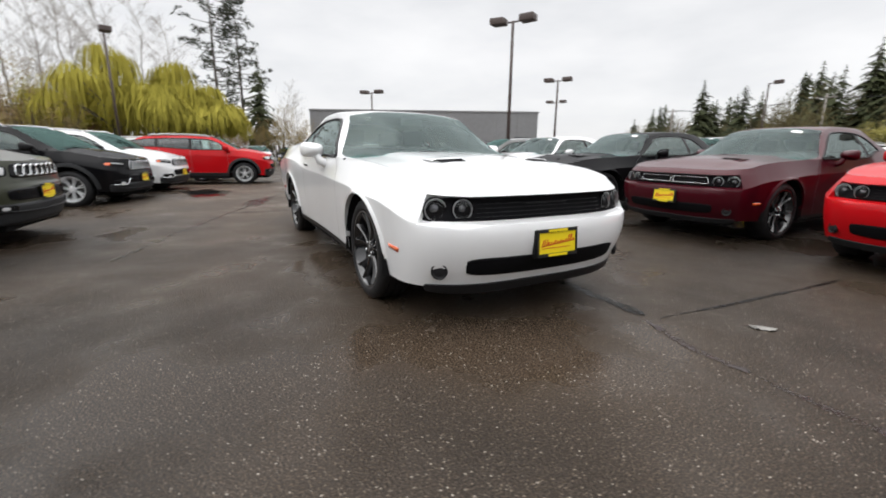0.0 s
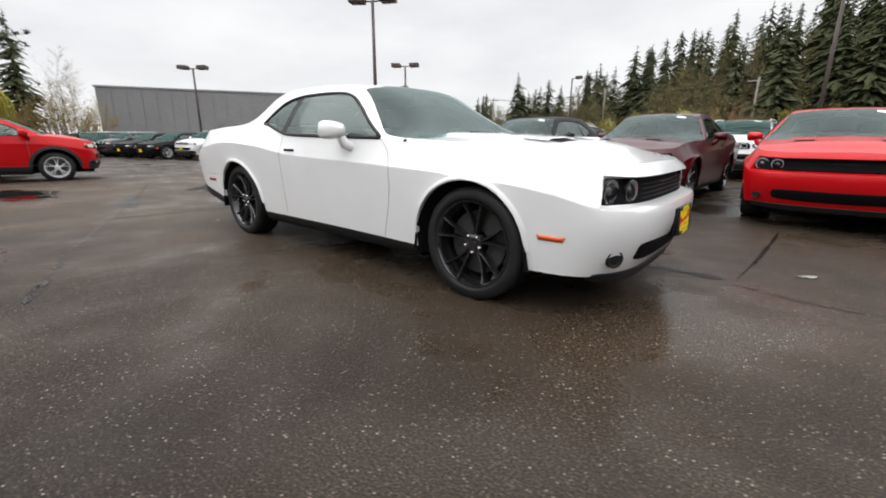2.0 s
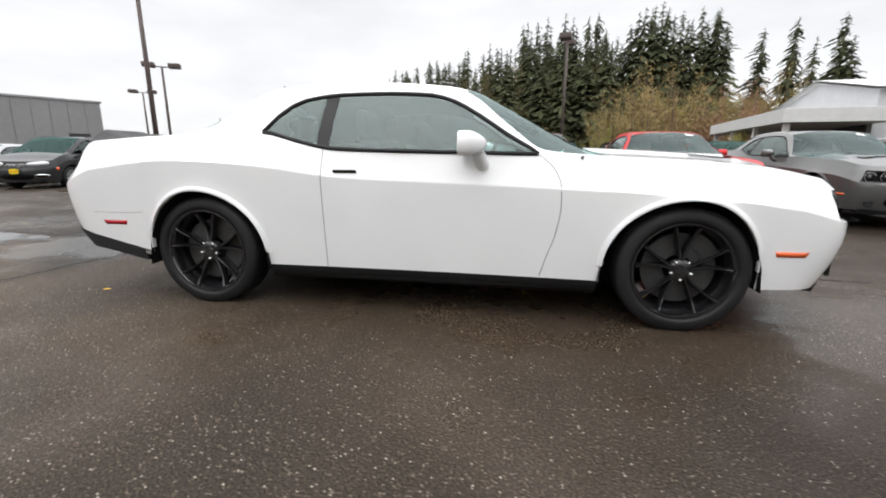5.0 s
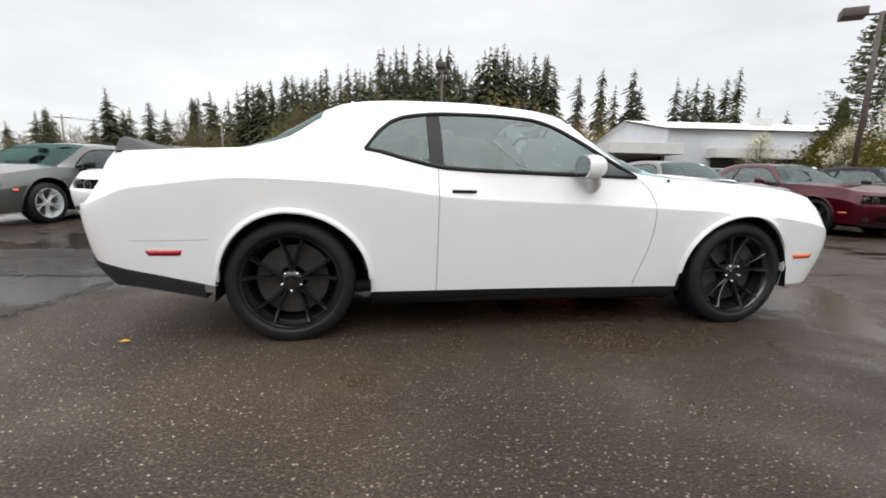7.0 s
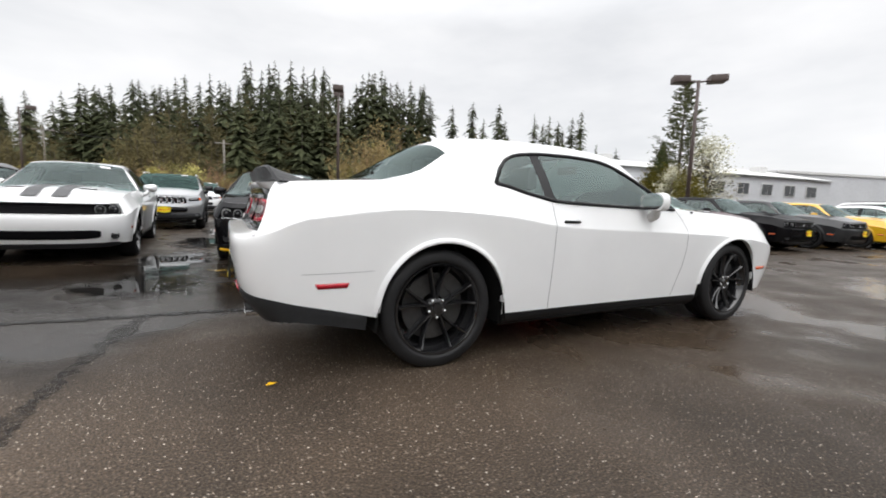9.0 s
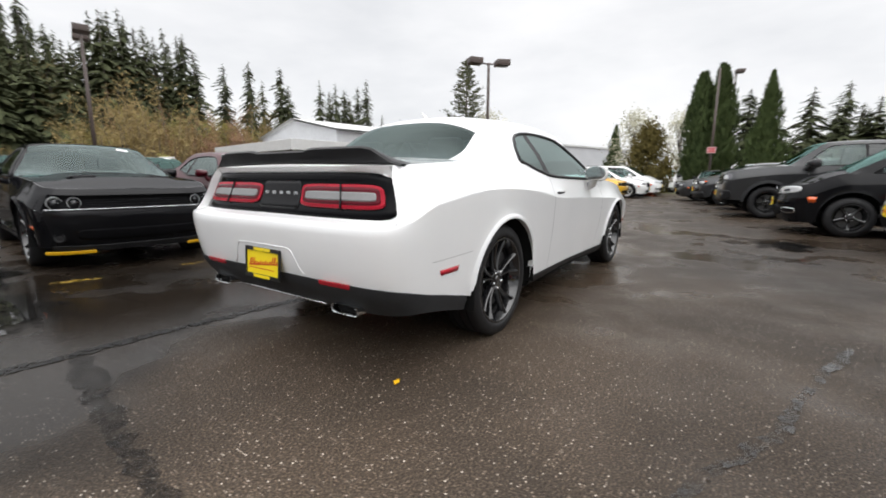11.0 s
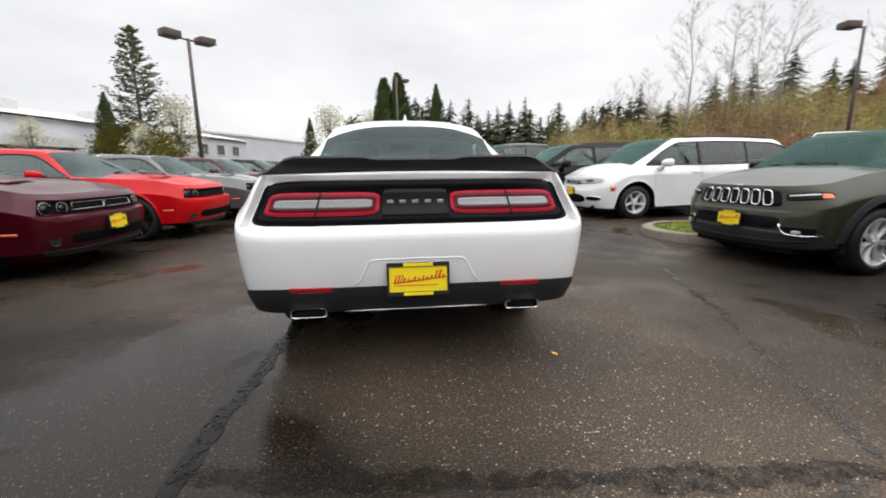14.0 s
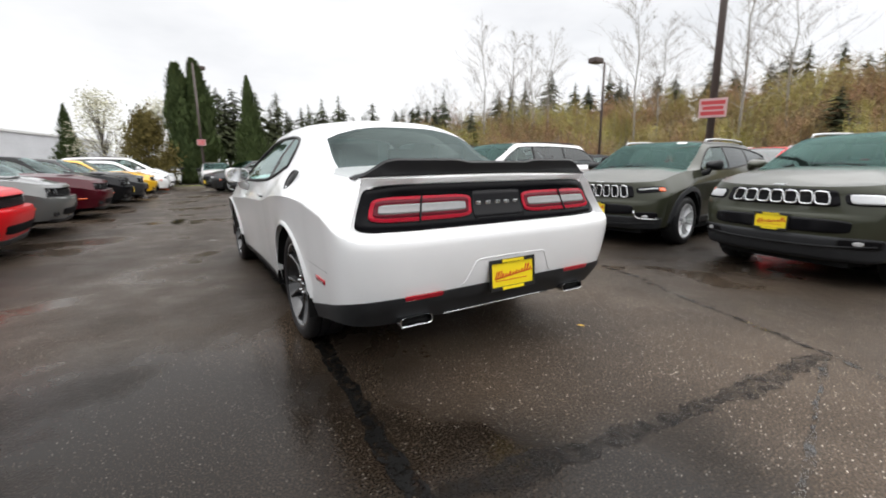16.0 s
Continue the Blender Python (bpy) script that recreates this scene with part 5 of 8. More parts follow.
def make_suv(paint_mat, style, rims, face, roof_black=False):
    """A compact off-road wagon with a slotted grille, black cladding and roof rails."""
    big = style == "long"
    wb, fo, ro, hw, h = (2.705, 0.91, 1.0, 0.93, 1.565) if big else (2.636, 0.86, 0.90, 0.91, 1.55)
    hf = 0.95 if big else 0.99
    hr = 1.07 if big else 1.08
    rear = -wb / 2 - ro + 0.2
    doors = ((-0.15, 0.88), (-1.0, -0.17))
    panes = ((-0.12, 0.92), (-1.02, -0.2), (rear + 0.16, -1.10))
    s = shell_of(wb, fo, ro, hw, h, hf, hr, 1.22, 0.42, -1.35, rear, 0.352, 0.09, doors, panes, (GLASS, PRIVACY, PRIVACY), p=2.7 if big else 2.5)
    car = empty("car")
    build_skin(car, s, GLASS, paint_mat, PRIVACY)
    running_gear(car, s)
    cabin(car, s, 0.95, 0.38, ((0.15, 2), (-0.75, 2)), 0.42)
    wipers(car, s)
    for x in (s.axle_f, s.axle_r):
        for side in (-1, 1):
            make_wheel(car, x, side * (hw - 0.03), 0.347, 0.352, 0.245, 0.225, side, rims, 5 if not big else 7, 0.22 if not big else 0.14, face_mat=face)
    arch_trims(car, s, PLASTIC)
    sills(car, s, PLASTIC)
    part("front_bumper", s.end_patch("f", -0.97, 0.97, 0.27, 0.45 if big else 0.50, 0.010, 0.04, 12), PLASTIC, car)
    part("lower_grille", s.end_patch("f", -0.60 if big else -0.70, 0.60 if big else 0.70, 0.47 if big else 0.53, 0.61 if big else 0.66, 0.008, 0.02, 6), GLOSSBLACK, car)
    bm = bmesh.new()
    tube(bm, [s.end_at("f", -0.9 + 1.8 * k / 20, (0.33 if big else 0.40) + 0.05 * (abs(-0.9 + 1.8 * k / 20)) ** 3, 0.02) for k in range(21)], 0.010, 6)
    part("bumper_strip", bm, TRIM, car)
    zg = hf - 0.16 if big else hf - 0.14
    gh = 0.076 if big else 0.066
    grille = part("grille", s.end_patch("f", -0.60, 0.60, zg - gh - 0.015, zg + gh + 0.015, 0.006, 0.02, 8), GLOSSBLACK, car)
    for i in range(7):
        q = -0.45 + 0.15 * i
        bm = bmesh.new()
        n = 14
        pts = []
        for k in range(n + 1):
            a = 2 * math.pi * k / n
            cx, cz = math.copysign(abs(math.cos(a)) ** 0.5, math.cos(a)), math.copysign(abs(math.sin(a)) ** 0.5, math.sin(a))
            pts.append(s.end_at("f", q + (0.054 if big else 0.066) * cx, zg + gh * cz * (1.05 if big else 0.9), 0.012))
        tube(bm, pts, 0.0095, 6, caps=False)
        part("grille_slot", bm, CHROME, grille)
    for side in (-1, 1):
        lo, hi = sorted((side * 0.64, side * 0.985))
        lamp = part("headlight", s.end_patch("f", lo, hi, zg - 0.03 if big else zg - 0.06, zg + 0.05, 0.008, 0.02, 4, 18, lift=(lambda q: 0.10 * max(0.0, abs(q) - 0.62)) if big else None), GLOSSBLACK, car)
        lo, hi = sorted((side * 0.68, side * 0.93))
        part("reflector", s.end_patch("f", lo, hi, zg + (0.015 if big else -0.045), zg + (0.03 if big else 0.040), 0.012, 0.01, 6, 10, lift=(lambda q: 0.10 * max(0.0, abs(q) - 0.62)) if big else None), HALO, lamp)
        lo, hi = sorted((side * 0.93, side * 0.98))
        part("turn_signal", s.end_patch("f", lo, hi, zg + 0.01, zg + 0.06, 0.012, 0.01, 6, 6), AMBER, lamp)
        lo, hi = sorted((side * 0.62, side * 0.94))
        if big:
            fog = part("fog_light_pocket", s.end_patch("f", lo + 0.02, hi - 0.02, 0.425, 0.515, 0.016, 0.02, 6, 14), GLOSSBLACK, car)
            bm = bmesh.new()
            tube(bm, [s.end_at("f", side * q, z, 0.024) for q, z in ((0.615, 0.530), (0.63, 0.49), (0.66, 0.445), (0.70, 0.425), (0.78, 0.418), (0.86, 0.418), (0.93, 0.424))], 0.010, 6)
            part("fog_light_trim", bm, CHROME, fog, "chrome hook-shaped trim")
        else:
            fog = part("fog_light_surround", s.end_patch("f", lo, hi, 0.40, 0.50, 0.018, 0.02, 5, 14), TRIM, car)
            part("fog_light_pocket", s.end_patch("f", lo + 0.015, hi - 0.015, 0.415, 0.49, 0.022, 0.01, 5, 14), GLOSSBLACK, fog)
        lo, hi = sorted((side * 0.74, side * 0.82))
        part("fog_lens", s.end_patch("f", lo, hi, 0.432, 0.472, 0.028, 0.012, 2.2, 10), HALO, fog)
        mirror_part(car, 0.86, hw + 0.07, hr + 0.07, side, paint_mat if style == "short" else TRIM, 1.1, 0.16)
        for k in (0, 1):
            x = (0.05, -0.85)[k]
            p = s.at(("s", x), hr - 0.13, side, 0.01)
            part("door_handle", boxes((x - 0.09, x + 0.09, p.y - 0.014, p.y + 0.014, hr - 0.145, hr - 0.12), bevel=0.008), paint_mat, car, angle=40)
        bm = bmesh.new()
        xs = [0.30 - 1.5 * k / 8 for k in range(9)]
        tube(bm, [(0.36, side * s.ye(0.3), s.ze(0.3) + 0.0)] + [(x, side * (s.ye(x) + 0.005), s.ze(x) + 0.045) for x in xs] + [(-1.28, side * s.ye(-1.2), s.ze(-1.2))], 0.016, 6)
        part("roof_rail", bm, ALLOY, car)
    p = s.end_at("f", 0.0, zg + gh + 0.045, 0.0)
    part("badge", boxes((p.x - 0.02, p.x + 0.006, -0.055, 0.055, p.z - 0.010, p.z + 0.010), bevel=0.003), BADGE, car)
    end_plate(car, s, 0.54 if big else 0.60, 0.02)
    tail_end(car, s, 0.98, 1.10, 0.60, 0.97, 0.55)
    bm = bmesh.new()
    grid_mesh(bm, [[roof_point(s, x, y) for y in (0.30, 0.38, 0.46)] for x in (s.ws_top + 0.13, s.ws_top + 0.06)])
    bmesh.ops.recalc_face_normals(bm, faces=bm.faces)
    part("windshield_sticker", bm, PAPER, car, "white paper sticker")
    if roof_black:
        xs = [s.ws_top - 0.01 - (s.ws_top - s.rw_top - 0.02) * k / 10 for k in range(11)]
        ys = [-1.0, -0.95, -0.6, 0, 0.6, 0.95, 1.0]
        bm = bmesh.new()
        grid_mesh(bm, [[roof_point(s, x, q * s.ye(x), 0.006) for q in ys] for x in xs])
        bmesh.ops.recalc_face_normals(bm, faces=bm.faces)
        part("roof_panel", bm, GLOSSBLACK, car, "gloss black roof")
    return car


def make_van(paint_mat, rims, face):
    """A long family van with a sloping nose and dark rear windows."""
    wb, fo, ro, hw, h = 3.089, 0.95, 1.17, 1.0, 1.70
    rear = -wb / 2 - ro + 0.24
    doors = ((0.10, 1.15), (-1.02, 0.06))
    panes = ((0.16, 1.22), (-1.0, 0.08), (rear + 0.16, -1.06))
    s = shell_of(wb, fo, ro, hw, h, 0.90, 1.09, 1.62, 0.62, -1.75, rear, 0.345, 0.03, doors, panes, (GLASS, PRIVACY, PRIVACY), p=2.4, nose_low=0.22, side_low=0.26)
    car = empty("car")
    build_skin(car, s, GLASS, paint_mat, PRIVACY)
    running_gear(car, s)
    cabin(car, s, 1.25, 0.40, ((0.35, 2), (-0.5, 2), (-1.3, 2)), 0.40)
    wipers(car, s)
    for x in (s.axle_f, s.axle_r):
        for side in (-1, 1):
            make_wheel(car, x, side * (hw - 0.03), 0.34, 0.345, 0.228, 0.225, side, rims, 5, 0.0, face_mat=face)
    part("grille", s.end_patch("f", -0.40, 0.40, 0.70, 0.80, 0.006, 0.02, 4), GLOSSBLACK, car)
    bm = bmesh.new()
    for z in (0.728, 0.772):
        tube(bm, [s.end_at("f", -0.36 + 0.72 * k / 12, z, 0.012) for k in range(13)], 0.008, 5)
    part("grille_bar", bm, CHROME, car)
    part("lower_grille", s.end_patch("f", -0.52, 0.52, 0.31, 0.50, 0.006, 0.02, 3), MESHBLACK, car)
    for side in (-1, 1):
        lo, hi = sorted((side * 0.36, side * 0.93))
        lamp = part("headlight", s.end_patch("f", lo, hi, 0.70, 0.83, 0.008, 0.02, 3, 20, lift=lambda q: 0.06 * abs(q) ** 2), HALO, car)
        lo, hi = sorted((side * 0.52, side * 0.74))
        part("projector", s.end_patch("f", lo, hi, 0.735, 0.785, 0.012, 0.01, 3, 12, lift=lambda q: 0.06 * abs(q) ** 2), CAVITY, lamp)
        lo, hi = sorted((side * 0.56, side * 0.90))
        part("fog_light_surround", s.end_patch("f", lo, hi, 0.37, 0.475, 0.006, 0.02, 2.5, 14), CHROME, car)
        part("fog_light", s.end_patch("f", lo + 0.02, hi - 0.02, 0.385, 0.46, 0.010, 0.02, 2.5, 14), GLOSSBLACK, car)
        part("side_marker", s.side_patch(s.axle_f + s.arch_out + 0.03, s.axle_f + s.arch_out + 0.17, 0.58, 0.68, side, 0.005, 0.03), AMBER, car)
        mirror_part(car, 1.02, hw + 0.10, 1.14, side, paint_mat, 1.2, 0.19)
        for x in (0.22, -0.9):
            p = s.at(("s", x), 0.95, side, 0.012)
            part("door_handle", boxes((x - 0.1, x + 0.1, p.y - 0.014, p.y + 0.014, 0.935, 0.962), bevel=0.008), paint_mat, car, angle=40)
        bm = bmesh.new()
        tube(bm, [(x, side * (s.ye(x) + 0.005), s.ze(x) + 0.03) for x in (0.4, 0.2, -0.3, -0.9, -1.4, -1.6)], 0.014, 6)
        part("roof_rail", bm, TRIM, car)
    end_plate(car, s, 0.56, 0.02)
    tail_end(car, s, 0.88, 1.02, 0.45, 0.97, 0.40, paint_mat)
    return car


def make_pickup(paint_mat):
    """A crew-cab pickup with an open bed and a black bumper."""
    wb, fo, ro, hw, h = 3.57, 0.98, 1.22, 1.0, 1.92
    doors = ((0.0, 1.05), (-0.92, -0.03))
    panes = ((0.05, 1.12), (-0.92, 0.0))
    s = shell_of(wb, fo, ro, hw, h, 1.20, 1.30, 1.42, 0.72, -0.88, -1.12, 0.40, 0.0, doors, panes, (GLASS, PRIVACY), p=4.2, p_r=7.0, nose_low=0.45, side_low=0.48, tail_in=0.03)
    car = empty("pickup_truck")
    build_skin(car, s, GLASS, paint_mat, PRIVACY)
    running_gear(car, s, low=0.33)
    cabin(car, s, 1.12, 0.42, ((0.35, 2), (-0.5, 2)), 0.62)
    wipers(car, s)
    for x in (s.axle_f, s.axle_r):
        for side in (-1, 1):
            make_wheel(car, x, side * (hw - 0.03), 0.395, 0.40, 0.262, 0.27, side, RIMBLACK, 5, 0.2)
    arch_trims(car, s, PLASTIC)
    part("front_bumper", s.end_patch("f", -0.98, 0.98, 0.44, 0.70, 0.03, 0.06, 9), TRIM, car)
    grille = part("grille", s.end_patch("f", -0.62, 0.62, 0.83, 1.13, 0.012, 0.03, 5), GLOSSBLACK, car)
    for z in (0.90, 0.98, 1.06):
        bm = bmesh.new()
        tube(bm, [s.end_at("f", -0.58 + 1.16 * k / 10, z, 0.018) for k in range(11)], 0.012, 6)
        part("grille_bar", bm, DARK_GREY, grille)
    for side in (-1, 1):
        lo, hi = sorted((side * 0.66, side * 0.97))
        lamp = part("headlight", s.end_patch("f", lo, hi, 0.93, 1.12, 0.012, 0.02, 6, 14), CAVITY, car)
        lo, hi = sorted((side * 0.70, side * 0.9))
        part("reflector", s.end_patch("f", lo, hi, 0.97, 1.08, 0.016, 0.01, 3, 12), HALO, lamp)
        lo, hi = sorted((side * 0.66, side * 0.84))
        part("fog_light", s.end_patch("f", lo, hi, 0.52, 0.60, 0.036, 0.01, 3, 10), CAVITY, car)
        mirror_part(car, 1.02, hw + 0.14, 1.36, side, paint_mat, 1.6, 0.26)
        p = s.at(("s", 0.1), 1.1, side, 0.012)
        part("door_handle", boxes((0.02, 0.22, p.y - 0.014, p.y + 0.014, 1.09, 1.125), bevel=0.008), paint_mat, car, angle=40)
    tail_end(car, s, 0.85, 1.2, 0.86, 0.99, 0.70, CHROME)
    return car


def make_sedan(paint_mat, rims, face):
    """A four-door saloon."""
    wb, fo, ro, hw, h = 3.05, 0.90, 1.10, 0.94, 1.48
    doors = ((-0.12, 0.92), (-0.98, -0.15))
    panes = ((-0.10, 0.94), (-1.12, -0.18))
    s = shell_of(wb, fo, ro, hw, h, 0.86, 0.98, 1.22, 0.42, -0.98, -1.75, 0.36, 0.05, doors, panes, None, p=2.7, p_r=3.4, side_low=0.27, nose_low=0.22)
    car = empty("car")
    build_skin(car, s, GLASS, paint_mat)
    running_gear(car, s)
    cabin(car, s, 0.9, 0.38, ((0.12, 2), (-0.78, 2)), 0.32)
    wipers(car, s)
    for x in (s.axle_f, s.axle_r):
        for side in (-1, 1):
            make_wheel(car, x, side * (hw - 0.03), 0.355, 0.36, 0.255, 0.24, side, rims, 5, 0.2, face_mat=face)
    part("grille", s.end_patch("f", -0.52, 0.52, 0.56, 0.76, 0.008, 0.02, 5), MESHBLACK, car)
    part("lower_grille", s.end_patch("f", -0.62, 0.62, 0.27, 0.40, 0.008, 0.02, 5), MESHBLACK, car)
    for side in (-1, 1):
        lo, hi = sorted((side * 0.56, side * 0.95))
        lamp = part("headlight", s.end_patch("f", lo, hi, 0.66, 0.76, 0.008, 0.02, 4, 16), CAVITY, car)
        lo, hi = sorted((side * 0.62, side * 0.84))
        part("reflector", s.end_patch("f", lo, hi, 0.68, 0.74, 0.012, 0.01, 3, 10), HALO, lamp)
        part("side_marker", s.side_patch(s.axle_f + s.arch_out + 0.05, s.axle_f + s.arch_out + 0.15, 0.56, 0.62, side, 0.005, 0.02), AMBER, car)
        mirror_part(car, 0.80, hw + 0.07, 1.04, side, TRIM, 1.0, 0.15)
        for x in (0.02, -0.82):
            p = s.at(("s", x), 0.87, side, 0.012)
            part("door_handle", boxes((x - 0.09, x + 0.09, p.y - 0.012, p.y + 0.012, 0.86, 0.885), bevel=0.006), paint_mat, car, angle=40)
    end_plate(car, s, 0.48, 0.02)
    tail_end(car, s, 0.78, 0.92, 0.42, 0.97, 0.42, paint_mat)
    return car

# ---- trees ----
def leaf_material(name, dark, light, rough=0.7):
    m = bpy.data.materials.new(name)
    m.use_nodes = True
    n, l = m.node_tree.nodes, m.node_tree.links
    b = n["Principled BSDF"]
    g = n.new("ShaderNodeNewGeometry")
    o = n.new("ShaderNodeObjectInfo")
    co = n.new("ShaderNodeTexCoord")
    t = n.new("ShaderNodeTexNoise")
    t.inputs["Scale"].default_value = 1.1
    l.new(co.outputs["Object"], t.inputs["Vector"])
    a = n.new("ShaderNodeMath")
    a.operation = "MULTIPLY_ADD"
    a.inputs[1].default_value = 0.45
    l.new(g.outputs["Random Per Island"], a.inputs[0])
    l.new(t.outputs["Fac"], a.inputs[2])
    c = n.new("ShaderNodeMath")
    c.operation = "MULTIPLY_ADD"
    c.inputs[1].default_value = 0.35
    l.new(o.outputs["Random"], c.inputs[0])
    l.new(a.outputs["Value"], c.inputs[2])
    r = n.new("ShaderNodeValToRGB")
    r.color_ramp.elements[0].position, r.color_ramp.elements[0].color = 0.35, (*dark, 1)
    r.color_ramp.elements[1].position, r.color_ramp.elements[1].color = 1.0, (*light, 1)
    l.new(c.outputs["Value"], r.inputs["Fac"])
    l.new(r.outputs["Color"], b.inputs["Base Color"])
    b.inputs["Roughness"].default_value = rough
    b.inputs["Specular IOR Level"].default_value = 0.04
    return m


FIR = leaf_material("fir_needles", (0.030, 0.036, 0.021), (0.075, 0.084, 0.044))
CEDAR = leaf_material("cedar_green", (0.022, 0.036, 0.016), (0.085, 0.115, 0.046))
WILLOW = leaf_material("willow_yellow", (0.13, 0.12, 0.016), (0.38, 0.335, 0.06))
BRUSH = leaf_material("brown_brush", (0.14, 0.105, 0.048), (0.34, 0.26, 0.12))
GREENBRUSH = leaf_material("young_green_brush", (0.15, 0.14, 0.045), (0.44, 0.40, 0.14))
BLOSSOM = leaf_material("pale_blossom", (0.27, 0.26, 0.17), (0.60, 0.58, 0.44))
RUSSET = leaf_material("russet_brush", (0.16, 0.09, 0.055), (0.38, 0.23, 0.145))
OLIVEBRUSH = leaf_material("dark_olive_brush", (0.05, 0.045, 0.02), (0.16, 0.135, 0.065))
RUSTGREEN = leaf_material("russet_hedge", (0.034, 0.032, 0.010), (0.105, 0.085, 0.028))
CEDARPALE = leaf_material("pale_conifer", (0.075, 0.088, 0.048), (0.21, 0.225, 0.125))
YOUNGLEAF = leaf_material("young_yellow_leaf", (0.10, 0.095, 0.02), (0.26, 0.23, 0.06))
PINE = leaf_material("pine_needles", (0.030, 0.036, 0.028), (0.085, 0.095, 0.07))
BARK = material("grey_bark", (0.11, 0.095, 0.08), rough=0.9, grain=0.35, scale=8)
PALEBARK = material("pale_bark", (0.31, 0.285, 0.255), rough=0.9, grain=0.3, scale=8)


def conifer(height, radius, rnd, mat, gaps=0.25, droop=0.35, top=0.0, dense=1.0, base=0.12, narrow=1.0):
    """Tapered trunk and a crown of drooping, fingered branches."""
    tree = empty("conifer_tree")
    bm = bmesh.new()
    tube(bm, [(0, 0, 0), (0.02, 0.01, height * 0.5), (0, 0, height)], height * 0.014 + 0.03, 7, 0.02)
    part("trunk", bm, BARK, tree)
    bm = bmesh.new()
    layers = int(30 * dense)
    lean = rnd.uniform(0, 6.28)
    ragged = 1.0
    for i in range(layers):
        f = base + (1 - base) * i / layers
        z = height * f
        shape = (1 - f) ** narrow * (0.6 + 0.4 * min(1, (f - base) * 6))
        ragged = 0.55 * ragged + 0.45 * rnd.uniform(0.55, 1.4)
        n = max(4, int(9.5 * dense * (0.5 + shape)))
        a0 = rnd.uniform(0, 6.28)
        for k in range(n):
            if rnd.random() < gaps:
                continue
            a = a0 + 6.283 * k / n + rnd.uniform(-0.35, 0.35)
            ln = radius * (shape + 0.04) * rnd.uniform(0.45, 1.15) * ragged * (1 + 0.22 * math.cos(a - lean))
            d = Vector((math.cos(a), math.sin(a), 0))
            q = Vector((-d.y, d.x, 0))
            dz = -droop * ln * rnd.uniform(0.5, 1.3)
            o = Vector((0, 0, z + rnd.uniform(-0.02, 0.02) * height))
            # fingers along the branch
            m = 5
            for j in range(m):
                t0, t1 = 0.06 + 0.17 * j, 0.36 + 0.17 * j
                w = ln * 0.15 * (1.2 - t0) * rnd.uniform(0.4, 1.7) + 0.06
                lift = ln * 0.05
                p0 = o + d * ln * t0 + Vector((0, 0, dz * t0 * t0))
                p1 = o + d * ln * min(1.05, t1) + Vector((0, 0, dz * t1 * t1))
                v = [bm.verts.new(p0 + Vector((0, 0, lift))), bm.verts.new((p0 + p1) / 2 + q * w + Vector((0, 0, -0.35 * w + rnd.uniform(-0.2, 0.2) * w))), bm.verts.new(p1 + Vector((0, 0, -0.2 * w))), bm.verts.new((p0 + p1) / 2 - q * w + Vector((0, 0, -0.35 * w + rnd.uniform(-0.2, 0.2) * w)))]
                bm.faces.new((v[0], v[1], v[2]))
                bm.faces.new((v[0], v[2], v[3]))
    part("crown", bm, mat, tree, smooth=False)
    return tree


def open_spruce(height, radius, rnd, mat):
    """A see-through conifer: bare-shouldered limbs that sweep up at their ends, with sprays of needles along them."""
    tree = empty("conifer_tree")
    bm = bmesh.new()
    tube(bm, [(0, 0, 0), (0.05, 0.02, height * 0.5), (0, 0, height)], 0.16, 7, 0.02)
    part("trunk", bm, BARK, tree)
    bl, bn = bmesh.new(), bmesh.new()
    for i in range(120):
        f = 0.10 + 0.89 * i / 120
        a = i * 2.4 + rnd.uniform(-0.3, 0.3)
        ln = radius * (1.04 - f) ** 0.95 * rnd.uniform(0.6, 1.1) + 0.12
        d = Vector((math.cos(a), math.sin(a), 0))
        o = Vector((0, 0, height * f))
        pts = [o + d * ln * t + Vector((0, 0, ln * (-0.14 * math.sin(math.pi * t) + 0.22 * t * t))) for t in (0, 0.25, 0.5, 0.75, 1.0)]
        tube(bl, pts, 0.03 * (1.2 - f), 4, 0.006, caps=False)
        for j in range(int(24 + 42 * (1 - f))):
            t = 0.18 + 0.82 * rnd.random() ** 0.7
            k = min(3, int(t * 4))
            p = pts[k] + (pts[k + 1] - pts[k]) * (t * 4 - k)
            p = p + Vector((rnd.gauss(0, 0.10), rnd.gauss(0, 0.10), rnd.gauss(-0.03, 0.06))) * (0.5 + ln * 0.5)
            u = (d * 0.6 + Vector((rnd.gauss(0, 0.6), rnd.gauss(0, 0.6), rnd.uniform(-0.2, 0.5)))).normalized() * rnd.uniform(0.07, 0.19)
            w = u.orthogonal().normalized() * rnd.uniform(0.025, 0.055)
            bn.faces.new([bn.verts.new(p - u), bn.verts.new(p + w), bn.verts.new(p + u), bn.verts.new(p - w)])
    part("limb", bl, BARK, tree)
    part("crown", bn, mat, tree, smooth=False)
    return tree


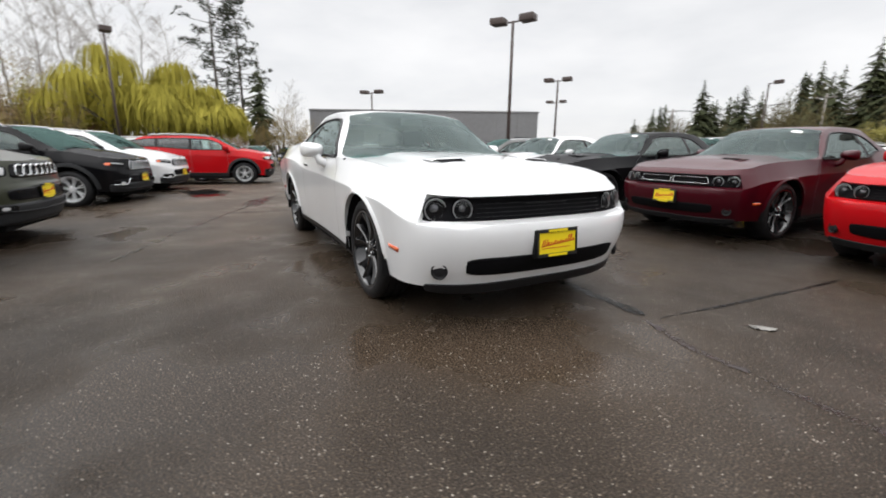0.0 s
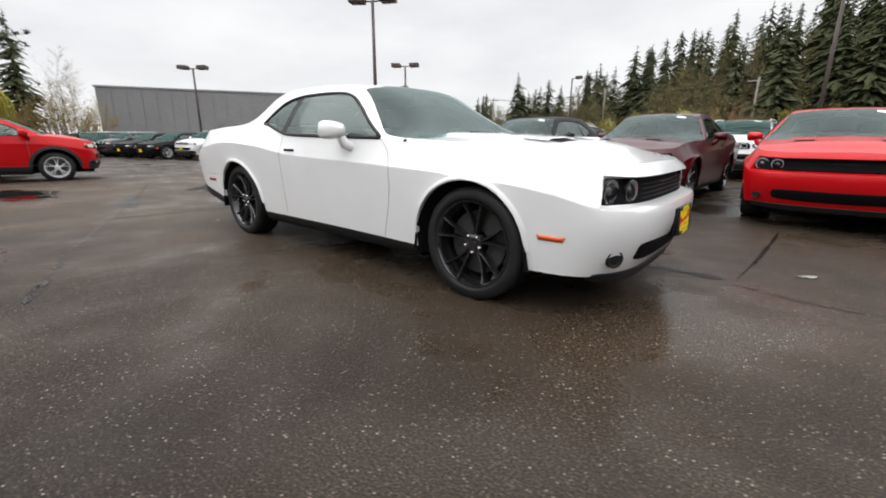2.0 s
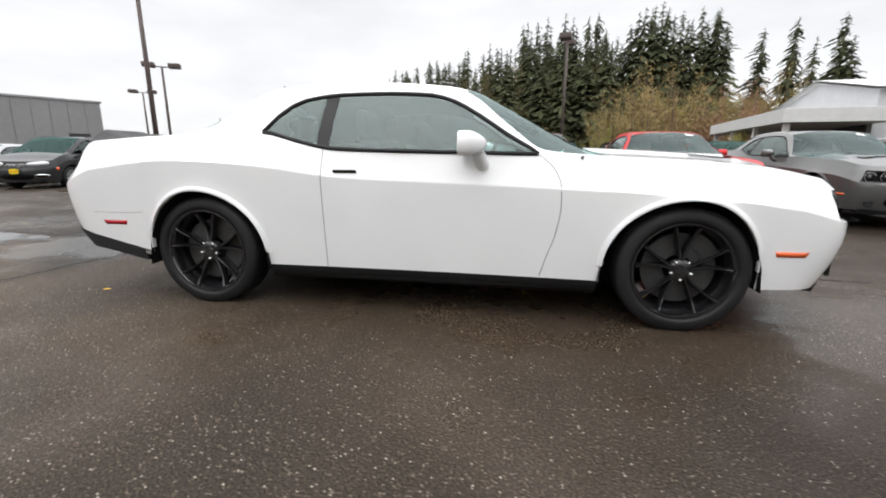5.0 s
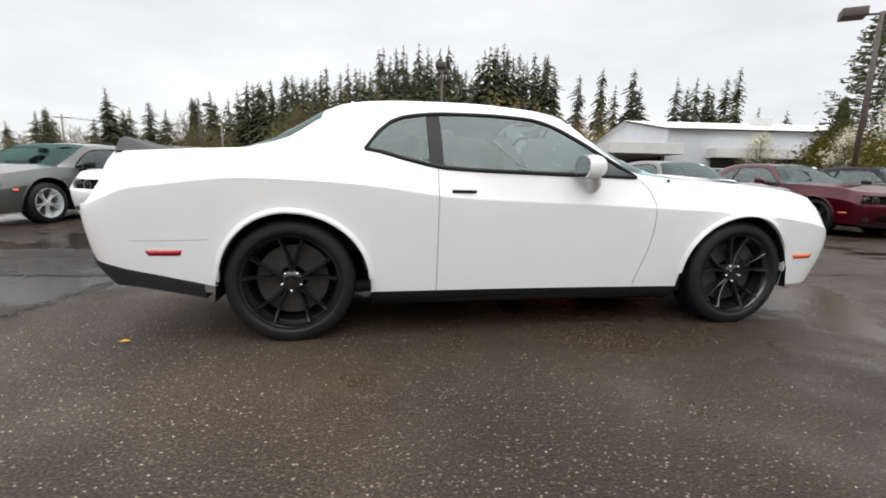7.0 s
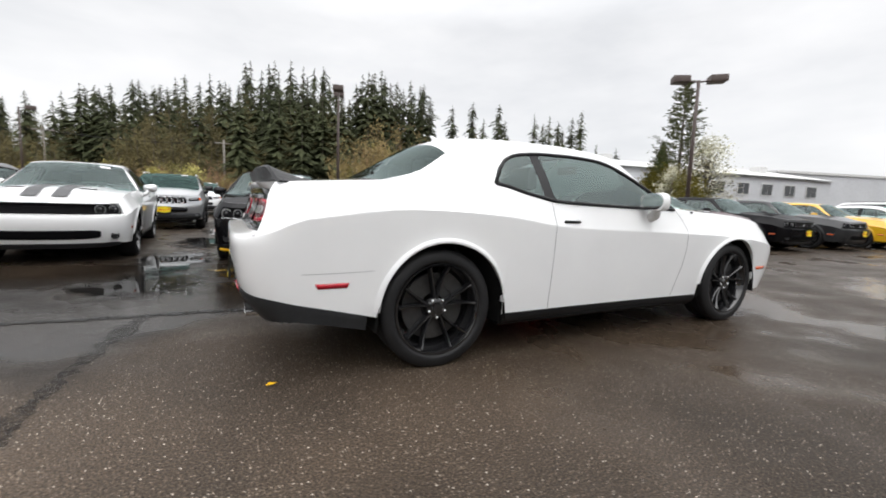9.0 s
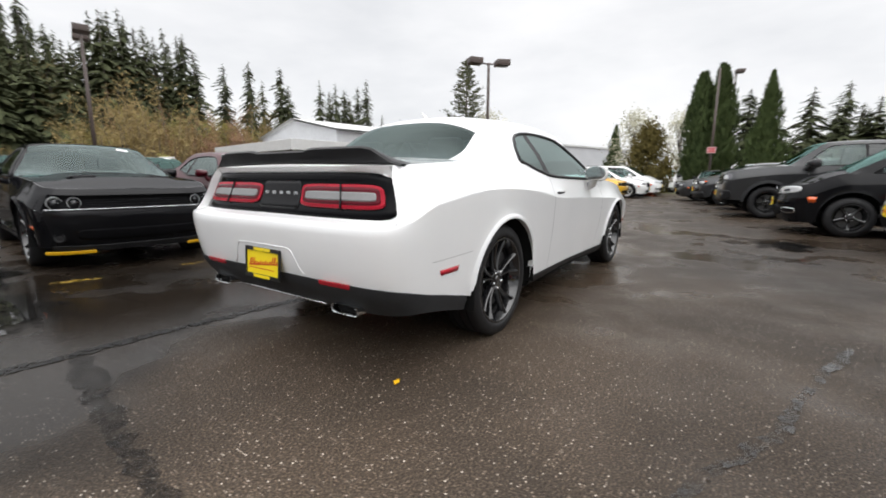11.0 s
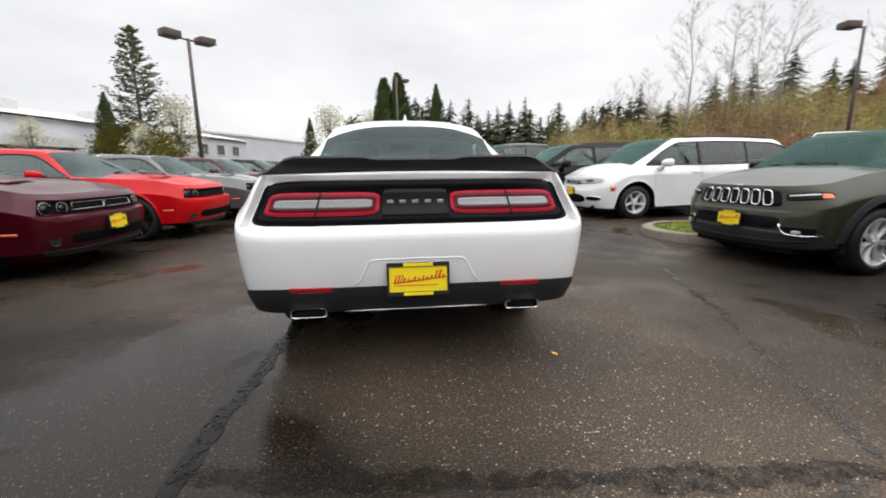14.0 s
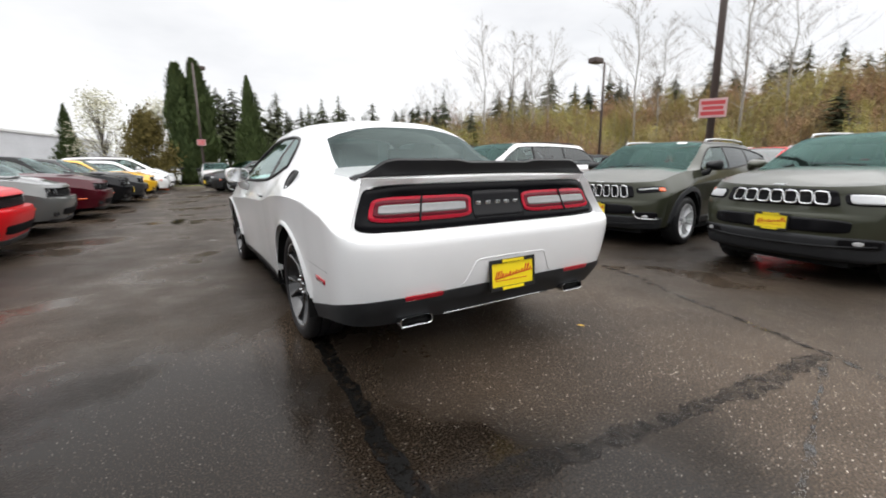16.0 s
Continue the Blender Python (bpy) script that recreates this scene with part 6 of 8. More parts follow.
def dense_cone(height, radius, rnd, mat, count=5200, leaf=0.13, power=0.8, name="cedar_tree"):
    """A dense clipped-looking evergreen: upright sprays over a conical body, with an uneven outline."""
    tree = empty(name)
    bm = bmesh.new()
    tube(bm, [(0, 0, 0), (0, 0, height * 0.9)], 0.12, 6, 0.02)
    part("trunk", bm, BARK, tree)
    bm = bmesh.new()
    lobes = [(rnd.uniform(0, 6.28), rnd.uniform(0, 1), rnd.uniform(0.75, 1.15)) for _ in range(26)]
    for i in range(count):
        f = rnd.random() ** 1.25
        a = rnd.uniform(0, 6.283)
        k = max(q * max(0.0, 1 - 1.2 * abs((a - b + 3.14) % 6.28 - 3.14)) * max(0, 1 - 4 * abs(f - c)) for b, c, q in lobes)
        r = radius * min(1.0, f * 9 + 0.55) * (1 - f) ** power * (0.42 + 0.85 * k) * rnd.uniform(0.80, 1.20) * math.sqrt(rnd.uniform(0.45, 1.0))
        p = Vector((r * math.cos(a), r * math.sin(a), height * f + 0.05))
        e = leaf * rnd.uniform(0.6, 1.5)
        u = Vector((math.cos(a) * 0.5 + rnd.uniform(-0.4, 0.4), math.sin(a) * 0.5 + rnd.uniform(-0.4, 0.4), 1.0)).normalized() * e
        w = Vector((-math.sin(a) + rnd.uniform(-0.5, 0.5), math.cos(a) + rnd.uniform(-0.5, 0.5), 0)).normalized() * e * 0.45
        bm.faces.new([bm.verts.new(p - u), bm.verts.new(p + w), bm.verts.new(p + u * 1.3), bm.verts.new(p - w)])
    part("crown", bm, mat, tree, smooth=False)
    return tree


def leafy(height, radius, rnd, mat, count=900, trunk=True, base=0.25, leaf=0.12, shape=0.75, bark=None, name="tree", clumps=16):
    """Limbs and a crown of small leaves in uneven clumps."""
    tree = empty(name)
    bm = bmesh.new()
    tips = []
    for i in range(clumps):
        a = rnd.uniform(0, 6.283)
        f = base + (1 - base) * rnd.random() ** 0.8
        r = radius * math.sin(math.pi * min(0.97, 0.12 + 0.88 * (f - base) / (1 - base)) ** shape) * rnd.uniform(0.35, 0.95)
        tips.append(Vector((r * math.cos(a), r * math.sin(a), height * f)))
    r0 = max(0.03, height * 0.012)
    tube(bm, [(0, 0, 0), (rnd.uniform(-0.1, 0.1), rnd.uniform(-0.1, 0.1), height * 0.45), (0, 0, height * 0.9)], r0, 6, 0.012)
    for t in tips:
        s = Vector((0, 0, max(0.05, t.z * 0.55)))
        tube(bm, [s, (s + t) / 2 + Vector((0, 0, 0.05 * height)), t], r0 * 0.45, 4, 0.006, caps=False)
    part("trunk", bm, bark or BARK, tree)
    bm = bmesh.new()
    for i in range(count):
        t = rnd.choice(tips)
        g = Vector((rnd.gauss(0, 1), rnd.gauss(0, 1), rnd.gauss(0, 0.9))) * radius * 0.20
        p = t + g
        p.z = max(0.05, p.z)
        e = leaf * rnd.uniform(0.5, 1.4)
        u = Vector((rnd.uniform(-1, 1), rnd.uniform(-1, 1), rnd.uniform(-0.7, 0.7))).normalized()
        w = u.orthogonal().normalized()
        bm.faces.new([bm.verts.new(p + u * e), bm.verts.new(p + w * e * 0.5), bm.verts.new(p - u * e), bm.verts.new(p - w * e * 0.5)])
    part("crown", bm, mat, tree, smooth=False)
    return tree


def blade(bm, p, q, w):
    """One thin twig from p to q."""
    d = (q - p).normalized()
    o = d.orthogonal().normalized()
    o = (Matrix.Rotation((p.x * 7.1 + q.y * 3.3) % 6.28, 3, d) @ o) * w
    bm.faces.new([bm.verts.new(p - o), bm.verts.new(p + o), bm.verts.new(q)])


def thicket(height, radius, rnd, mat):
    """A leafless thicket: fanned stems, fine twigs and buds."""
    bush = empty("brown_shrub")
    bm, bt = bmesh.new(), bmesh.new()
    for i in range(34):
        a, r = rnd.uniform(0, 6.283), radius * math.sqrt(rnd.random())
        h = height * (1.02 - 0.55 * (r / radius) ** 2) * rnd.uniform(0.6, 1.0)
        o = Vector((0.6 * r * math.cos(a), 0.6 * r * math.sin(a), 0))
        e = Vector((r * math.cos(a), r * math.sin(a), h))
        tube(bm, [o, (o + e) / 2 + Vector((rnd.uniform(-0.3, 0.3), rnd.uniform(-0.3, 0.3), 0)), e], 0.05, 3, 0.012, caps=False)
        for k in range(13):
            t = rnd.uniform(0.3, 1.0)
            p = o + (e - o) * t
            q = p + Vector((rnd.gauss(0, 0.5), rnd.gauss(0, 0.5), rnd.uniform(0.5, 1.4))) * rnd.uniform(0.5, 1.3)
            blade(bt, p, q, 0.022)
            for j in range(2):
                p2 = p + (q - p) * rnd.uniform(0.3, 0.9)
                blade(bt, p2, p2 + Vector((rnd.gauss(0, 0.4), rnd.gauss(0, 0.4), rnd.uniform(0.1, 0.6))), 0.018)
            for j in range(5):
                c = p + (q - p) * rnd.random() + Vector((rnd.gauss(0, 0.22), rnd.gauss(0, 0.22), rnd.gauss(0, 0.22)))
                u = Vector((rnd.uniform(-1, 1), rnd.uniform(-1, 1), rnd.uniform(-1, 1))).normalized() * rnd.uniform(0.05, 0.11)
                w = u.orthogonal() * 0.8
                bt.faces.new([bt.verts.new(c - u - w * 0.5), bt.verts.new(c + u), bt.verts.new(c + w)])
    part("trunk", bm, PALEBARK if mat is GREENBRUSH else BARK, bush)
    part("crown", bt, mat, bush, smooth=False)
    return bush


def pine(height, radius, rnd, mat):
    """A tall ragged pine: bare lower trunk, uneven limbs, tufts of needles with sky between."""
    tree = empty("pine_tree")
    bm, bn = bmesh.new(), bmesh.new()
    tube(bm, [(0, 0, 0), (0.15, 0.1, height * 0.5), (0, 0, height)], height * 0.011, 7, 0.03)
    for i in range(74):
        f = 0.26 + 0.74 * (i / 74) ** 0.9
        a = rnd.uniform(0, 6.283)
        ln = radius * (1.0 - 0.72 * f ** 2.2) * rnd.uniform(0.35, 1.1)
        o = Vector((0, 0, height * f))
        e = o + Vector((math.cos(a), math.sin(a), rnd.uniform(-0.15, 0.25))) * ln
        tube(bm, [o, (o + e) / 2 + Vector((0, 0, -0.05 * ln)), e], 0.05, 3, 0.015, caps=False)
        for k in range(int(5 + 5 * rnd.random())):
            c = o + (e - o) * rnd.uniform(0.35, 1.05) + Vector((rnd.gauss(0, 0.28), rnd.gauss(0, 0.28), rnd.gauss(0.1, 0.22)))
            for j in range(8):
                u = Vector((rnd.gauss(0, 1), rnd.gauss(0, 1), rnd.gauss(0.25, 0.6))).normalized() * rnd.uniform(0.3, 0.62)
                blade(bn, c, c + u, 0.07)
    part("trunk", bm, BARK, tree)
    part("crown", bn, mat, tree, smooth=False)
    return tree


def weeping(height, radius, rnd, mat):
    """A willow: several rounded heads from which yellow strands hang."""
    tree = empty("willow_tree")
    bm, bc = bmesh.new(), bmesh.new()
    tube(bm, [(0, 0, 0), (0.15, 0, height * 0.25), (0, 0.1, height * 0.6)], 0.28, 8, 0.10)
    for i in range(15):
        a, r = rnd.uniform(0, 6.283), radius * math.sqrt(rnd.random()) * 0.9
        z = height * (1.0 - 0.5 * (r / radius) ** 1.5) * rnd.uniform(0.72, 1.0)
        c = Vector((r * math.cos(a), r * math.sin(a), z))
        tube(bm, [(0, 0, height * 0.3), (c + Vector((0, 0, height * 0.45))) / 2, c], 0.08, 4, 0.02, caps=False)
        size = radius * rnd.uniform(0.22, 0.42)
        for k in range(170):
            b, q = rnd.uniform(0, 6.283), math.sqrt(rnd.random())
            p = c + Vector((size * q * math.cos(b), size * q * math.sin(b), size * 0.75 * math.sqrt(1 - 0.9 * q * q) * rnd.uniform(0.5, 1.0)))
            ln = (0.15 + 0.55 * q) * z * rnd.uniform(0.5, 1.1)
            out = Vector((math.cos(b), math.sin(b), 0)) * size * 0.3 * q
            mid = p + out - Vector((0, 0, ln * 0.35))
            end = mid + out * 0.3 + Vector((rnd.gauss(0, 0.12), rnd.gauss(0, 0.12), -ln * 0.65))
            end.z = max(0.15, end.z)
            w = Vector((-math.sin(b) + rnd.uniform(-0.6, 0.6), math.cos(b) + rnd.uniform(-0.6, 0.6), 0)).normalized() * rnd.uniform(0.02, 0.055)
            v = [bc.verts.new(x) for x in (p - w * 0.5, p + w * 0.5, mid + w, mid - w, end)]
            bc.faces.new((v[0], v[1], v[2], v[3]))
            bc.faces.new((v[3], v[2], v[4]))
    part("trunk", bm, BARK, tree)
    part("crown", bc, mat, tree, smooth=False)
    return tree


def bare_tree(height, rnd, bark, name="bare_tree"):
    """A leafless tree: one straight leader, rising limbs and a haze of fine twigs."""
    tree = empty(name)
    bt, bl, bw = bmesh.new(), bmesh.new(), bmesh.new()
    lead = [Vector((rnd.uniform(-0.12, 0.12) * k, rnd.uniform(-0.12, 0.12) * k, height * k / 5)) for k in range(6)]
    tube(bt, lead, 0.03 + height * 0.0045, 7, 0.012)
    for i in range(40):
        f = 0.22 + 0.76 * i / 40
        k = min(4, int(f * 5))
        o = lead[k] + (lead[k + 1] - lead[k]) * (f * 5 - k)
        a = rnd.uniform(0, 6.283)
        ln = height * (0.36 * (1.05 - f) ** 0.75 + 0.03) * rnd.uniform(0.6, 1.2)
        d = Vector((math.cos(a), math.sin(a), rnd.uniform(0.5, 1.3))).normalized()
        e = o + d * ln
        m = o + d * ln * 0.5 - Vector((0, 0, 0.05 * ln))
        tube(bl, [o, m, e], 0.020 * (1.3 - f), 3, 0.006, caps=False)
        for j in range(9):
            t = rnd.uniform(0.2, 1.0)
            p = o + (e - o) * t
            q = p + (d + Vector((rnd.gauss(0, 0.7), rnd.gauss(0, 0.7), rnd.uniform(0, 0.5)))).normalized() * ln * rnd.uniform(0.2, 0.5)
            blade(bw, p, q, 0.012)
            for g in range(4):
                p2 = p + (q - p) * rnd.uniform(0.25, 1.0)
                blade(bw, p2, p2 + ((q - p).normalized() + Vector((rnd.gauss(0, 0.6), rnd.gauss(0, 0.6), rnd.uniform(0, 0.4)))).normalized() * ln * rnd.uniform(0.1, 0.25), 0.008)
    part("trunk", bt, bark, tree)
    part("limb", bl, bark, tree)
    part("crown", bw, bark, tree, smooth=False)
    return tree


def scatter(makers, spots, label, category, group, rnd):
    """Copies of a few model trees at (x, y, z, scale)."""
    for i, (x, y, z, k) in enumerate(spots):
        src = makers[i % len(makers)]
        m = Matrix.Translation((x, y, z)) @ Matrix.Rotation(rnd.uniform(0, 6.28), 4, "Z") @ Matrix.Diagonal((k * rnd.uniform(0.9, 1.1), k * rnd.uniform(0.9, 1.1), k, 1))
        c = copy_thing(src, Matrix())
        c.matrix_basis = m
        tagged(c, label, category, group)


def polar(deg, dist, x0=0.0, y0=-2.0):
    return x0 + dist * math.cos(radians(deg)), y0 + dist * math.sin(radians(deg))

# ---- the cars ----
def car_pose(x, y, heading, z=None):
    """heading: degrees from x, the way the car faces."""
    return pose(x, y, ground_z(x, y) if z is None else z, 0, 0, heading)


hero = make_coupe(WHITE)
tagged(hero, "white two-door coupe with black wheels on wet asphalt", "car")

# the row of coupes facing the lane
FINE[0] = False
coupe_a = make_coupe(MAROON, None, True, False, True)
tagged(coupe_a, "maroon two-door coupe with chrome grille surrounds", "car", "row of parked coupes")
coupe_b = make_coupe(RED, None, False, False)
tagged(coupe_b, "bright red two-door coupe with a black grille", "car", "row of parked coupes")
coupe_a.matrix_basis = car_pose(0.90, 5.85, -92)
coupe_b.matrix_basis = car_pose(3.34, 5.63, -90)


def coupe_copy(src, old, x, y, heading, mat, label):
    c = copy_thing(src, car_pose(x, y, heading))
    repaint(c, old, mat)
    return tagged(c, label, "car", "row of parked coupes")


black_coupe = coupe_copy(coupe_b, RED, -1.66, 5.76, -95, BLACK, "black two-door coupe with yellow lip guards")
striped = coupe_copy(coupe_b, RED, -4.77, 6.34, -87, WHITE, "white two-door coupe with black hood stripes")
coupe_copy(coupe_b, RED, 6.05, 5.55, -90, GREY, "flat grey two-door coupe with a black grille")
coupe_copy(coupe_b, RED, 8.75, 5.25, -90, MAROON, "dark red two-door coupe")
coupe_copy(coupe_a, MAROON, 11.4, 5.0, -90, BLACK, "black two-door coupe with a yellow plate")
coupe_copy(coupe_a, MAROON, 14.1, 4.75, -90, DARK_GREY, "dark grey two-door coupe with a yellow plate")
coupe_copy(coupe_b, RED, 16.8, 4.5, -90, YELLOW, "yellow two-door coupe beside a silver car")

# yellow guards under the black coupe's nose, stripes on the white one
for side in (-1, 1):
    lo, hi = sorted((side * 0.52, side * 0.96))
    part("lip_guard", COUPE.end_patch("f", lo, hi, 0.188, 0.222, 0.03, 0.03, 12, 16), LIPYELLOW, black_coupe, "yellow lip guard")
bm = bmesh.new()
tube(bm, [COUPE.end_at("f", -0.95 + 1.9 * k / 24, 0.655, 0.004) for k in range(25)], 0.006, 5)
part("bumper_trim", bm, BADGE, black_coupe)
for side in (-1, 1):
    rows = []
    for k in range(20):
        x = 0.95 + 1.33 * k / 19
        row = []
        for q in (0.07, 0.15, 0.23):
            f = q / 0.8
            z = COUPE.zt(x) + COUPE.crown * (1 - f * f) * step(COUPE.xf(0.8) + 0.05, COUPE.xf(0.8) - 0.6, x) + COUPE.bulge * step(COUPE.xf(0.8) - 0.05, COUPE.xf(0.8) - 0.5, x)
            row.append(Vector((x, side * q, z + 0.004)))
        rows.append(row)
    bm = bmesh.new()
    grid_mesh(bm, rows)
    bmesh.ops.recalc_face_normals(bm, faces=bm.faces)
    part("hood_stripe", bm, STRIPE, striped, "matte black stripe")

# wagons, vans and the truck across the lane
suv_long = make_suv(OLIVE, "long", ALLOY, None)
suv_long.matrix_basis = car_pose(0.09, -6.03, 96)
tagged(suv_long, "olive grey wagon with a seven-slot chrome grille", "car", "row of parked wagons")
suv_short = make_suv(OLIVE, "short", ALLOY, None)
suv_short.matrix_basis = car_pose(-2.72, -5.76, 82)
tagged(suv_short, "olive compact wagon with black cladding and yellow plate", "car", "row of parked wagons")


def suv_copy(src, x, y, heading, mat, label, group="row of parked wagons", swaps=()):
    c = copy_thing(src, car_pose(x, y, heading))
    repaint(c, OLIVE, mat, swaps)
    return tagged(c, label, "car", group)


suv_copy(suv_long, -7.41, -5.30, 74, BLACK, "black wagon with bright alloy wheels")
suv_copy(suv_long, -9.72, -4.67, 74, WHITE, "white wagon with black cladding")
red_suv = make_suv(RED, "short", ALLOY, None, True)
red_suv.matrix_basis = car_pose(-11.98, -2.06, 80)
tagged(red_suv, "red compact wagon with a black roof", "car", "row of parked wagons")
suv_copy(suv_long, -14.6, -3.3, 76, SILVER, "silver wagon half hidden by a red one")
van = make_van(WHITE, ALLOY, None)
van.matrix_basis = car_pose(4.66, -6.35, 93)
tagged(van, "white family van with dark rear windows and alloy wheels", "van", "parked vans")
van_b = copy_thing(van, car_pose(7.01, -5.20, 93))
repaint(van_b, WHITE, BLACK, ((ALLOY, RIMBLACK),))
tagged(van_b, "black family van with black wheels", "van", "parked vans")
truck = make_pickup(DARK_GREY)
truck.matrix_basis = car_pose(10.75, -4.40, 96)
tagged(truck, "dark grey crew-cab pickup truck with a black bumper", "pickup truck")

# saloons and others farther along
sedan = make_sedan(GREY, ALLOY, None)
sedan.matrix_basis = car_pose(-7.05, 6.9, -103)
tagged(sedan, "grey four-door saloon with split-spoke alloy wheels", "car", "far parked cars")


def far_car(src, old, x, y, heading, mat, label):
    c = copy_thing(src, car_pose(x, y, heading))
    repaint(c, old, mat)
    thin(c)
    return tagged(c, label, "car", "far parked cars")


def thin(car):
    """Drops what cannot be made out from afar."""
    for o in list(car.children_recursive):
        if o.name.split(".")[0] in ("lug_nut", "brake_disc", "wiper", "seat", "headrest", "steering_wheel", "rear_view_mirror", "door_gap", "hood_gap", "grille_slats", "wheel_well", "cabin_floor", "badge", "mirror_glass", "projector", "lens", "exhaust_inside", "lamp_gap", "handle_recess", "fog_lens", "fog_light_pocket"):
            bpy.data.objects.remove(o, do_unlink=True)


COARSE[0] = True
plain_cars = [make_sedan(GREY, ALLOY, None), make_suv(OLIVE, "short", ALLOY, None), make_van(WHITE, ALLOY, None), make_coupe(RED, None, False, False), make_suv(OLIVE, "long", ALLOY, None)]
COARSE[0] = False
kinds = list(zip(plain_cars, (GREY, OLIVE, WHITE, RED, OLIVE), ("saloon", "wagon", "van", "coupe", "wagon")))
tints = ((SILVER, "silver"), (WHITE, "white"), (BLACK, "black"), (GREY, "grey"), (WHITE, "white"), (DARK_GREY, "dark grey"), (WHITE, "white"), (SILVER, "silver"), (DARK_GREY, "dark grey"), (BLACK, "black"))
rnd = random.Random(11)


def row_of(x0, y0, dx, dy, n, heading, seed, order):
    for i in range(n):
        src, old, word = kinds[order[i % len(order)]]
        mat, tint = tints[(i * 3 + seed) % len(tints)]
        far_car(src, old, x0 + dx * i + rnd.uniform(-0.1, 0.1), y0 + dy * i + rnd.uniform(-0.25, 0.25), heading + rnd.uniform(-2, 2), mat, f"{tint} {word} parked in a far row")


far_car(plain_cars[2], WHITE, -15.1, 10.1, -78, DARK_GREY, "dark grey van beside a kerbed island")
row_of(-17.7, 9.4, -2.6, -0.7, 7, -76, 0, (0, 4, 1, 0, 0, 1, 4, 0))
row_of(-9.5, 12.6, 2.75, -0.12, 10, -91, 4, (1, 0, 4, 0, 1, 3, 0, 4, 1))
row_of(-30, 22.0, 3.3, -0.05, 13, -90, 2, (0, 1, 4, 0, 2, 1))
row_of(20.2, 4.2, 2.7, -0.2, 5, -90, 1, (0, 2, 0, 1, 4))
row_of(26.5, -6.5, 0.3, 2.75, 8, 178, 5, (0, 1, 0, 4, 0))
row_of(13.6, -3.5, 2.75, 0.6, 3, 105, 2, (4, 1, 0))
row_of(-33, 1.5, 0.6, 2.8, 5, 5, 6, (4, 0, 1, 0))
row_of(-2.3, -12.3, 2.9, 0.2, 1, -95, 3, (4,))
far_car(plain_cars[4], OLIVE, 0.6, -12.1, -95, RED, "red wagon parked behind olive ones")
row_of(3.5, -11.9, 2.9, 0.2, 3, -95, 9, (1, 0, 2))


def discard(*things):
    for t in things:
        for o in (*t.children_recursive, t):
            bpy.data.objects.remove(o, do_unlink=True)


discard(*plain_cars)

# ---- lamp posts ----
POST = material("brown_painted_steel", (0.085, 0.062, 0.055), rough=0.5, grain=0.15, scale=14)
POSTBASE = material("post_concrete", (0.34, 0.33, 0.31), rough=0.85, grain=0.2, scale=10)


def street_lamp(x, y, h, heads, turn, label):
    lamp = empty("street_lamp", pose(x, y, ground_z(x, y), 0, 0, turn))
    bm = bmesh.new()
    lathe(bm, [(0.0, 0.75), (0.26, 0.75), (0.28, 0.70), (0.28, 0.0)], None, 20)
    part("concrete_base", bm, POSTBASE, lamp, angle=40)
    bm = bmesh.new()
    tube(bm, [(0, 0, 0.75), (0, 0, h * 0.6), (0, 0, h)], 0.085, 10, 0.06)
    part("pole", bm, POST, lamp)
    for k in range(heads):
        sgn = 1 if k == 0 else -1
        bm = bmesh.new()
        tube(bm, [(0, 0, h - 0.06), (sgn * 0.42, 0, h - 0.02)], 0.035, 6)
        arm = part("arm", bm, POST, lamp)
        bm = bmesh.new()
        vs = box(bm, min(sgn * 0.36, sgn * 0.98), max(sgn * 0.36, sgn * 0.98), -0.28, 0.28, h - 0.10, h + 0.16, bevel=0.03)
        for v in bm.verts:
            v.co.z += (abs(v.co.x) - 0.5) * 0.03
        head = part("lamp_head", bm, POST, arm, angle=40)
    return tagged(lamp, label, "street lamp", "lot lamps")


street_lamp(-11.69, 10.10, 6.55, 2, 30, "tall brown double-headed street lamp")
street_lamp(14.35, 7.95, 6.2, 2, -40, "tall brown double-headed street lamp")
street_lamp(3.2, 21.5, 6.9, 2, 75, "tall brown double-headed street lamp")
street_lamp(-30.8, 10.3, 5.9, 2, 40, "far double-headed street lamp")
street_lamp(-20.3, 20.7, 6.25, 2, 30, "far double-headed street lamp")
street_lamp(-30, 29.5, 6.2, 2, 30, "far double-headed street lamp")
street_lamp(-27.35, -6.44, 7.6, 1, 15, "single-headed street lamp by the willows")
street_lamp(12.4, -19.8, 6.75, 1, 85, "single-headed street lamp near a brushy bank")
street_lamp(38, -1.1, 9.1, 1, 200, "far single-headed street lamp")
street_lamp(-16, 40, 7.0, 1, 10, "far single-headed street lamp")
street_lamp(52, -22, 7.0, 1, 190, "far single-headed street lamp")

# pole with a red and white notice
SIGN = material("sign_white", (0.62, 0.40, 0.40), rough=0.5, grain=0.05, scale=6)
SIGNBAR = material("sign_red", (0.55, 0.06, 0.07), rough=0.5)


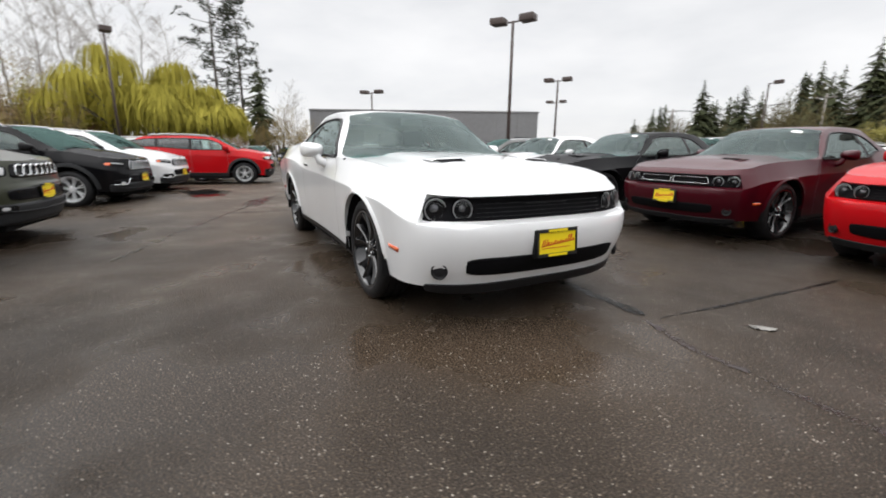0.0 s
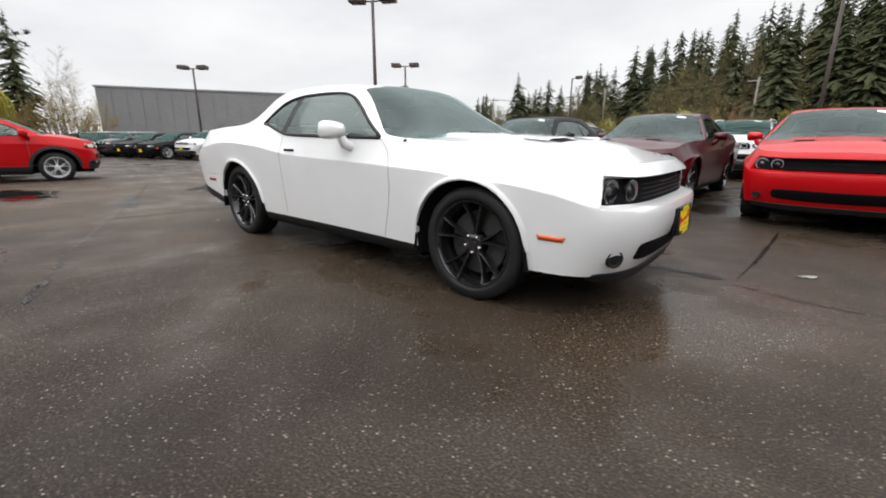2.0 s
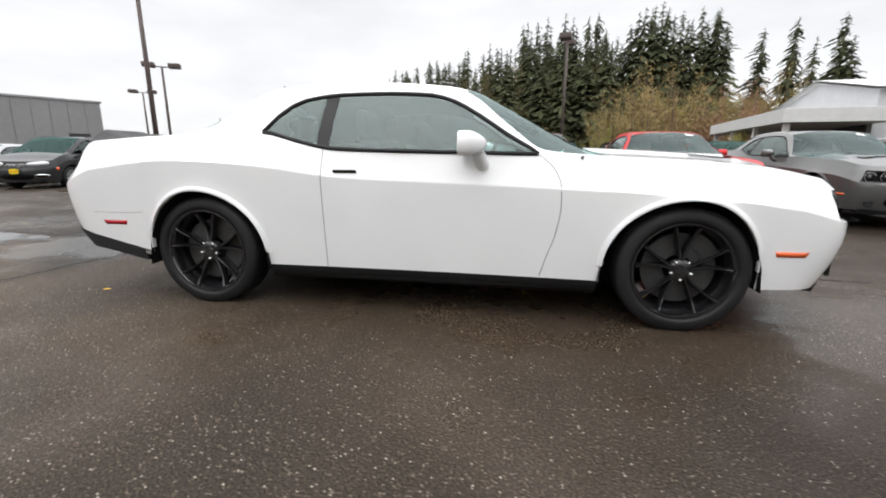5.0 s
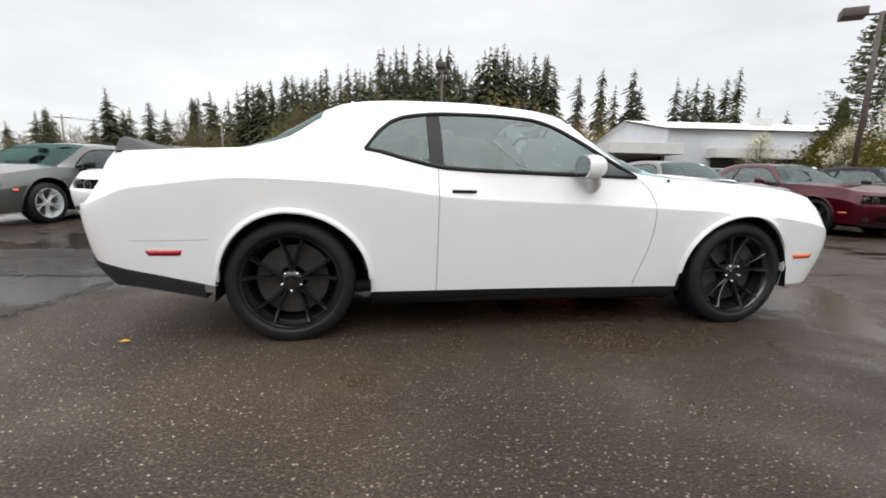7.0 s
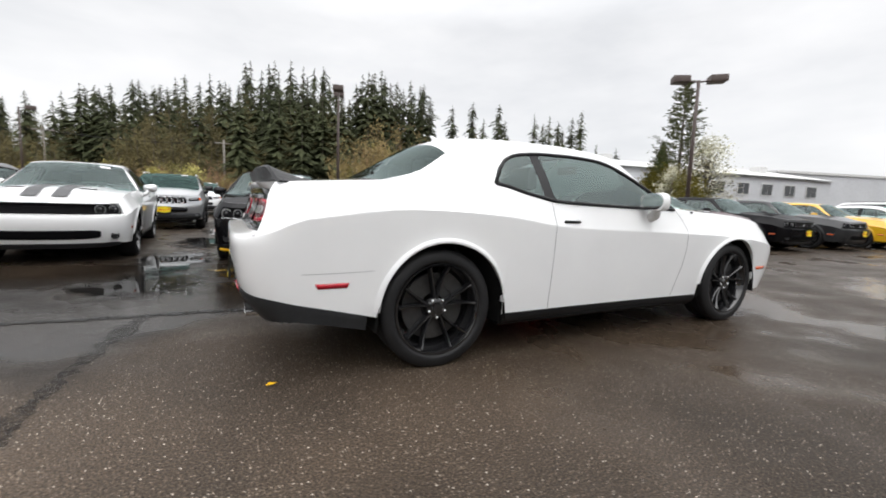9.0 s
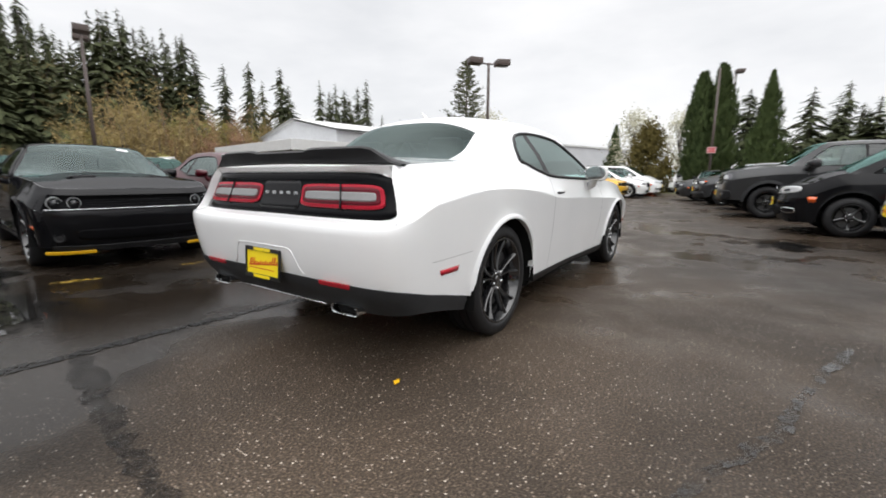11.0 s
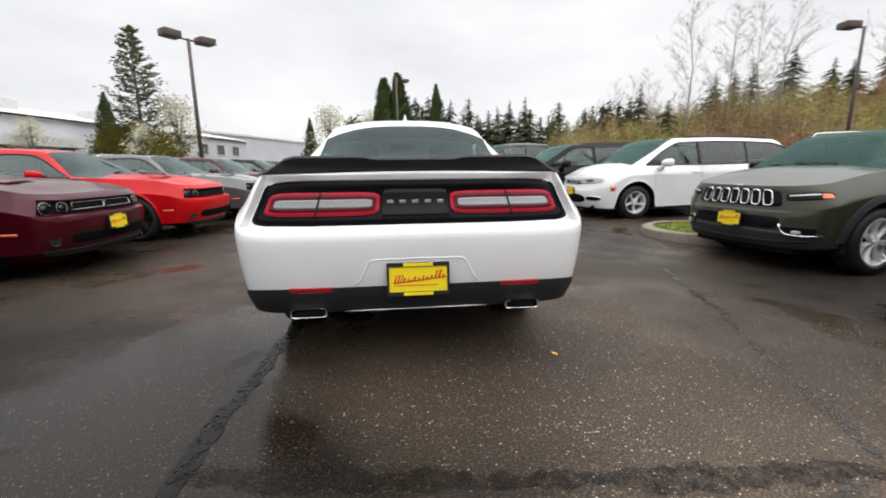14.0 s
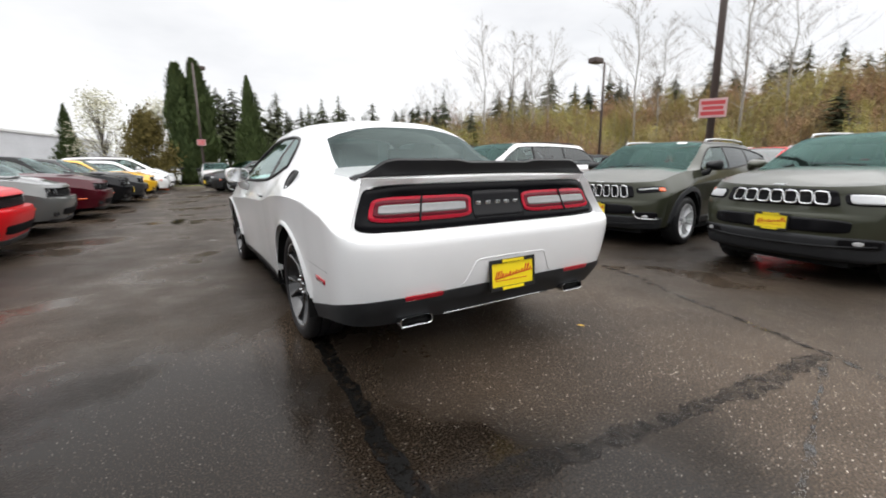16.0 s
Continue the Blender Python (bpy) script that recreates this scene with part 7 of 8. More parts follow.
def notice_pole(x, y, h, zs, yaw, label):
    thing = empty("sign_pole", pose(x, y, 0))
    bm = bmesh.new()
    tube(bm, [(0, 0, 0), (0, 0, h)], 0.085, 10, 0.065)
    part("pole", bm, POST, thing)
    f = facing(Vector((0, 0, zs)) + 0.13 * Vector((math.cos(radians(yaw)), math.sin(radians(yaw)), 0)), yaw)
    bm = boxes((-0.26, 0.26, -0.20, 0.20, -0.01, 0.01), bevel=0.008)
    bmesh.ops.transform(bm, matrix=f, verts=bm.verts)
    board = part("sign_board", bm, SIGN, thing, "pale notice board with red bars", smooth=False)
    for y0, y1, w in ((0.07, 0.15, 0.22), (-0.035, 0.035, 0.19), (-0.15, -0.07, 0.22)):
        bm = boxes((-w, w, y0, y1, 0.011, 0.014))
        bmesh.ops.transform(bm, matrix=f, verts=bm.verts)
        part("printed_bar", bm, SIGNBAR, board, smooth=False)
    return tagged(thing, label, "sign", "notice poles")


notice_pole(0.79, -8.66, 8.6, 2.30, 118, "brown steel pole with a red and white notice")
notice_pole(30.0, -0.4, 8.0, 2.85, 180, "brown steel pole with a red and white notice")

# ---- kerbed islands ----
KERB = material("weathered_concrete", (0.19, 0.165, 0.13), rough=0.8, grain=0.25, scale=12, bump=0.002)
GRASS = leaf_material("grass_blades", (0.09, 0.12, 0.015), (0.26, 0.30, 0.045))
TURF = material("turf_soil", (0.10, 0.12, 0.03), rough=0.95, grain=0.4, scale=9, bump=0.01)


def island(pts, h, label, blades=2500, seed=1):
    """A raised bed: kerb stones round a turf top, with grass."""
    n = len(pts)
    mid = Vector((sum(p[0] for p in pts) / n, sum(p[1] for p in pts) / n, 0))
    out = [Vector((p[0], p[1], 0)) for p in pts]
    ins = [p + (mid - p).normalized() * 0.17 for p in out]
    bm = bmesh.new()
    rows = [[Vector((p.x, p.y, ground_z(p.x, p.y) - 0.03)) for p in out], [Vector((p.x, p.y, h - 0.02)) for p in out], [p + (mid - p).normalized() * 0.02 + Vector((0, 0, h)) for p in out], [p + Vector((0, 0, h)) for p in ins], [p + Vector((0, 0, h - 0.05)) for p in ins]]
    grid_mesh(bm, rows, close=True)
    bmesh.ops.recalc_face_normals(bm, faces=bm.faces)
    isl = tagged(part("kerb", bm, KERB, angle=40), label + " kerb of weathered concrete", "kerb", kind="structure")
    bm = bmesh.new()
    top = [bm.verts.new(p + Vector((0, 0, h - 0.03))) for p in ins]
    bm.faces.new(top)
    bmesh.ops.recalc_face_normals(bm, faces=bm.faces)
    if bm.faces[:][0].normal.z < 0:
        bm.faces[:][0].normal_flip()
    part("turf", bm, TURF, isl, smooth=False)
    bm = bmesh.new()
    r = random.Random(seed)
    for i in range(blades):
        a, b, c = r.random(), r.random(), r.randrange(n)
        p, q = ins[c], ins[(c + 1) % n]
        if a + b > 1:
            a, b = 1 - a, 1 - b
        v = mid + (p - mid) * a + (q - mid) * b + Vector((0, 0, h - 0.03))
        t = Vector((r.uniform(-1, 1), r.uniform(-1, 1), 0)) * 0.035
        e = Vector((r.uniform(-0.04, 0.04), r.uniform(-0.04, 0.04), r.uniform(0.025, 0.06)))
        bm.faces.new([bm.verts.new(v - t * 0.35), bm.verts.new(v + t * 0.35), bm.verts.new(v + e)])
    ob = part("grass", bm, GRASS, smooth=False)
    tagged(ob, "short bright green grass on " + label, "grass", kind="stuff")


def capsule(x0, y0, x1, y1, r, n=8):
    d = Vector((x1 - x0, y1 - y0, 0)).normalized()
    a = math.atan2(d.y, d.x)
    pts = [(x1 + r * math.cos(a - math.pi / 2 + math.pi * k / n), y1 + r * math.sin(a - math.pi / 2 + math.pi * k / n)) for k in range(n + 1)]
    pts += [(x0 + r * math.cos(a + math.pi / 2 + math.pi * k / n), y0 + r * math.sin(a + math.pi / 2 + math.pi * k / n)) for k in range(n + 1)]
    return pts


island(capsule(1.55, -4.85, 0.6, -9.5, 0.95), 0.11, "a raised island between vans and wagons", 5200, 2)
island(capsule(-12.4, 5.4, -12.9, 9.6, 0.55), -0.15, "a raised island beside parked cars", 1500, 3)
island(capsule(24.5, 8.0, 24.0, -14.0, 0.9), 0.15, "a raised strip at the end of the lane", 2500, 4)

# ---- marks on the ground: tar-sealed cracks, faded paint, puddles ----
TAR = material("crack_sealer", (0.005, 0.0048, 0.0045), rough=0.32, grain=0.3, scale=30, bump=0.003, vary=0.12, spec=0.15)


def broken_up(m, scale, lo, hi):
    """Lets the ground show through in ragged gaps."""
    n, l = m.node_tree.nodes, m.node_tree.links
    co = n.new("ShaderNodeTexCoord")
    t = n.new("ShaderNodeTexNoise")
    t.inputs["Scale"].default_value = scale
    t.inputs["Detail"].default_value = 8
    t.inputs["Roughness"].default_value = 0.7
    l.new(co.outputs["Object"], t.inputs["Vector"])
    r = n.new("ShaderNodeMapRange")
    r.inputs["From Min"].default_value, r.inputs["From Max"].default_value = lo, hi
    l.new(t.outputs["Fac"], r.inputs["Value"])
    l.new(r.outputs["Result"], n["Principled BSDF"].inputs["Alpha"])


broken_up(TAR, 24, 0.40, 0.50)
OLDTAR = material("worn_crack_sealer", (0.010, 0.0092, 0.0085), rough=0.35, grain=0.3, scale=30, bump=0.003, vary=0.12, spec=0.15)
broken_up(OLDTAR, 15, 0.36, 0.72)
FADED = material("faded_yellow_paint", (0.42, 0.27, 0.03), rough=0.5, grain=0.5, scale=25)
WETFILM = material("wet_joint", (0.022, 0.020, 0.018), rough=0.22, grain=0.4, scale=18, vary=0.10, spec=0.5)
broken_up(WETFILM, 9, 0.42, 0.62)
broken_up(FADED, 16, 0.42, 0.6)
CRACKRED = material("rusty_crack", (0.022, 0.009, 0.008), rough=0.3, grain=0.4, scale=20)


broken_up(CRACKRED, 9, 0.40, 0.6)


def water_material(name="rain_puddle", most=0.96, rough=0.02):
    """A thin film of rain whose edge fades raggedly into the asphalt."""
    m = material(name, (0.012, 0.0115, 0.011), rough=rough, spec=0.5, grain=0.1, scale=3)
    n, l = m.node_tree.nodes, m.node_tree.links
    b = n["Principled BSDF"]
    co = n.new("ShaderNodeTexCoord")
    off = n.new("ShaderNodeVectorMath")
    off.operation = "SUBTRACT"
    off.inputs[1].default_value = (0.5, 0.5, 0)
    l.new(co.outputs["Generated"], off.inputs[0])
    flat = n.new("ShaderNodeVectorMath")
    flat.operation = "MULTIPLY"
    flat.inputs[1].default_value = (2, 2, 0)
    l.new(off.outputs["Vector"], flat.inputs[0])
    far = n.new("ShaderNodeVectorMath")
    far.operation = "LENGTH"
    l.new(flat.outputs["Vector"], far.inputs[0])
    t = n.new("ShaderNodeTexNoise")
    t.inputs["Scale"].default_value = 3.2
    t.inputs["Detail"].default_value = 7
    l.new(co.outputs["Object"], t.inputs["Vector"])
    a = n.new("ShaderNodeMath")
    a.operation = "MULTIPLY_ADD"
    a.inputs[1].default_value = 1.5
    l.new(t.outputs["Fac"], a.inputs[0])
    l.new(far.outputs["Value"], a.inputs[2])
    r = n.new("ShaderNodeMapRange")
    r.inputs["From Min"].default_value, r.inputs["From Max"].default_value = 1.10 if most > 0.9 else 0.7, 1.42 if most > 0.9 else 1.6
    r.inputs["To Min"].default_value, r.inputs["To Max"].default_value = most, 0.0
    l.new(a.outputs["Value"], r.inputs["Value"])
    l.new(r.outputs["Result"], b.inputs["Alpha"])
    return m


WATER = water_material()
WASH = water_material("damp_sheen", 0.75, 0.20)


def ground_strip(name, pts, width, mat, label, category, seed=0, ragged=0.35, h=0.004, step_len=0.035):
    """A ragged flat strip that follows points on the ground."""
    r = random.Random(seed)
    pts = [Vector((*p, 0)) for p in pts]
    line = []
    for a, b in zip(pts, pts[1:]):
        n = max(2, int((b - a).length / step_len))
        line += [a + (b - a) * k / n for k in range(n)]
    line.append(pts[-1])
    rows = []
    wob = thick = 0.0
    for i, p in enumerate(line):
        d = (line[min(i + 1, len(line) - 1)] - line[max(i - 1, 0)]).normalized()
        q = Vector((-d.y, d.x, 0))
        wob = wob * 0.8 + r.uniform(-1, 1) * min(width, 0.06) * 0.22
        thick = thick * 0.7 + r.uniform(-1, 1) * 0.5
        w = width * 0.5 * (1 + ragged * max(-1.2, min(1.2, thick))) * (0.3 + 0.7 * min(1, i / 3, (len(line) - 1 - i) / 3))
        row = []
        for k in (1, 0, -1):
            v = p + q * (wob + k * w * r.uniform(0.92, 1.08))
            v.z = ground_z(v.x, v.y) + h
            row.append(v)
        rows.append(row)
    bm = bmesh.new()
    grid_mesh(bm, rows)
    bmesh.ops.recalc_face_normals(bm, faces=bm.faces)
    for f in bm.faces:
        if f.normal.z < 0:
            f.normal_flip()
    return tagged(part(name, bm, mat), label, category, kind="structure")


ground_strip("sealed_crack", [(-6.0, 1.12), (-4.6, 1.03), (-3.6, 0.955), (-3.2, 0.91), (-2.4, 0.85), (-1.9, 0.82), (-0.6, 0.75), (1.0, 0.68), (2.7, 0.63)], 0.085, TAR, "long black tar-sealed crack in the asphalt", "crack", 1)
ground_strip("sealed_crack", [(-3.20, 0.92), (-3.25, 0.5), (-3.32, 0.0), (-3.37, -0.42), (-3.40, -0.76), (-3.44, -1.2), (-3.50, -1.66)], 0.10, OLDTAR, "wide black tar-sealed crack across the lane", "crack", 2, 0.7)
ground_strip("pavement_joint", [(-0.5, -2.76), (-1.3, -2.46), (-1.83, -2.32), (-2.4, -2.06), (-2.97, -1.86), (-3.45, -1.67), (-4.1, -1.38), (-6.2, -0.55), (-8.56, 0.29)], 0.05, WETFILM, "wet joint in the asphalt", "joint", 3, 0.4)
ground_strip("sealed_crack", [(2.74, 0.55), (2.95, 0.48), (3.12, 0.44), (3.44, 0.43), (4.4, 0.34)], 0.045, CRACKRED, "thin rusty crack in the asphalt", "crack", 4, 0.7)
ground_strip("sealed_crack", [(2.76, 0.66), (2.84, 1.6), (2.91, 2.89)], 0.025, TAR, "thin dark crack in the asphalt", "crack", 5, 0.8)
ground_strip("pavement_joint", [(-3.5, -1.66), (-3.62, -1.1), (-3.77, -0.5), (-3.90, 0.15), (-3.99, 0.67), (-4.05, 1.0)], 0.03, WETFILM, "thin wet joint in the asphalt", "joint", 8, 0.8)
ground_strip("yellow_mark", [(-2.80, 3.12), (-2.45, 2.98)], 0.07, FADED, "short faded yellow paint mark", "ground marking", 10, 0.4)
ground_strip("yellow_mark", [(-1.68, 3.05), (-1.42, 3.07)], 0.07, FADED, "short faded yellow paint mark", "ground marking", 11, 0.4)


def puddle(x, y, rx, ry, turn, seed, label="shallow rain puddle on the asphalt", mat=None, up=0.008):
    r = random.Random(seed)
    ph = [r.uniform(0, 6.28) for _ in range(4)]
    bm = bmesh.new()
    rows = []
    for f in (0.02, 0.25, 0.5, 0.75, 1.0):
        row = []
        for k in range(48):
            a = 2 * math.pi * k / 48
            q = f * (1 + 0.22 * math.sin(2 * a + ph[0]) + 0.16 * math.sin(3 * a + ph[1]) + 0.10 * math.sin(5 * a + ph[2]) + 0.06 * math.sin(9 * a + ph[3]))
            p = Matrix.Rotation(radians(turn), 3, "Z") @ Vector((rx * q * math.cos(a), ry * q * math.sin(a), 0))
            row.append(Vector((x + p.x, y + p.y, ground_z(x + p.x, y + p.y) + up)))
        rows.append(row)
    grid_mesh(bm, rows, close=True)
    bmesh.ops.recalc_face_normals(bm, faces=bm.faces)
    for f in bm.faces:
        if f.normal.z < 0:
            f.normal_flip()
    return tagged(part("puddle", bm, mat or WATER, smooth=False), label, "puddle", kind="structure")


puddle(-3.25, 2.3, 0.75, 1.15, 10, 1)
puddle(-3.35, 4.0, 0.7, 1.5, -5, 2)
puddle(-2.95, 6.6, 0.55, 2.0, -6, 3)
puddle(-2.6, 9.4, 0.7, 1.6, 0, 11)
puddle(6.35, 1.5, 0.6, 0.25, 0, 13)
puddle(-5.9, 0.6, 1.2, 0.6, -15, 4)
puddle(4.3, -2.75, 1.1, 0.4, -20, 6)
puddle(-7.6, -2.0, 1.8, 0.6, 20, 9)
puddle(-5.0, -1.05, 1.6, 0.16, -21, 19, "narrow film of rain along a joint in the asphalt", WASH)

# a flattened scrap and a fallen leaf
SCRAP = material("pale_scrap", (0.26, 0.25, 0.23), rough=0.6, grain=0.2, scale=40)
bm = bmesh.new()
pts = [(0.11 * math.cos(a) * (1 + 0.25 * math.sin(3 * a)), 0.06 * math.sin(a) * (1 + 0.3 * math.cos(2 * a)), 0.008 + 0.004 * math.sin(5 * a)) for a in [2 * math.pi * k / 14 for k in range(14)]]
bm.faces.new([bm.verts.new(p) for p in pts])
bmesh.ops.extrude_face_region(bm, geom=list(bm.faces))
scrap = tagged(part("litter", bm, SCRAP, smooth=False), "pale flattened scrap on the wet asphalt", "litter")
scrap.matrix_basis = pose(3.16, 1.08, 0, 0, 0, 40) @ Matrix.Diagonal((0.62, 0.62, 1, 1))
bm = bmesh.new()
bm.faces.new([bm.verts.new(p) for p in ((-0.03, 0, 0.008), (0, 0.018, 0.012), (0.035, 0, 0.007), (0, -0.016, 0.010))])
leaf = tagged(part("fallen_leaf", bm, LIPYELLOW, smooth=False), "small yellow leaf on the asphalt", "leaf")
leaf.matrix_basis = pose(-2.4, -0.80, 0.002, 0, 0, 20)

# orange marker post
bm = bmesh.new()
lathe(bm, [(0.30, 0.0), (0.30, 0.04), (0.17, 0.06), (0.10, 0.55), (0.09, 1.0), (0.06, 1.05), (0.0, 1.06)], None, 16)
cone = tagged(part("marker_post", bm, material("orange_plastic", (0.75, 0.12, 0.02), rough=0.5)), "orange plastic marker post at the lane's end", "traffic post")
cone.matrix_basis = pose(23.0, 2.05, 0.0)

# ---- buildings ----
METALWALL = material("grey_metal_cladding", (0.26, 0.26, 0.265), rough=0.6, grain=0.08, scale=2)
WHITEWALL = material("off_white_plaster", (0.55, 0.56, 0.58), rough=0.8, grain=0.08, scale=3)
FASCIA = material("white_fascia", (0.62, 0.62, 0.61), rough=0.6, grain=0.06, scale=4)
DARKIN = material("shop_dark_glass", (0.03, 0.033, 0.036), rough=0.15)
ROOFING = material("roof_sheet", (0.30, 0.30, 0.31), rough=0.7, grain=0.12, scale=3)


def frame_xy(a, b):
    """A frame with x from a to b along the ground."""
    d = Vector((b[0] - a[0], b[1] - a[1], 0))
    m = Matrix.Rotation(math.atan2(d.y, d.x), 4, "Z")
    m.translation = (a[0], a[1], 0)
    return m, d.length


m, ln = frame_xy((-64.0, 11.9), (-48.4, 42.8))
hall = empty("warehouse", m)
part("wall", boxes((0, ln, 0, 40, -0.4, 6.8)), METALWALL, hall, smooth=False)
part("roof_edge", boxes((-0.15, ln + 0.15, -0.15, 40.1, 6.8, 7.0)), ROOFING, hall, smooth=False)
for k in range(22):
    part("wall_panel", boxes((ln * k / 22 + 0.05, ln * (k + 1) / 22 - 0.05, -0.06, 0.0, -0.3, 6.75), bevel=0.0), METALWALL, hall, smooth=False)
part("door", boxes((ln - 3.4, ln - 1.4, -0.12, -0.06, 0, 3.2)), DARKIN, hall, smooth=False)
tagged(hall, "long grey metal-clad warehouse behind parked cars", "building")

m, ln = frame_xy((22.0, 27.0), (60.0, 20.6))
shop = empty("dealership_building", m)
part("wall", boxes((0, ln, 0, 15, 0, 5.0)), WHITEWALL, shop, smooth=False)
bm = bmesh.new()
prof = [(-0.3, -0.3, 4.9), (-0.3, 7.5, 6.4), (-0.3, 15.3, 4.9)]
for t in (0, 0.18):
    grid_mesh(bm, [[Vector((-0.3, y, z + t)) for _, y, z in prof], [Vector((ln + 0.3, y, z + t)) for _, y, z in prof]])
bmesh.ops.recalc_face_normals(bm, faces=bm.faces)
part("roof", bm, FASCIA, shop, smooth=False)
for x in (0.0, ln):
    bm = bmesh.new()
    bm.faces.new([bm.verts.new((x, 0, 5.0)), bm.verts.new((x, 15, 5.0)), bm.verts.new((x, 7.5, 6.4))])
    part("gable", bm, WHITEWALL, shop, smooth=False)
canopy = part("canopy", boxes((-5.5, -0.02, -2.6, 13.5, 2.95, 3.75), bevel=0.03), FASCIA, shop, smooth=False)
for y in (-2.0, 3.0, 8.0, 13.0):
    part("canopy_post", boxes((-5.2, -4.9, y - 0.15, y + 0.15, 0, 2.95)), FASCIA, canopy, smooth=False)
part("shop_front", boxes((-0.08, -0.03, 0.5, 13.5, 0.2, 2.9)), DARKIN, shop, smooth=False)
part("awning", boxes((3.2, 11.5, -1.3, -0.02, 2.9, 3.6)), FASCIA, shop, smooth=False)
part("doorway", boxes((3.6, 11.2, -0.06, -0.01, 0.1, 2.9)), DARKIN, shop, smooth=False)
for k in range(7):
    x = 13.5 + 3.5 * k
    w = part("window", boxes((x, x + 1.7, -0.08, -0.01, 3.0, 4.3)), FASCIA, shop, smooth=False)
    for j in range(2):
        part("pane", boxes((x + 0.08 + 0.8 * j, x + 0.82 + 0.8 * j, -0.10, -0.08, 3.08, 4.22)), DARKIN, w, smooth=False)
for k in range(4):
    part("roof_unit", boxes((10 + 7.5 * k, 11.2 + 7.5 * k, 4.0, 5.3, 5.6, 6.7), bevel=0.05), FASCIA, shop, smooth=False)
tagged(shop, "low white dealership building with a deep canopy", "building")

m, ln = frame_xy((62.0, 27.0), (110.0, 12.0))
far_shed = empty("far_building", m)
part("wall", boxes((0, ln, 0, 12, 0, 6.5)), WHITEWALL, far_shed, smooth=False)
part("roof_edge", boxes((-0.2, ln + 0.2, -0.2, 12.2, 6.5, 6.8)), FASCIA, far_shed, smooth=False)
tagged(far_shed, "pale low building far beyond the lot", "building")

# power line on wooden poles in front of the woods
def line_pole(x, y, h):
    t = empty("utility_pole", pose(x, y, 0))
    bm = bmesh.new()
    tube(bm, [(0, 0, 0), (0, 0, h)], 0.16, 8, 0.11)
    part("pole", bm, PALEBARK, t)
    part("crossarm", boxes((-1.1, 1.1, -0.06, 0.06, h - 0.5, h - 0.36)), PALEBARK, t)
    return tagged(t, "weathered wooden utility pole before the woods", "utility pole", "utility poles")


poles = [(-45, 70, 8.6), (-22, 66, 8.4), (-2.5, 62, 8.2)]
for p in poles:
    line_pole(*p)
for (x0, y0, h0), (x1, y1, h1) in zip(poles, poles[1:]):
    for o in (-0.9, 0.9):
        bm = bmesh.new()
        tube(bm, [(x0 + (x1 - x0) * t + o, y0 + (y1 - y0) * t, h0 - 0.35 + (h1 - h0) * t - 0.6 * 4 * t * (1 - t)) for t in [k / 12 for k in range(13)]], 0.03, 4)
        tagged(part("overhead_wire", bm, TRIM), "dark overhead wire between utility poles", "wire")

# ---- woods round the lot ----
tr = random.Random(5)
FIRS = [(conifer(18, 4.3, tr, FIR, 0.12, 0.4, dense=1.25, base=0.10, narrow=0.85), 18), (conifer(20, 3.9, tr, FIR, 0.15, 0.45, dense=1.25, base=0.20, narrow=0.7), 20), (conifer(15, 4.2, tr, FIR, 0.10, 0.35, dense=1.25, base=0.06, narrow=0.9), 15), (conifer(19, 3.2, tr, FIR, 0.2, 0.5, dense=1.2, base=0.30, narrow=0.6), 19)]
firs = [f for f, _ in FIRS]
brown = [thicket(8, 4.5, tr, BRUSH), thicket(8, 4.2, tr, GREENBRUSH), thicket(8, 4.2, tr, RUSSET), thicket(8, 4.4, tr, BRUSH)]


def fir_at(deg, dist, height, label="tall dark fir in the woods beyond the lot", group="woods", x0=0.0, y0=-2.0, z=-0.2, pick=None):
    src, h = FIRS[tr.randrange(4) if pick is None else pick]
    k = height / h
    wide = tr.uniform(0.85, 1.15) * (0.5 + 0.5 / max(0.3, k)) * k
    c = copy_thing(src, Matrix())
    c.matrix_basis = Matrix.Translation((*polar(deg, dist, x0, y0), z)) @ Matrix.Rotation(tr.uniform(0, 6.28), 4, "Z") @ Matrix.Diagonal((wide, wide, k, 1))
    tagged(c, label, "tree", group)


SKYLINE = curve_of((40, 10.6), (46, 11.3), (52, 11.3), (57, 12.4), (61, 12.6), (64.5, 12.6), (67, 14.2), (70, 15.2), (75, 15.8), (77, 14.0), (81, 15.2), (86, 14.8), (93, 13.0), (99, 11.4), (106, 9.3), (111, 8.5), (114, 7.0), (118, 5.8), (123, 5.2), (128, 3.8), (134, 2.6))


def fir_height(deg, dist):
    return dist * math.tan(radians(SKYLINE(deg))) + 1.2


for k in range(16):
    a, d = 66.6 + 9.6 * k / 15 + tr.uniform(-0.2, 0.2), tr.uniform(70, 84)
    fir_at(a, d, fir_height(a, d) * tr.uniform(0.94, 1.08))
for a, d, q in ((63.3, 78, .96), (60.6, 76, 1.0), (59.0, 82, .86), (57.0, 78, 1.0), (56.2, 76, .86), (52.3, 80, 1.0), (51.2, 78, .90), (50.3, 80, .98), (49.2, 82, .92), (48.6, 78, .84), (47.4, 84, .96), (46.3, 82, 1.03), (44.2, 86, .7), (43.3, 88, .62), (41.8, 88, .68), (118.6, 70, 1.30), (114.9, 76, 1.02), (123.3, 84, 1.0)):
    fir_at(a, d, fir_height(a, d) * q * 1.06)
for k in range(104):
    a, d = 77.0 + 51 * ((k + tr.random()) / 104), tr.uniform(70, 112)
    if a < 106 or tr.random() < 0.45:
        fir_at(a, d, fir_height(a, d) * tr.uniform(0.84, 1.10))
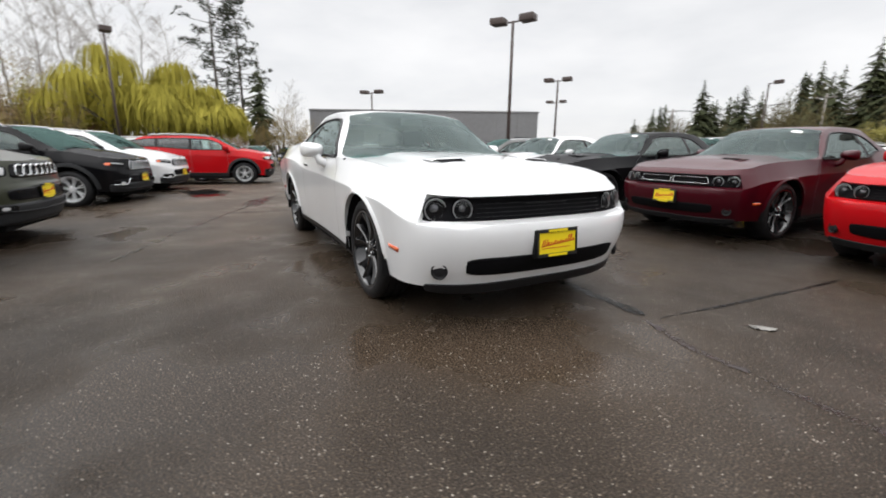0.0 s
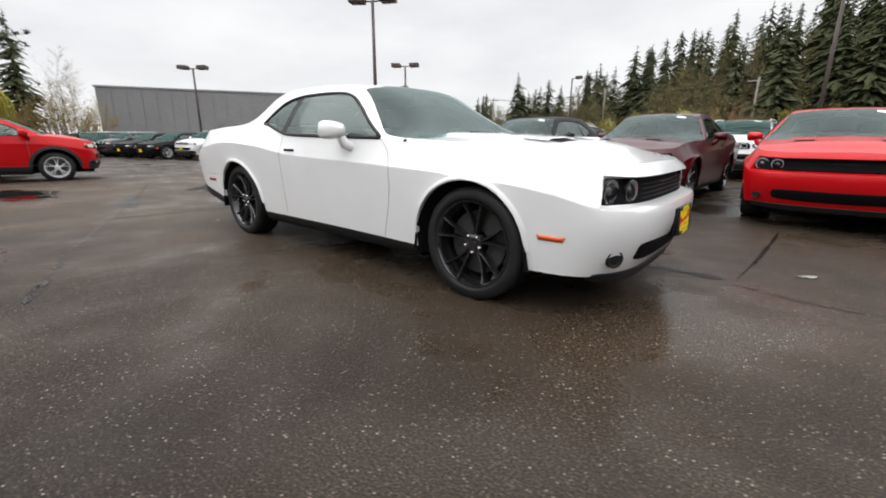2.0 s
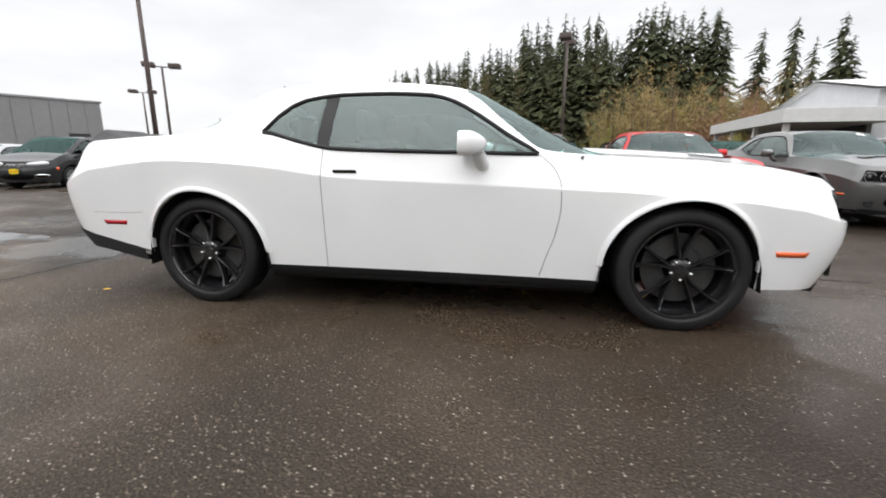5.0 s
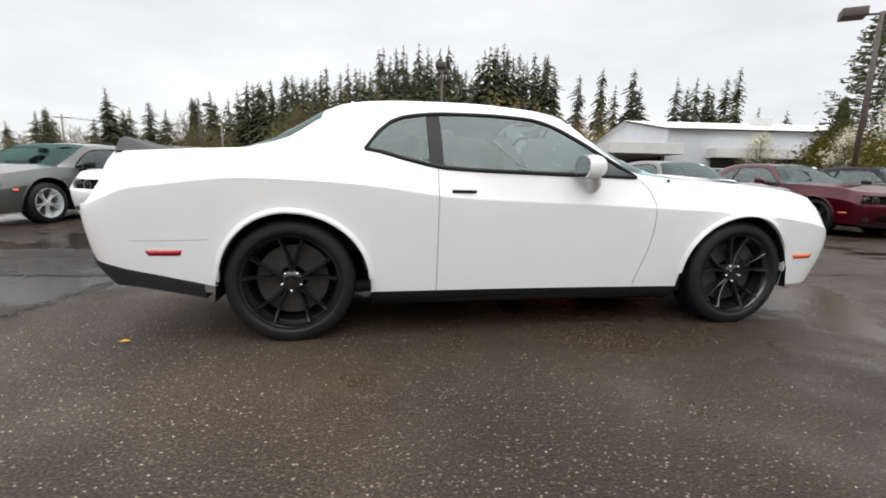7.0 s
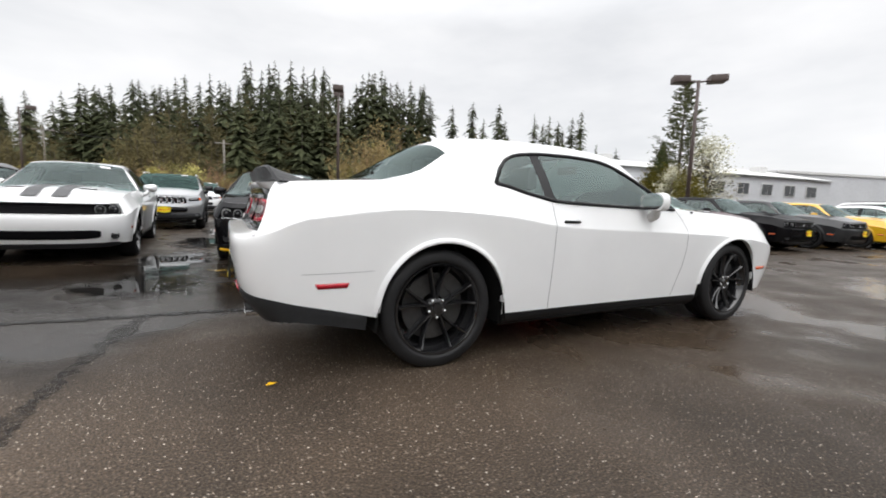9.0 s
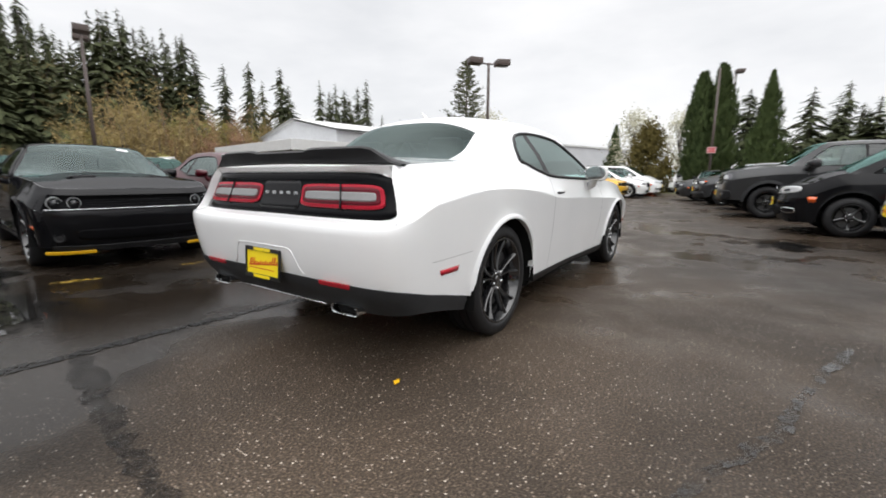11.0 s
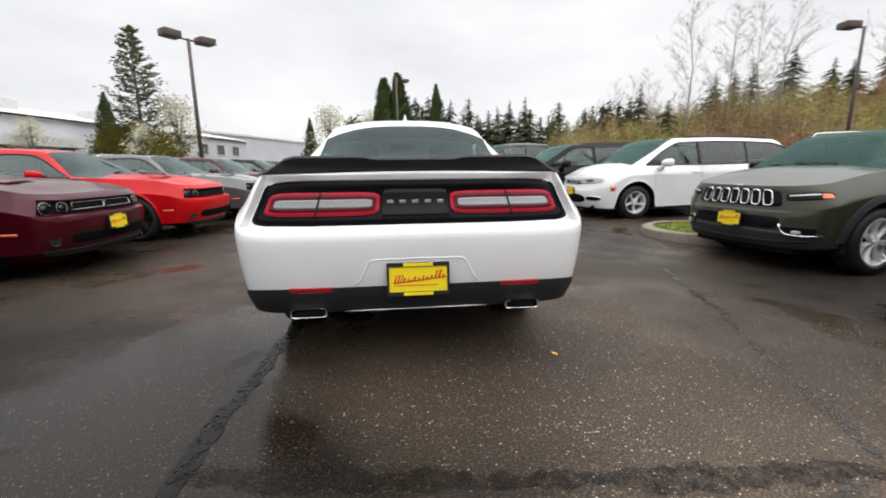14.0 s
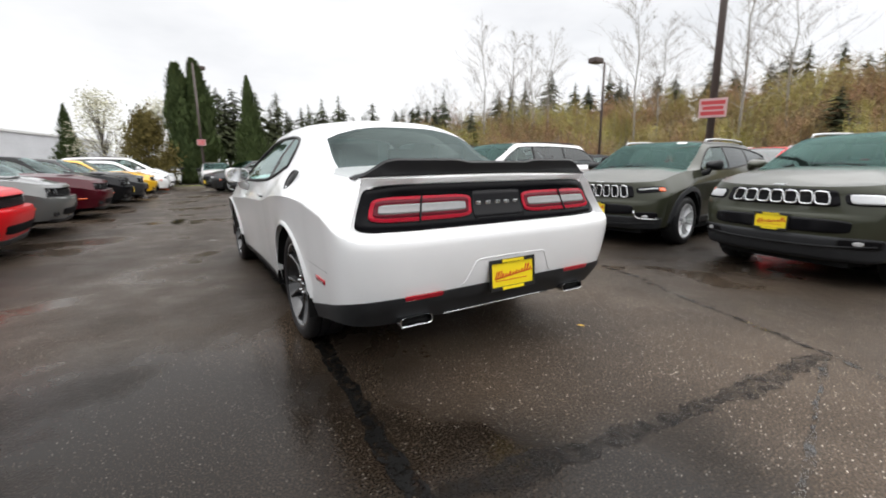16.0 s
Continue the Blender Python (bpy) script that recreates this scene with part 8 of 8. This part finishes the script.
for a in (78.4, 80.7, 83.4, 86.0, 90.5):
    fir_at(a, tr.uniform(60, 66), fir_height(a, 63) * 0.88, pick=2)
spots = []
for k in range(58):
    a = 50 + 74 * (k + tr.random()) / 58
    k0 = 0.62 + 0.75 * step(79, 75, a) * step(56, 60, a) - 0.2 * step(105, 118, a)
    spots.append((*polar(a, tr.uniform(56, 68)), -0.2, k0 * tr.uniform(0.8, 1.1)))
for k in range(16):
    a = 79 + 34 * (k + tr.random()) / 16
    spots.append((*polar(a, tr.uniform(70, 84)), -0.2, 0.8 + 0.6 * step(108, 92, a) * tr.random()))
dark = [thicket(8, 4.4, tr, OLIVEBRUSH), thicket(8, 4.0, tr, OLIVEBRUSH)]
dusk = []
for k in range(64):
    a, d = 77 + 50 * (k + tr.random()) / 64, tr.uniform(66, 94)
    dusk.append((*polar(a, d), -0.2, fir_height(a, d) * tr.uniform(0.5, 0.85) / 8))
scatter(dark, dusk, "dull olive thicket among dark firs", "shrub", "wood edge", tr)
scatter(brown, spots, "leafless brown thicket before the woods", "shrub", "thicket", tr)
shrubs = leafy(3.2, 1.3, tr, GREENBRUSH, 900, base=0.25, leaf=0.10, name="young_tree", clumps=18)
scatter([shrubs], [(*polar(a, d), -0.2, k) for a, d, k in ((101, 40, .9), (97, 38, 1.0), (106, 44, .9), (88, 42, 1.0), (72, 45, .9), (63, 40, .9), (110, 46, .9))], "small tree in young pale leaf", "tree", "young trees", tr)

# west side: willows, pines and bare trees
wil = [weeping(7.2, 4.4, tr, WILLOW), weeping(6.2, 3.6, tr, WILLOW)]
scatter(wil, [(*polar(a, d, 4.3, -1.8), 0, k) for a, d, k in ((-171.6, 46, 1.16), (-174.6, 44, 1.02), (-177.2, 47, 1.1), (179.9, 45, .92), (-169.2, 52, .95))], "yellow-green weeping willow beside the lot", "tree", "willows", tr)
pines = [pine(24, 5.4, tr, PINE), pine(22, 4.6, tr, PINE)]
scatter(pines, [(*polar(178.6, 64, 4.3, -1.8), 0, 0.98), (*polar(176.2, 66, 4.3, -1.8), 0, 0.98)], "tall ragged pine behind the willows", "tree", "pines", tr)
fir_at(174.2, 62, 12.5, "dark fir beside tall ragged pines", "pines", 4.3, -1.8, 0, 2)
fir_at(-170.6, 80, 9, "dark fir beside tall ragged pines", "pines", 4.3, -1.8, 0, 2)
bares = [bare_tree(15, tr, PALEBARK), bare_tree(14, tr, PALEBARK), bare_tree(13, tr, PALEBARK)]
scatter(bares, [(*polar(a, d, 4.3, -1.8), 0, k) for a, d, k in ((-164, 50, 1.25), (-166.5, 54, 1.2), (-168.5, 58, 1.35), (-171.5, 60, 1.25), (-174.5, 66, 1.3), (-177, 70, 1.35), (171.2, 85, 0.85), (170.2, 90, 0.8), (-169.4, 55, 1.2))], "tall leafless tree behind the willows", "tree", "bare trees", tr)
scatter(brown, [(*polar(a, 54, 4.3, -1.8), 0, 0.75) for a in (-162, -164.5, -167, -169.5, -172, -176, 179, 172.5, 170.8)] + [(*polar(a, 44 + 3 * (k % 3), 4.3, -1.8), 0, 0.95) for k, a in enumerate((-159, -161, -163, -165, -166.8, -168.2))], "brown thicket behind the willows", "shrub", "thicket", tr)

# east side: clipped cedars, a spruce, blossom, far firs
cedars = [dense_cone(9.0, 1.75, tr, CEDAR, 6000, 0.20, 0.45), dense_cone(8.0, 2.1, tr, CEDAR, 5500, 0.15, 0.85)]
scatter(cedars[:1], [(32.36, -0.47, 0, 0.95), (32.37, 0.62, 0, 0.91)], "dense dark green columnar cedar", "tree", "cedars", tr)
scatter(cedars[1:], [(26.5, -3.1, 0, 0.84), (40.7, 8.2, 0, 0.75), (29.95, 20.6, 0, 0.82)], "dense green pointed cedar", "tree", "cedars", tr)
spruce = open_spruce(9.9, 3.1, tr, CEDARPALE)
scatter([spruce], [(25.2, 15.8, 0, 1.0)], "sparse pale green conifer beside a tall lamp", "tree", "woods", tr)
young = leafy(4.2, 2.3, tr, YOUNGLEAF, 5200, base=0.10, leaf=0.11, name="bush", clumps=46)
scatter([young], [(23.4, 13.9, 0, 0.7), (24.4, 15.8, 0, 0.85), (25.0, 17.4, 0, 0.8)], "yellow-green bush below a pale conifer", "bush", "bushes", tr)
for k in range(26):
    a = -8.5 - 23 * k / 25 + tr.uniform(-0.4, 0.4)
    fir_at(a, tr.uniform(46, 58), tr.uniform(6.6, 9.6), "dark fir in a row beyond the lot", "far fir row", -4.3, 0.5, 0)
for a, d, h in ((-5.2, 41, 7.6), (-6.0, 43, 7.2), (-6.8, 42, 7.8)):
    fir_at(a, d, h, "dark fir beside a columnar cedar", "far fir row", -4.3, 1.5, 0)
ball = leafy(3.9, 1.9, tr, RUSTGREEN, 9000, base=0.05, leaf=0.12, shape=0.8, name="clipped_shrub", clumps=60)
ball.matrix_basis = pose(24.6, 2.5, 0.1) @ Matrix.Diagonal((0.64, 0.64, 0.95, 1))
tagged(ball, "dense russet-green rounded shrub on the end strip", "shrub")
bloss = leafy(6.0, 1.9, tr, BLOSSOM, 3000, base=0.25, leaf=0.075, name="blossom_tree", clumps=40)
scatter([bloss], [(37.0, 5.7, 0, 1.1), (24.6, 13.4, 0, 0.92), (22.9, 14.6, 0, 0.62), (27.5, 24.0, 0, 0.75), (35.3, 2.0, 0, 1.0)], "small tree in pale early blossom", "tree", "blossom trees", tr)

# the brushy bank to the south-east
SOIL = material("bank_soil", (0.16, 0.13, 0.07), rough=0.95, grain=0.4, scale=2, bump=0.03)


def bank_z(a, d):
    return step(30, 58, d) * (4.2 + 2.2 * step(-34, -75, a)) * step(-18, -34, a) * step(-140, -110, a)


bm = bmesh.new()
rows = []
for d in [28 + 3 * k for k in range(19)]:
    rows.append([Vector((*polar(a, d, -4.3, 1.4), bank_z(a, d) - 0.02)) for a in range(-145, -9, 3)])
grid_mesh(bm, rows)
bmesh.ops.recalc_face_normals(bm, faces=bm.faces)
for f in bm.faces:
    if f.normal.z < 0:
        f.normal_flip()
tagged(part("bank", bm, SOIL), "brushy earth bank beyond the lot", "bank", kind="structure")
spots = []
for k in range(190):
    a, d = -24 - 92 * (k + tr.random()) / 190, tr.uniform(30, 62)
    spots.append((*polar(a, d, -4.3, 1.4), bank_z(a, d) - 0.3, tr.uniform(0.42, 0.62) + 0.10 * step(36, 56, d)))
scatter(brown, spots, "brown and yellow thicket on a bank", "shrub", "bank thicket", tr)
for k in range(44):
    a, d = -38 - 80 * (k + tr.random()) / 44, tr.uniform(60, 74)
    fir_at(a, d, tr.uniform(5.8, 9.4), "dark fir on top of the bank", "bank firs", -4.3, 1.4, bank_z(a, d) - 0.3)
scatter(bares, [(*polar(a, d, -4.3, 1.4), bank_z(a, d) - 0.2, k) for a, d, k in ((-37.5, 42, .82), (-41, 46, .84), (-43.6, 44, .85), (-45.5, 47, .76), (-55.5, 40, 1.0), (-58, 44, .84), (-66, 38, 1.1), (-70, 44, .95), (-33, 55, .6), (-29, 58, .55), (-31, 60, .6), (-27, 60, .55), (-80, 42, 1.0), (-26, 62, 0.5))], "tall leafless tree on the bank", "tree", "bare trees", tr)
fir_at(-35.8, 36, 5.2, "young dark fir on the bank", "bank firs", -4.3, 1.4, 0.5, 2)
fir_at(-74, 40, 4.6, "young dark fir on the bank", "bank firs", -4.3, 1.4, 1.6, 2)
scatter(firs, [(*polar(a, 70 + 6 * (k % 3)), 0, 0.8) for k, a in enumerate(range(-160, -118, 4))], "dark fir behind the lot", "tree", "woods", tr)
discard(*firs, *brown, *wil, *pines, *bares, *cedars, *dark, bloss, shrubs, spruce, young)
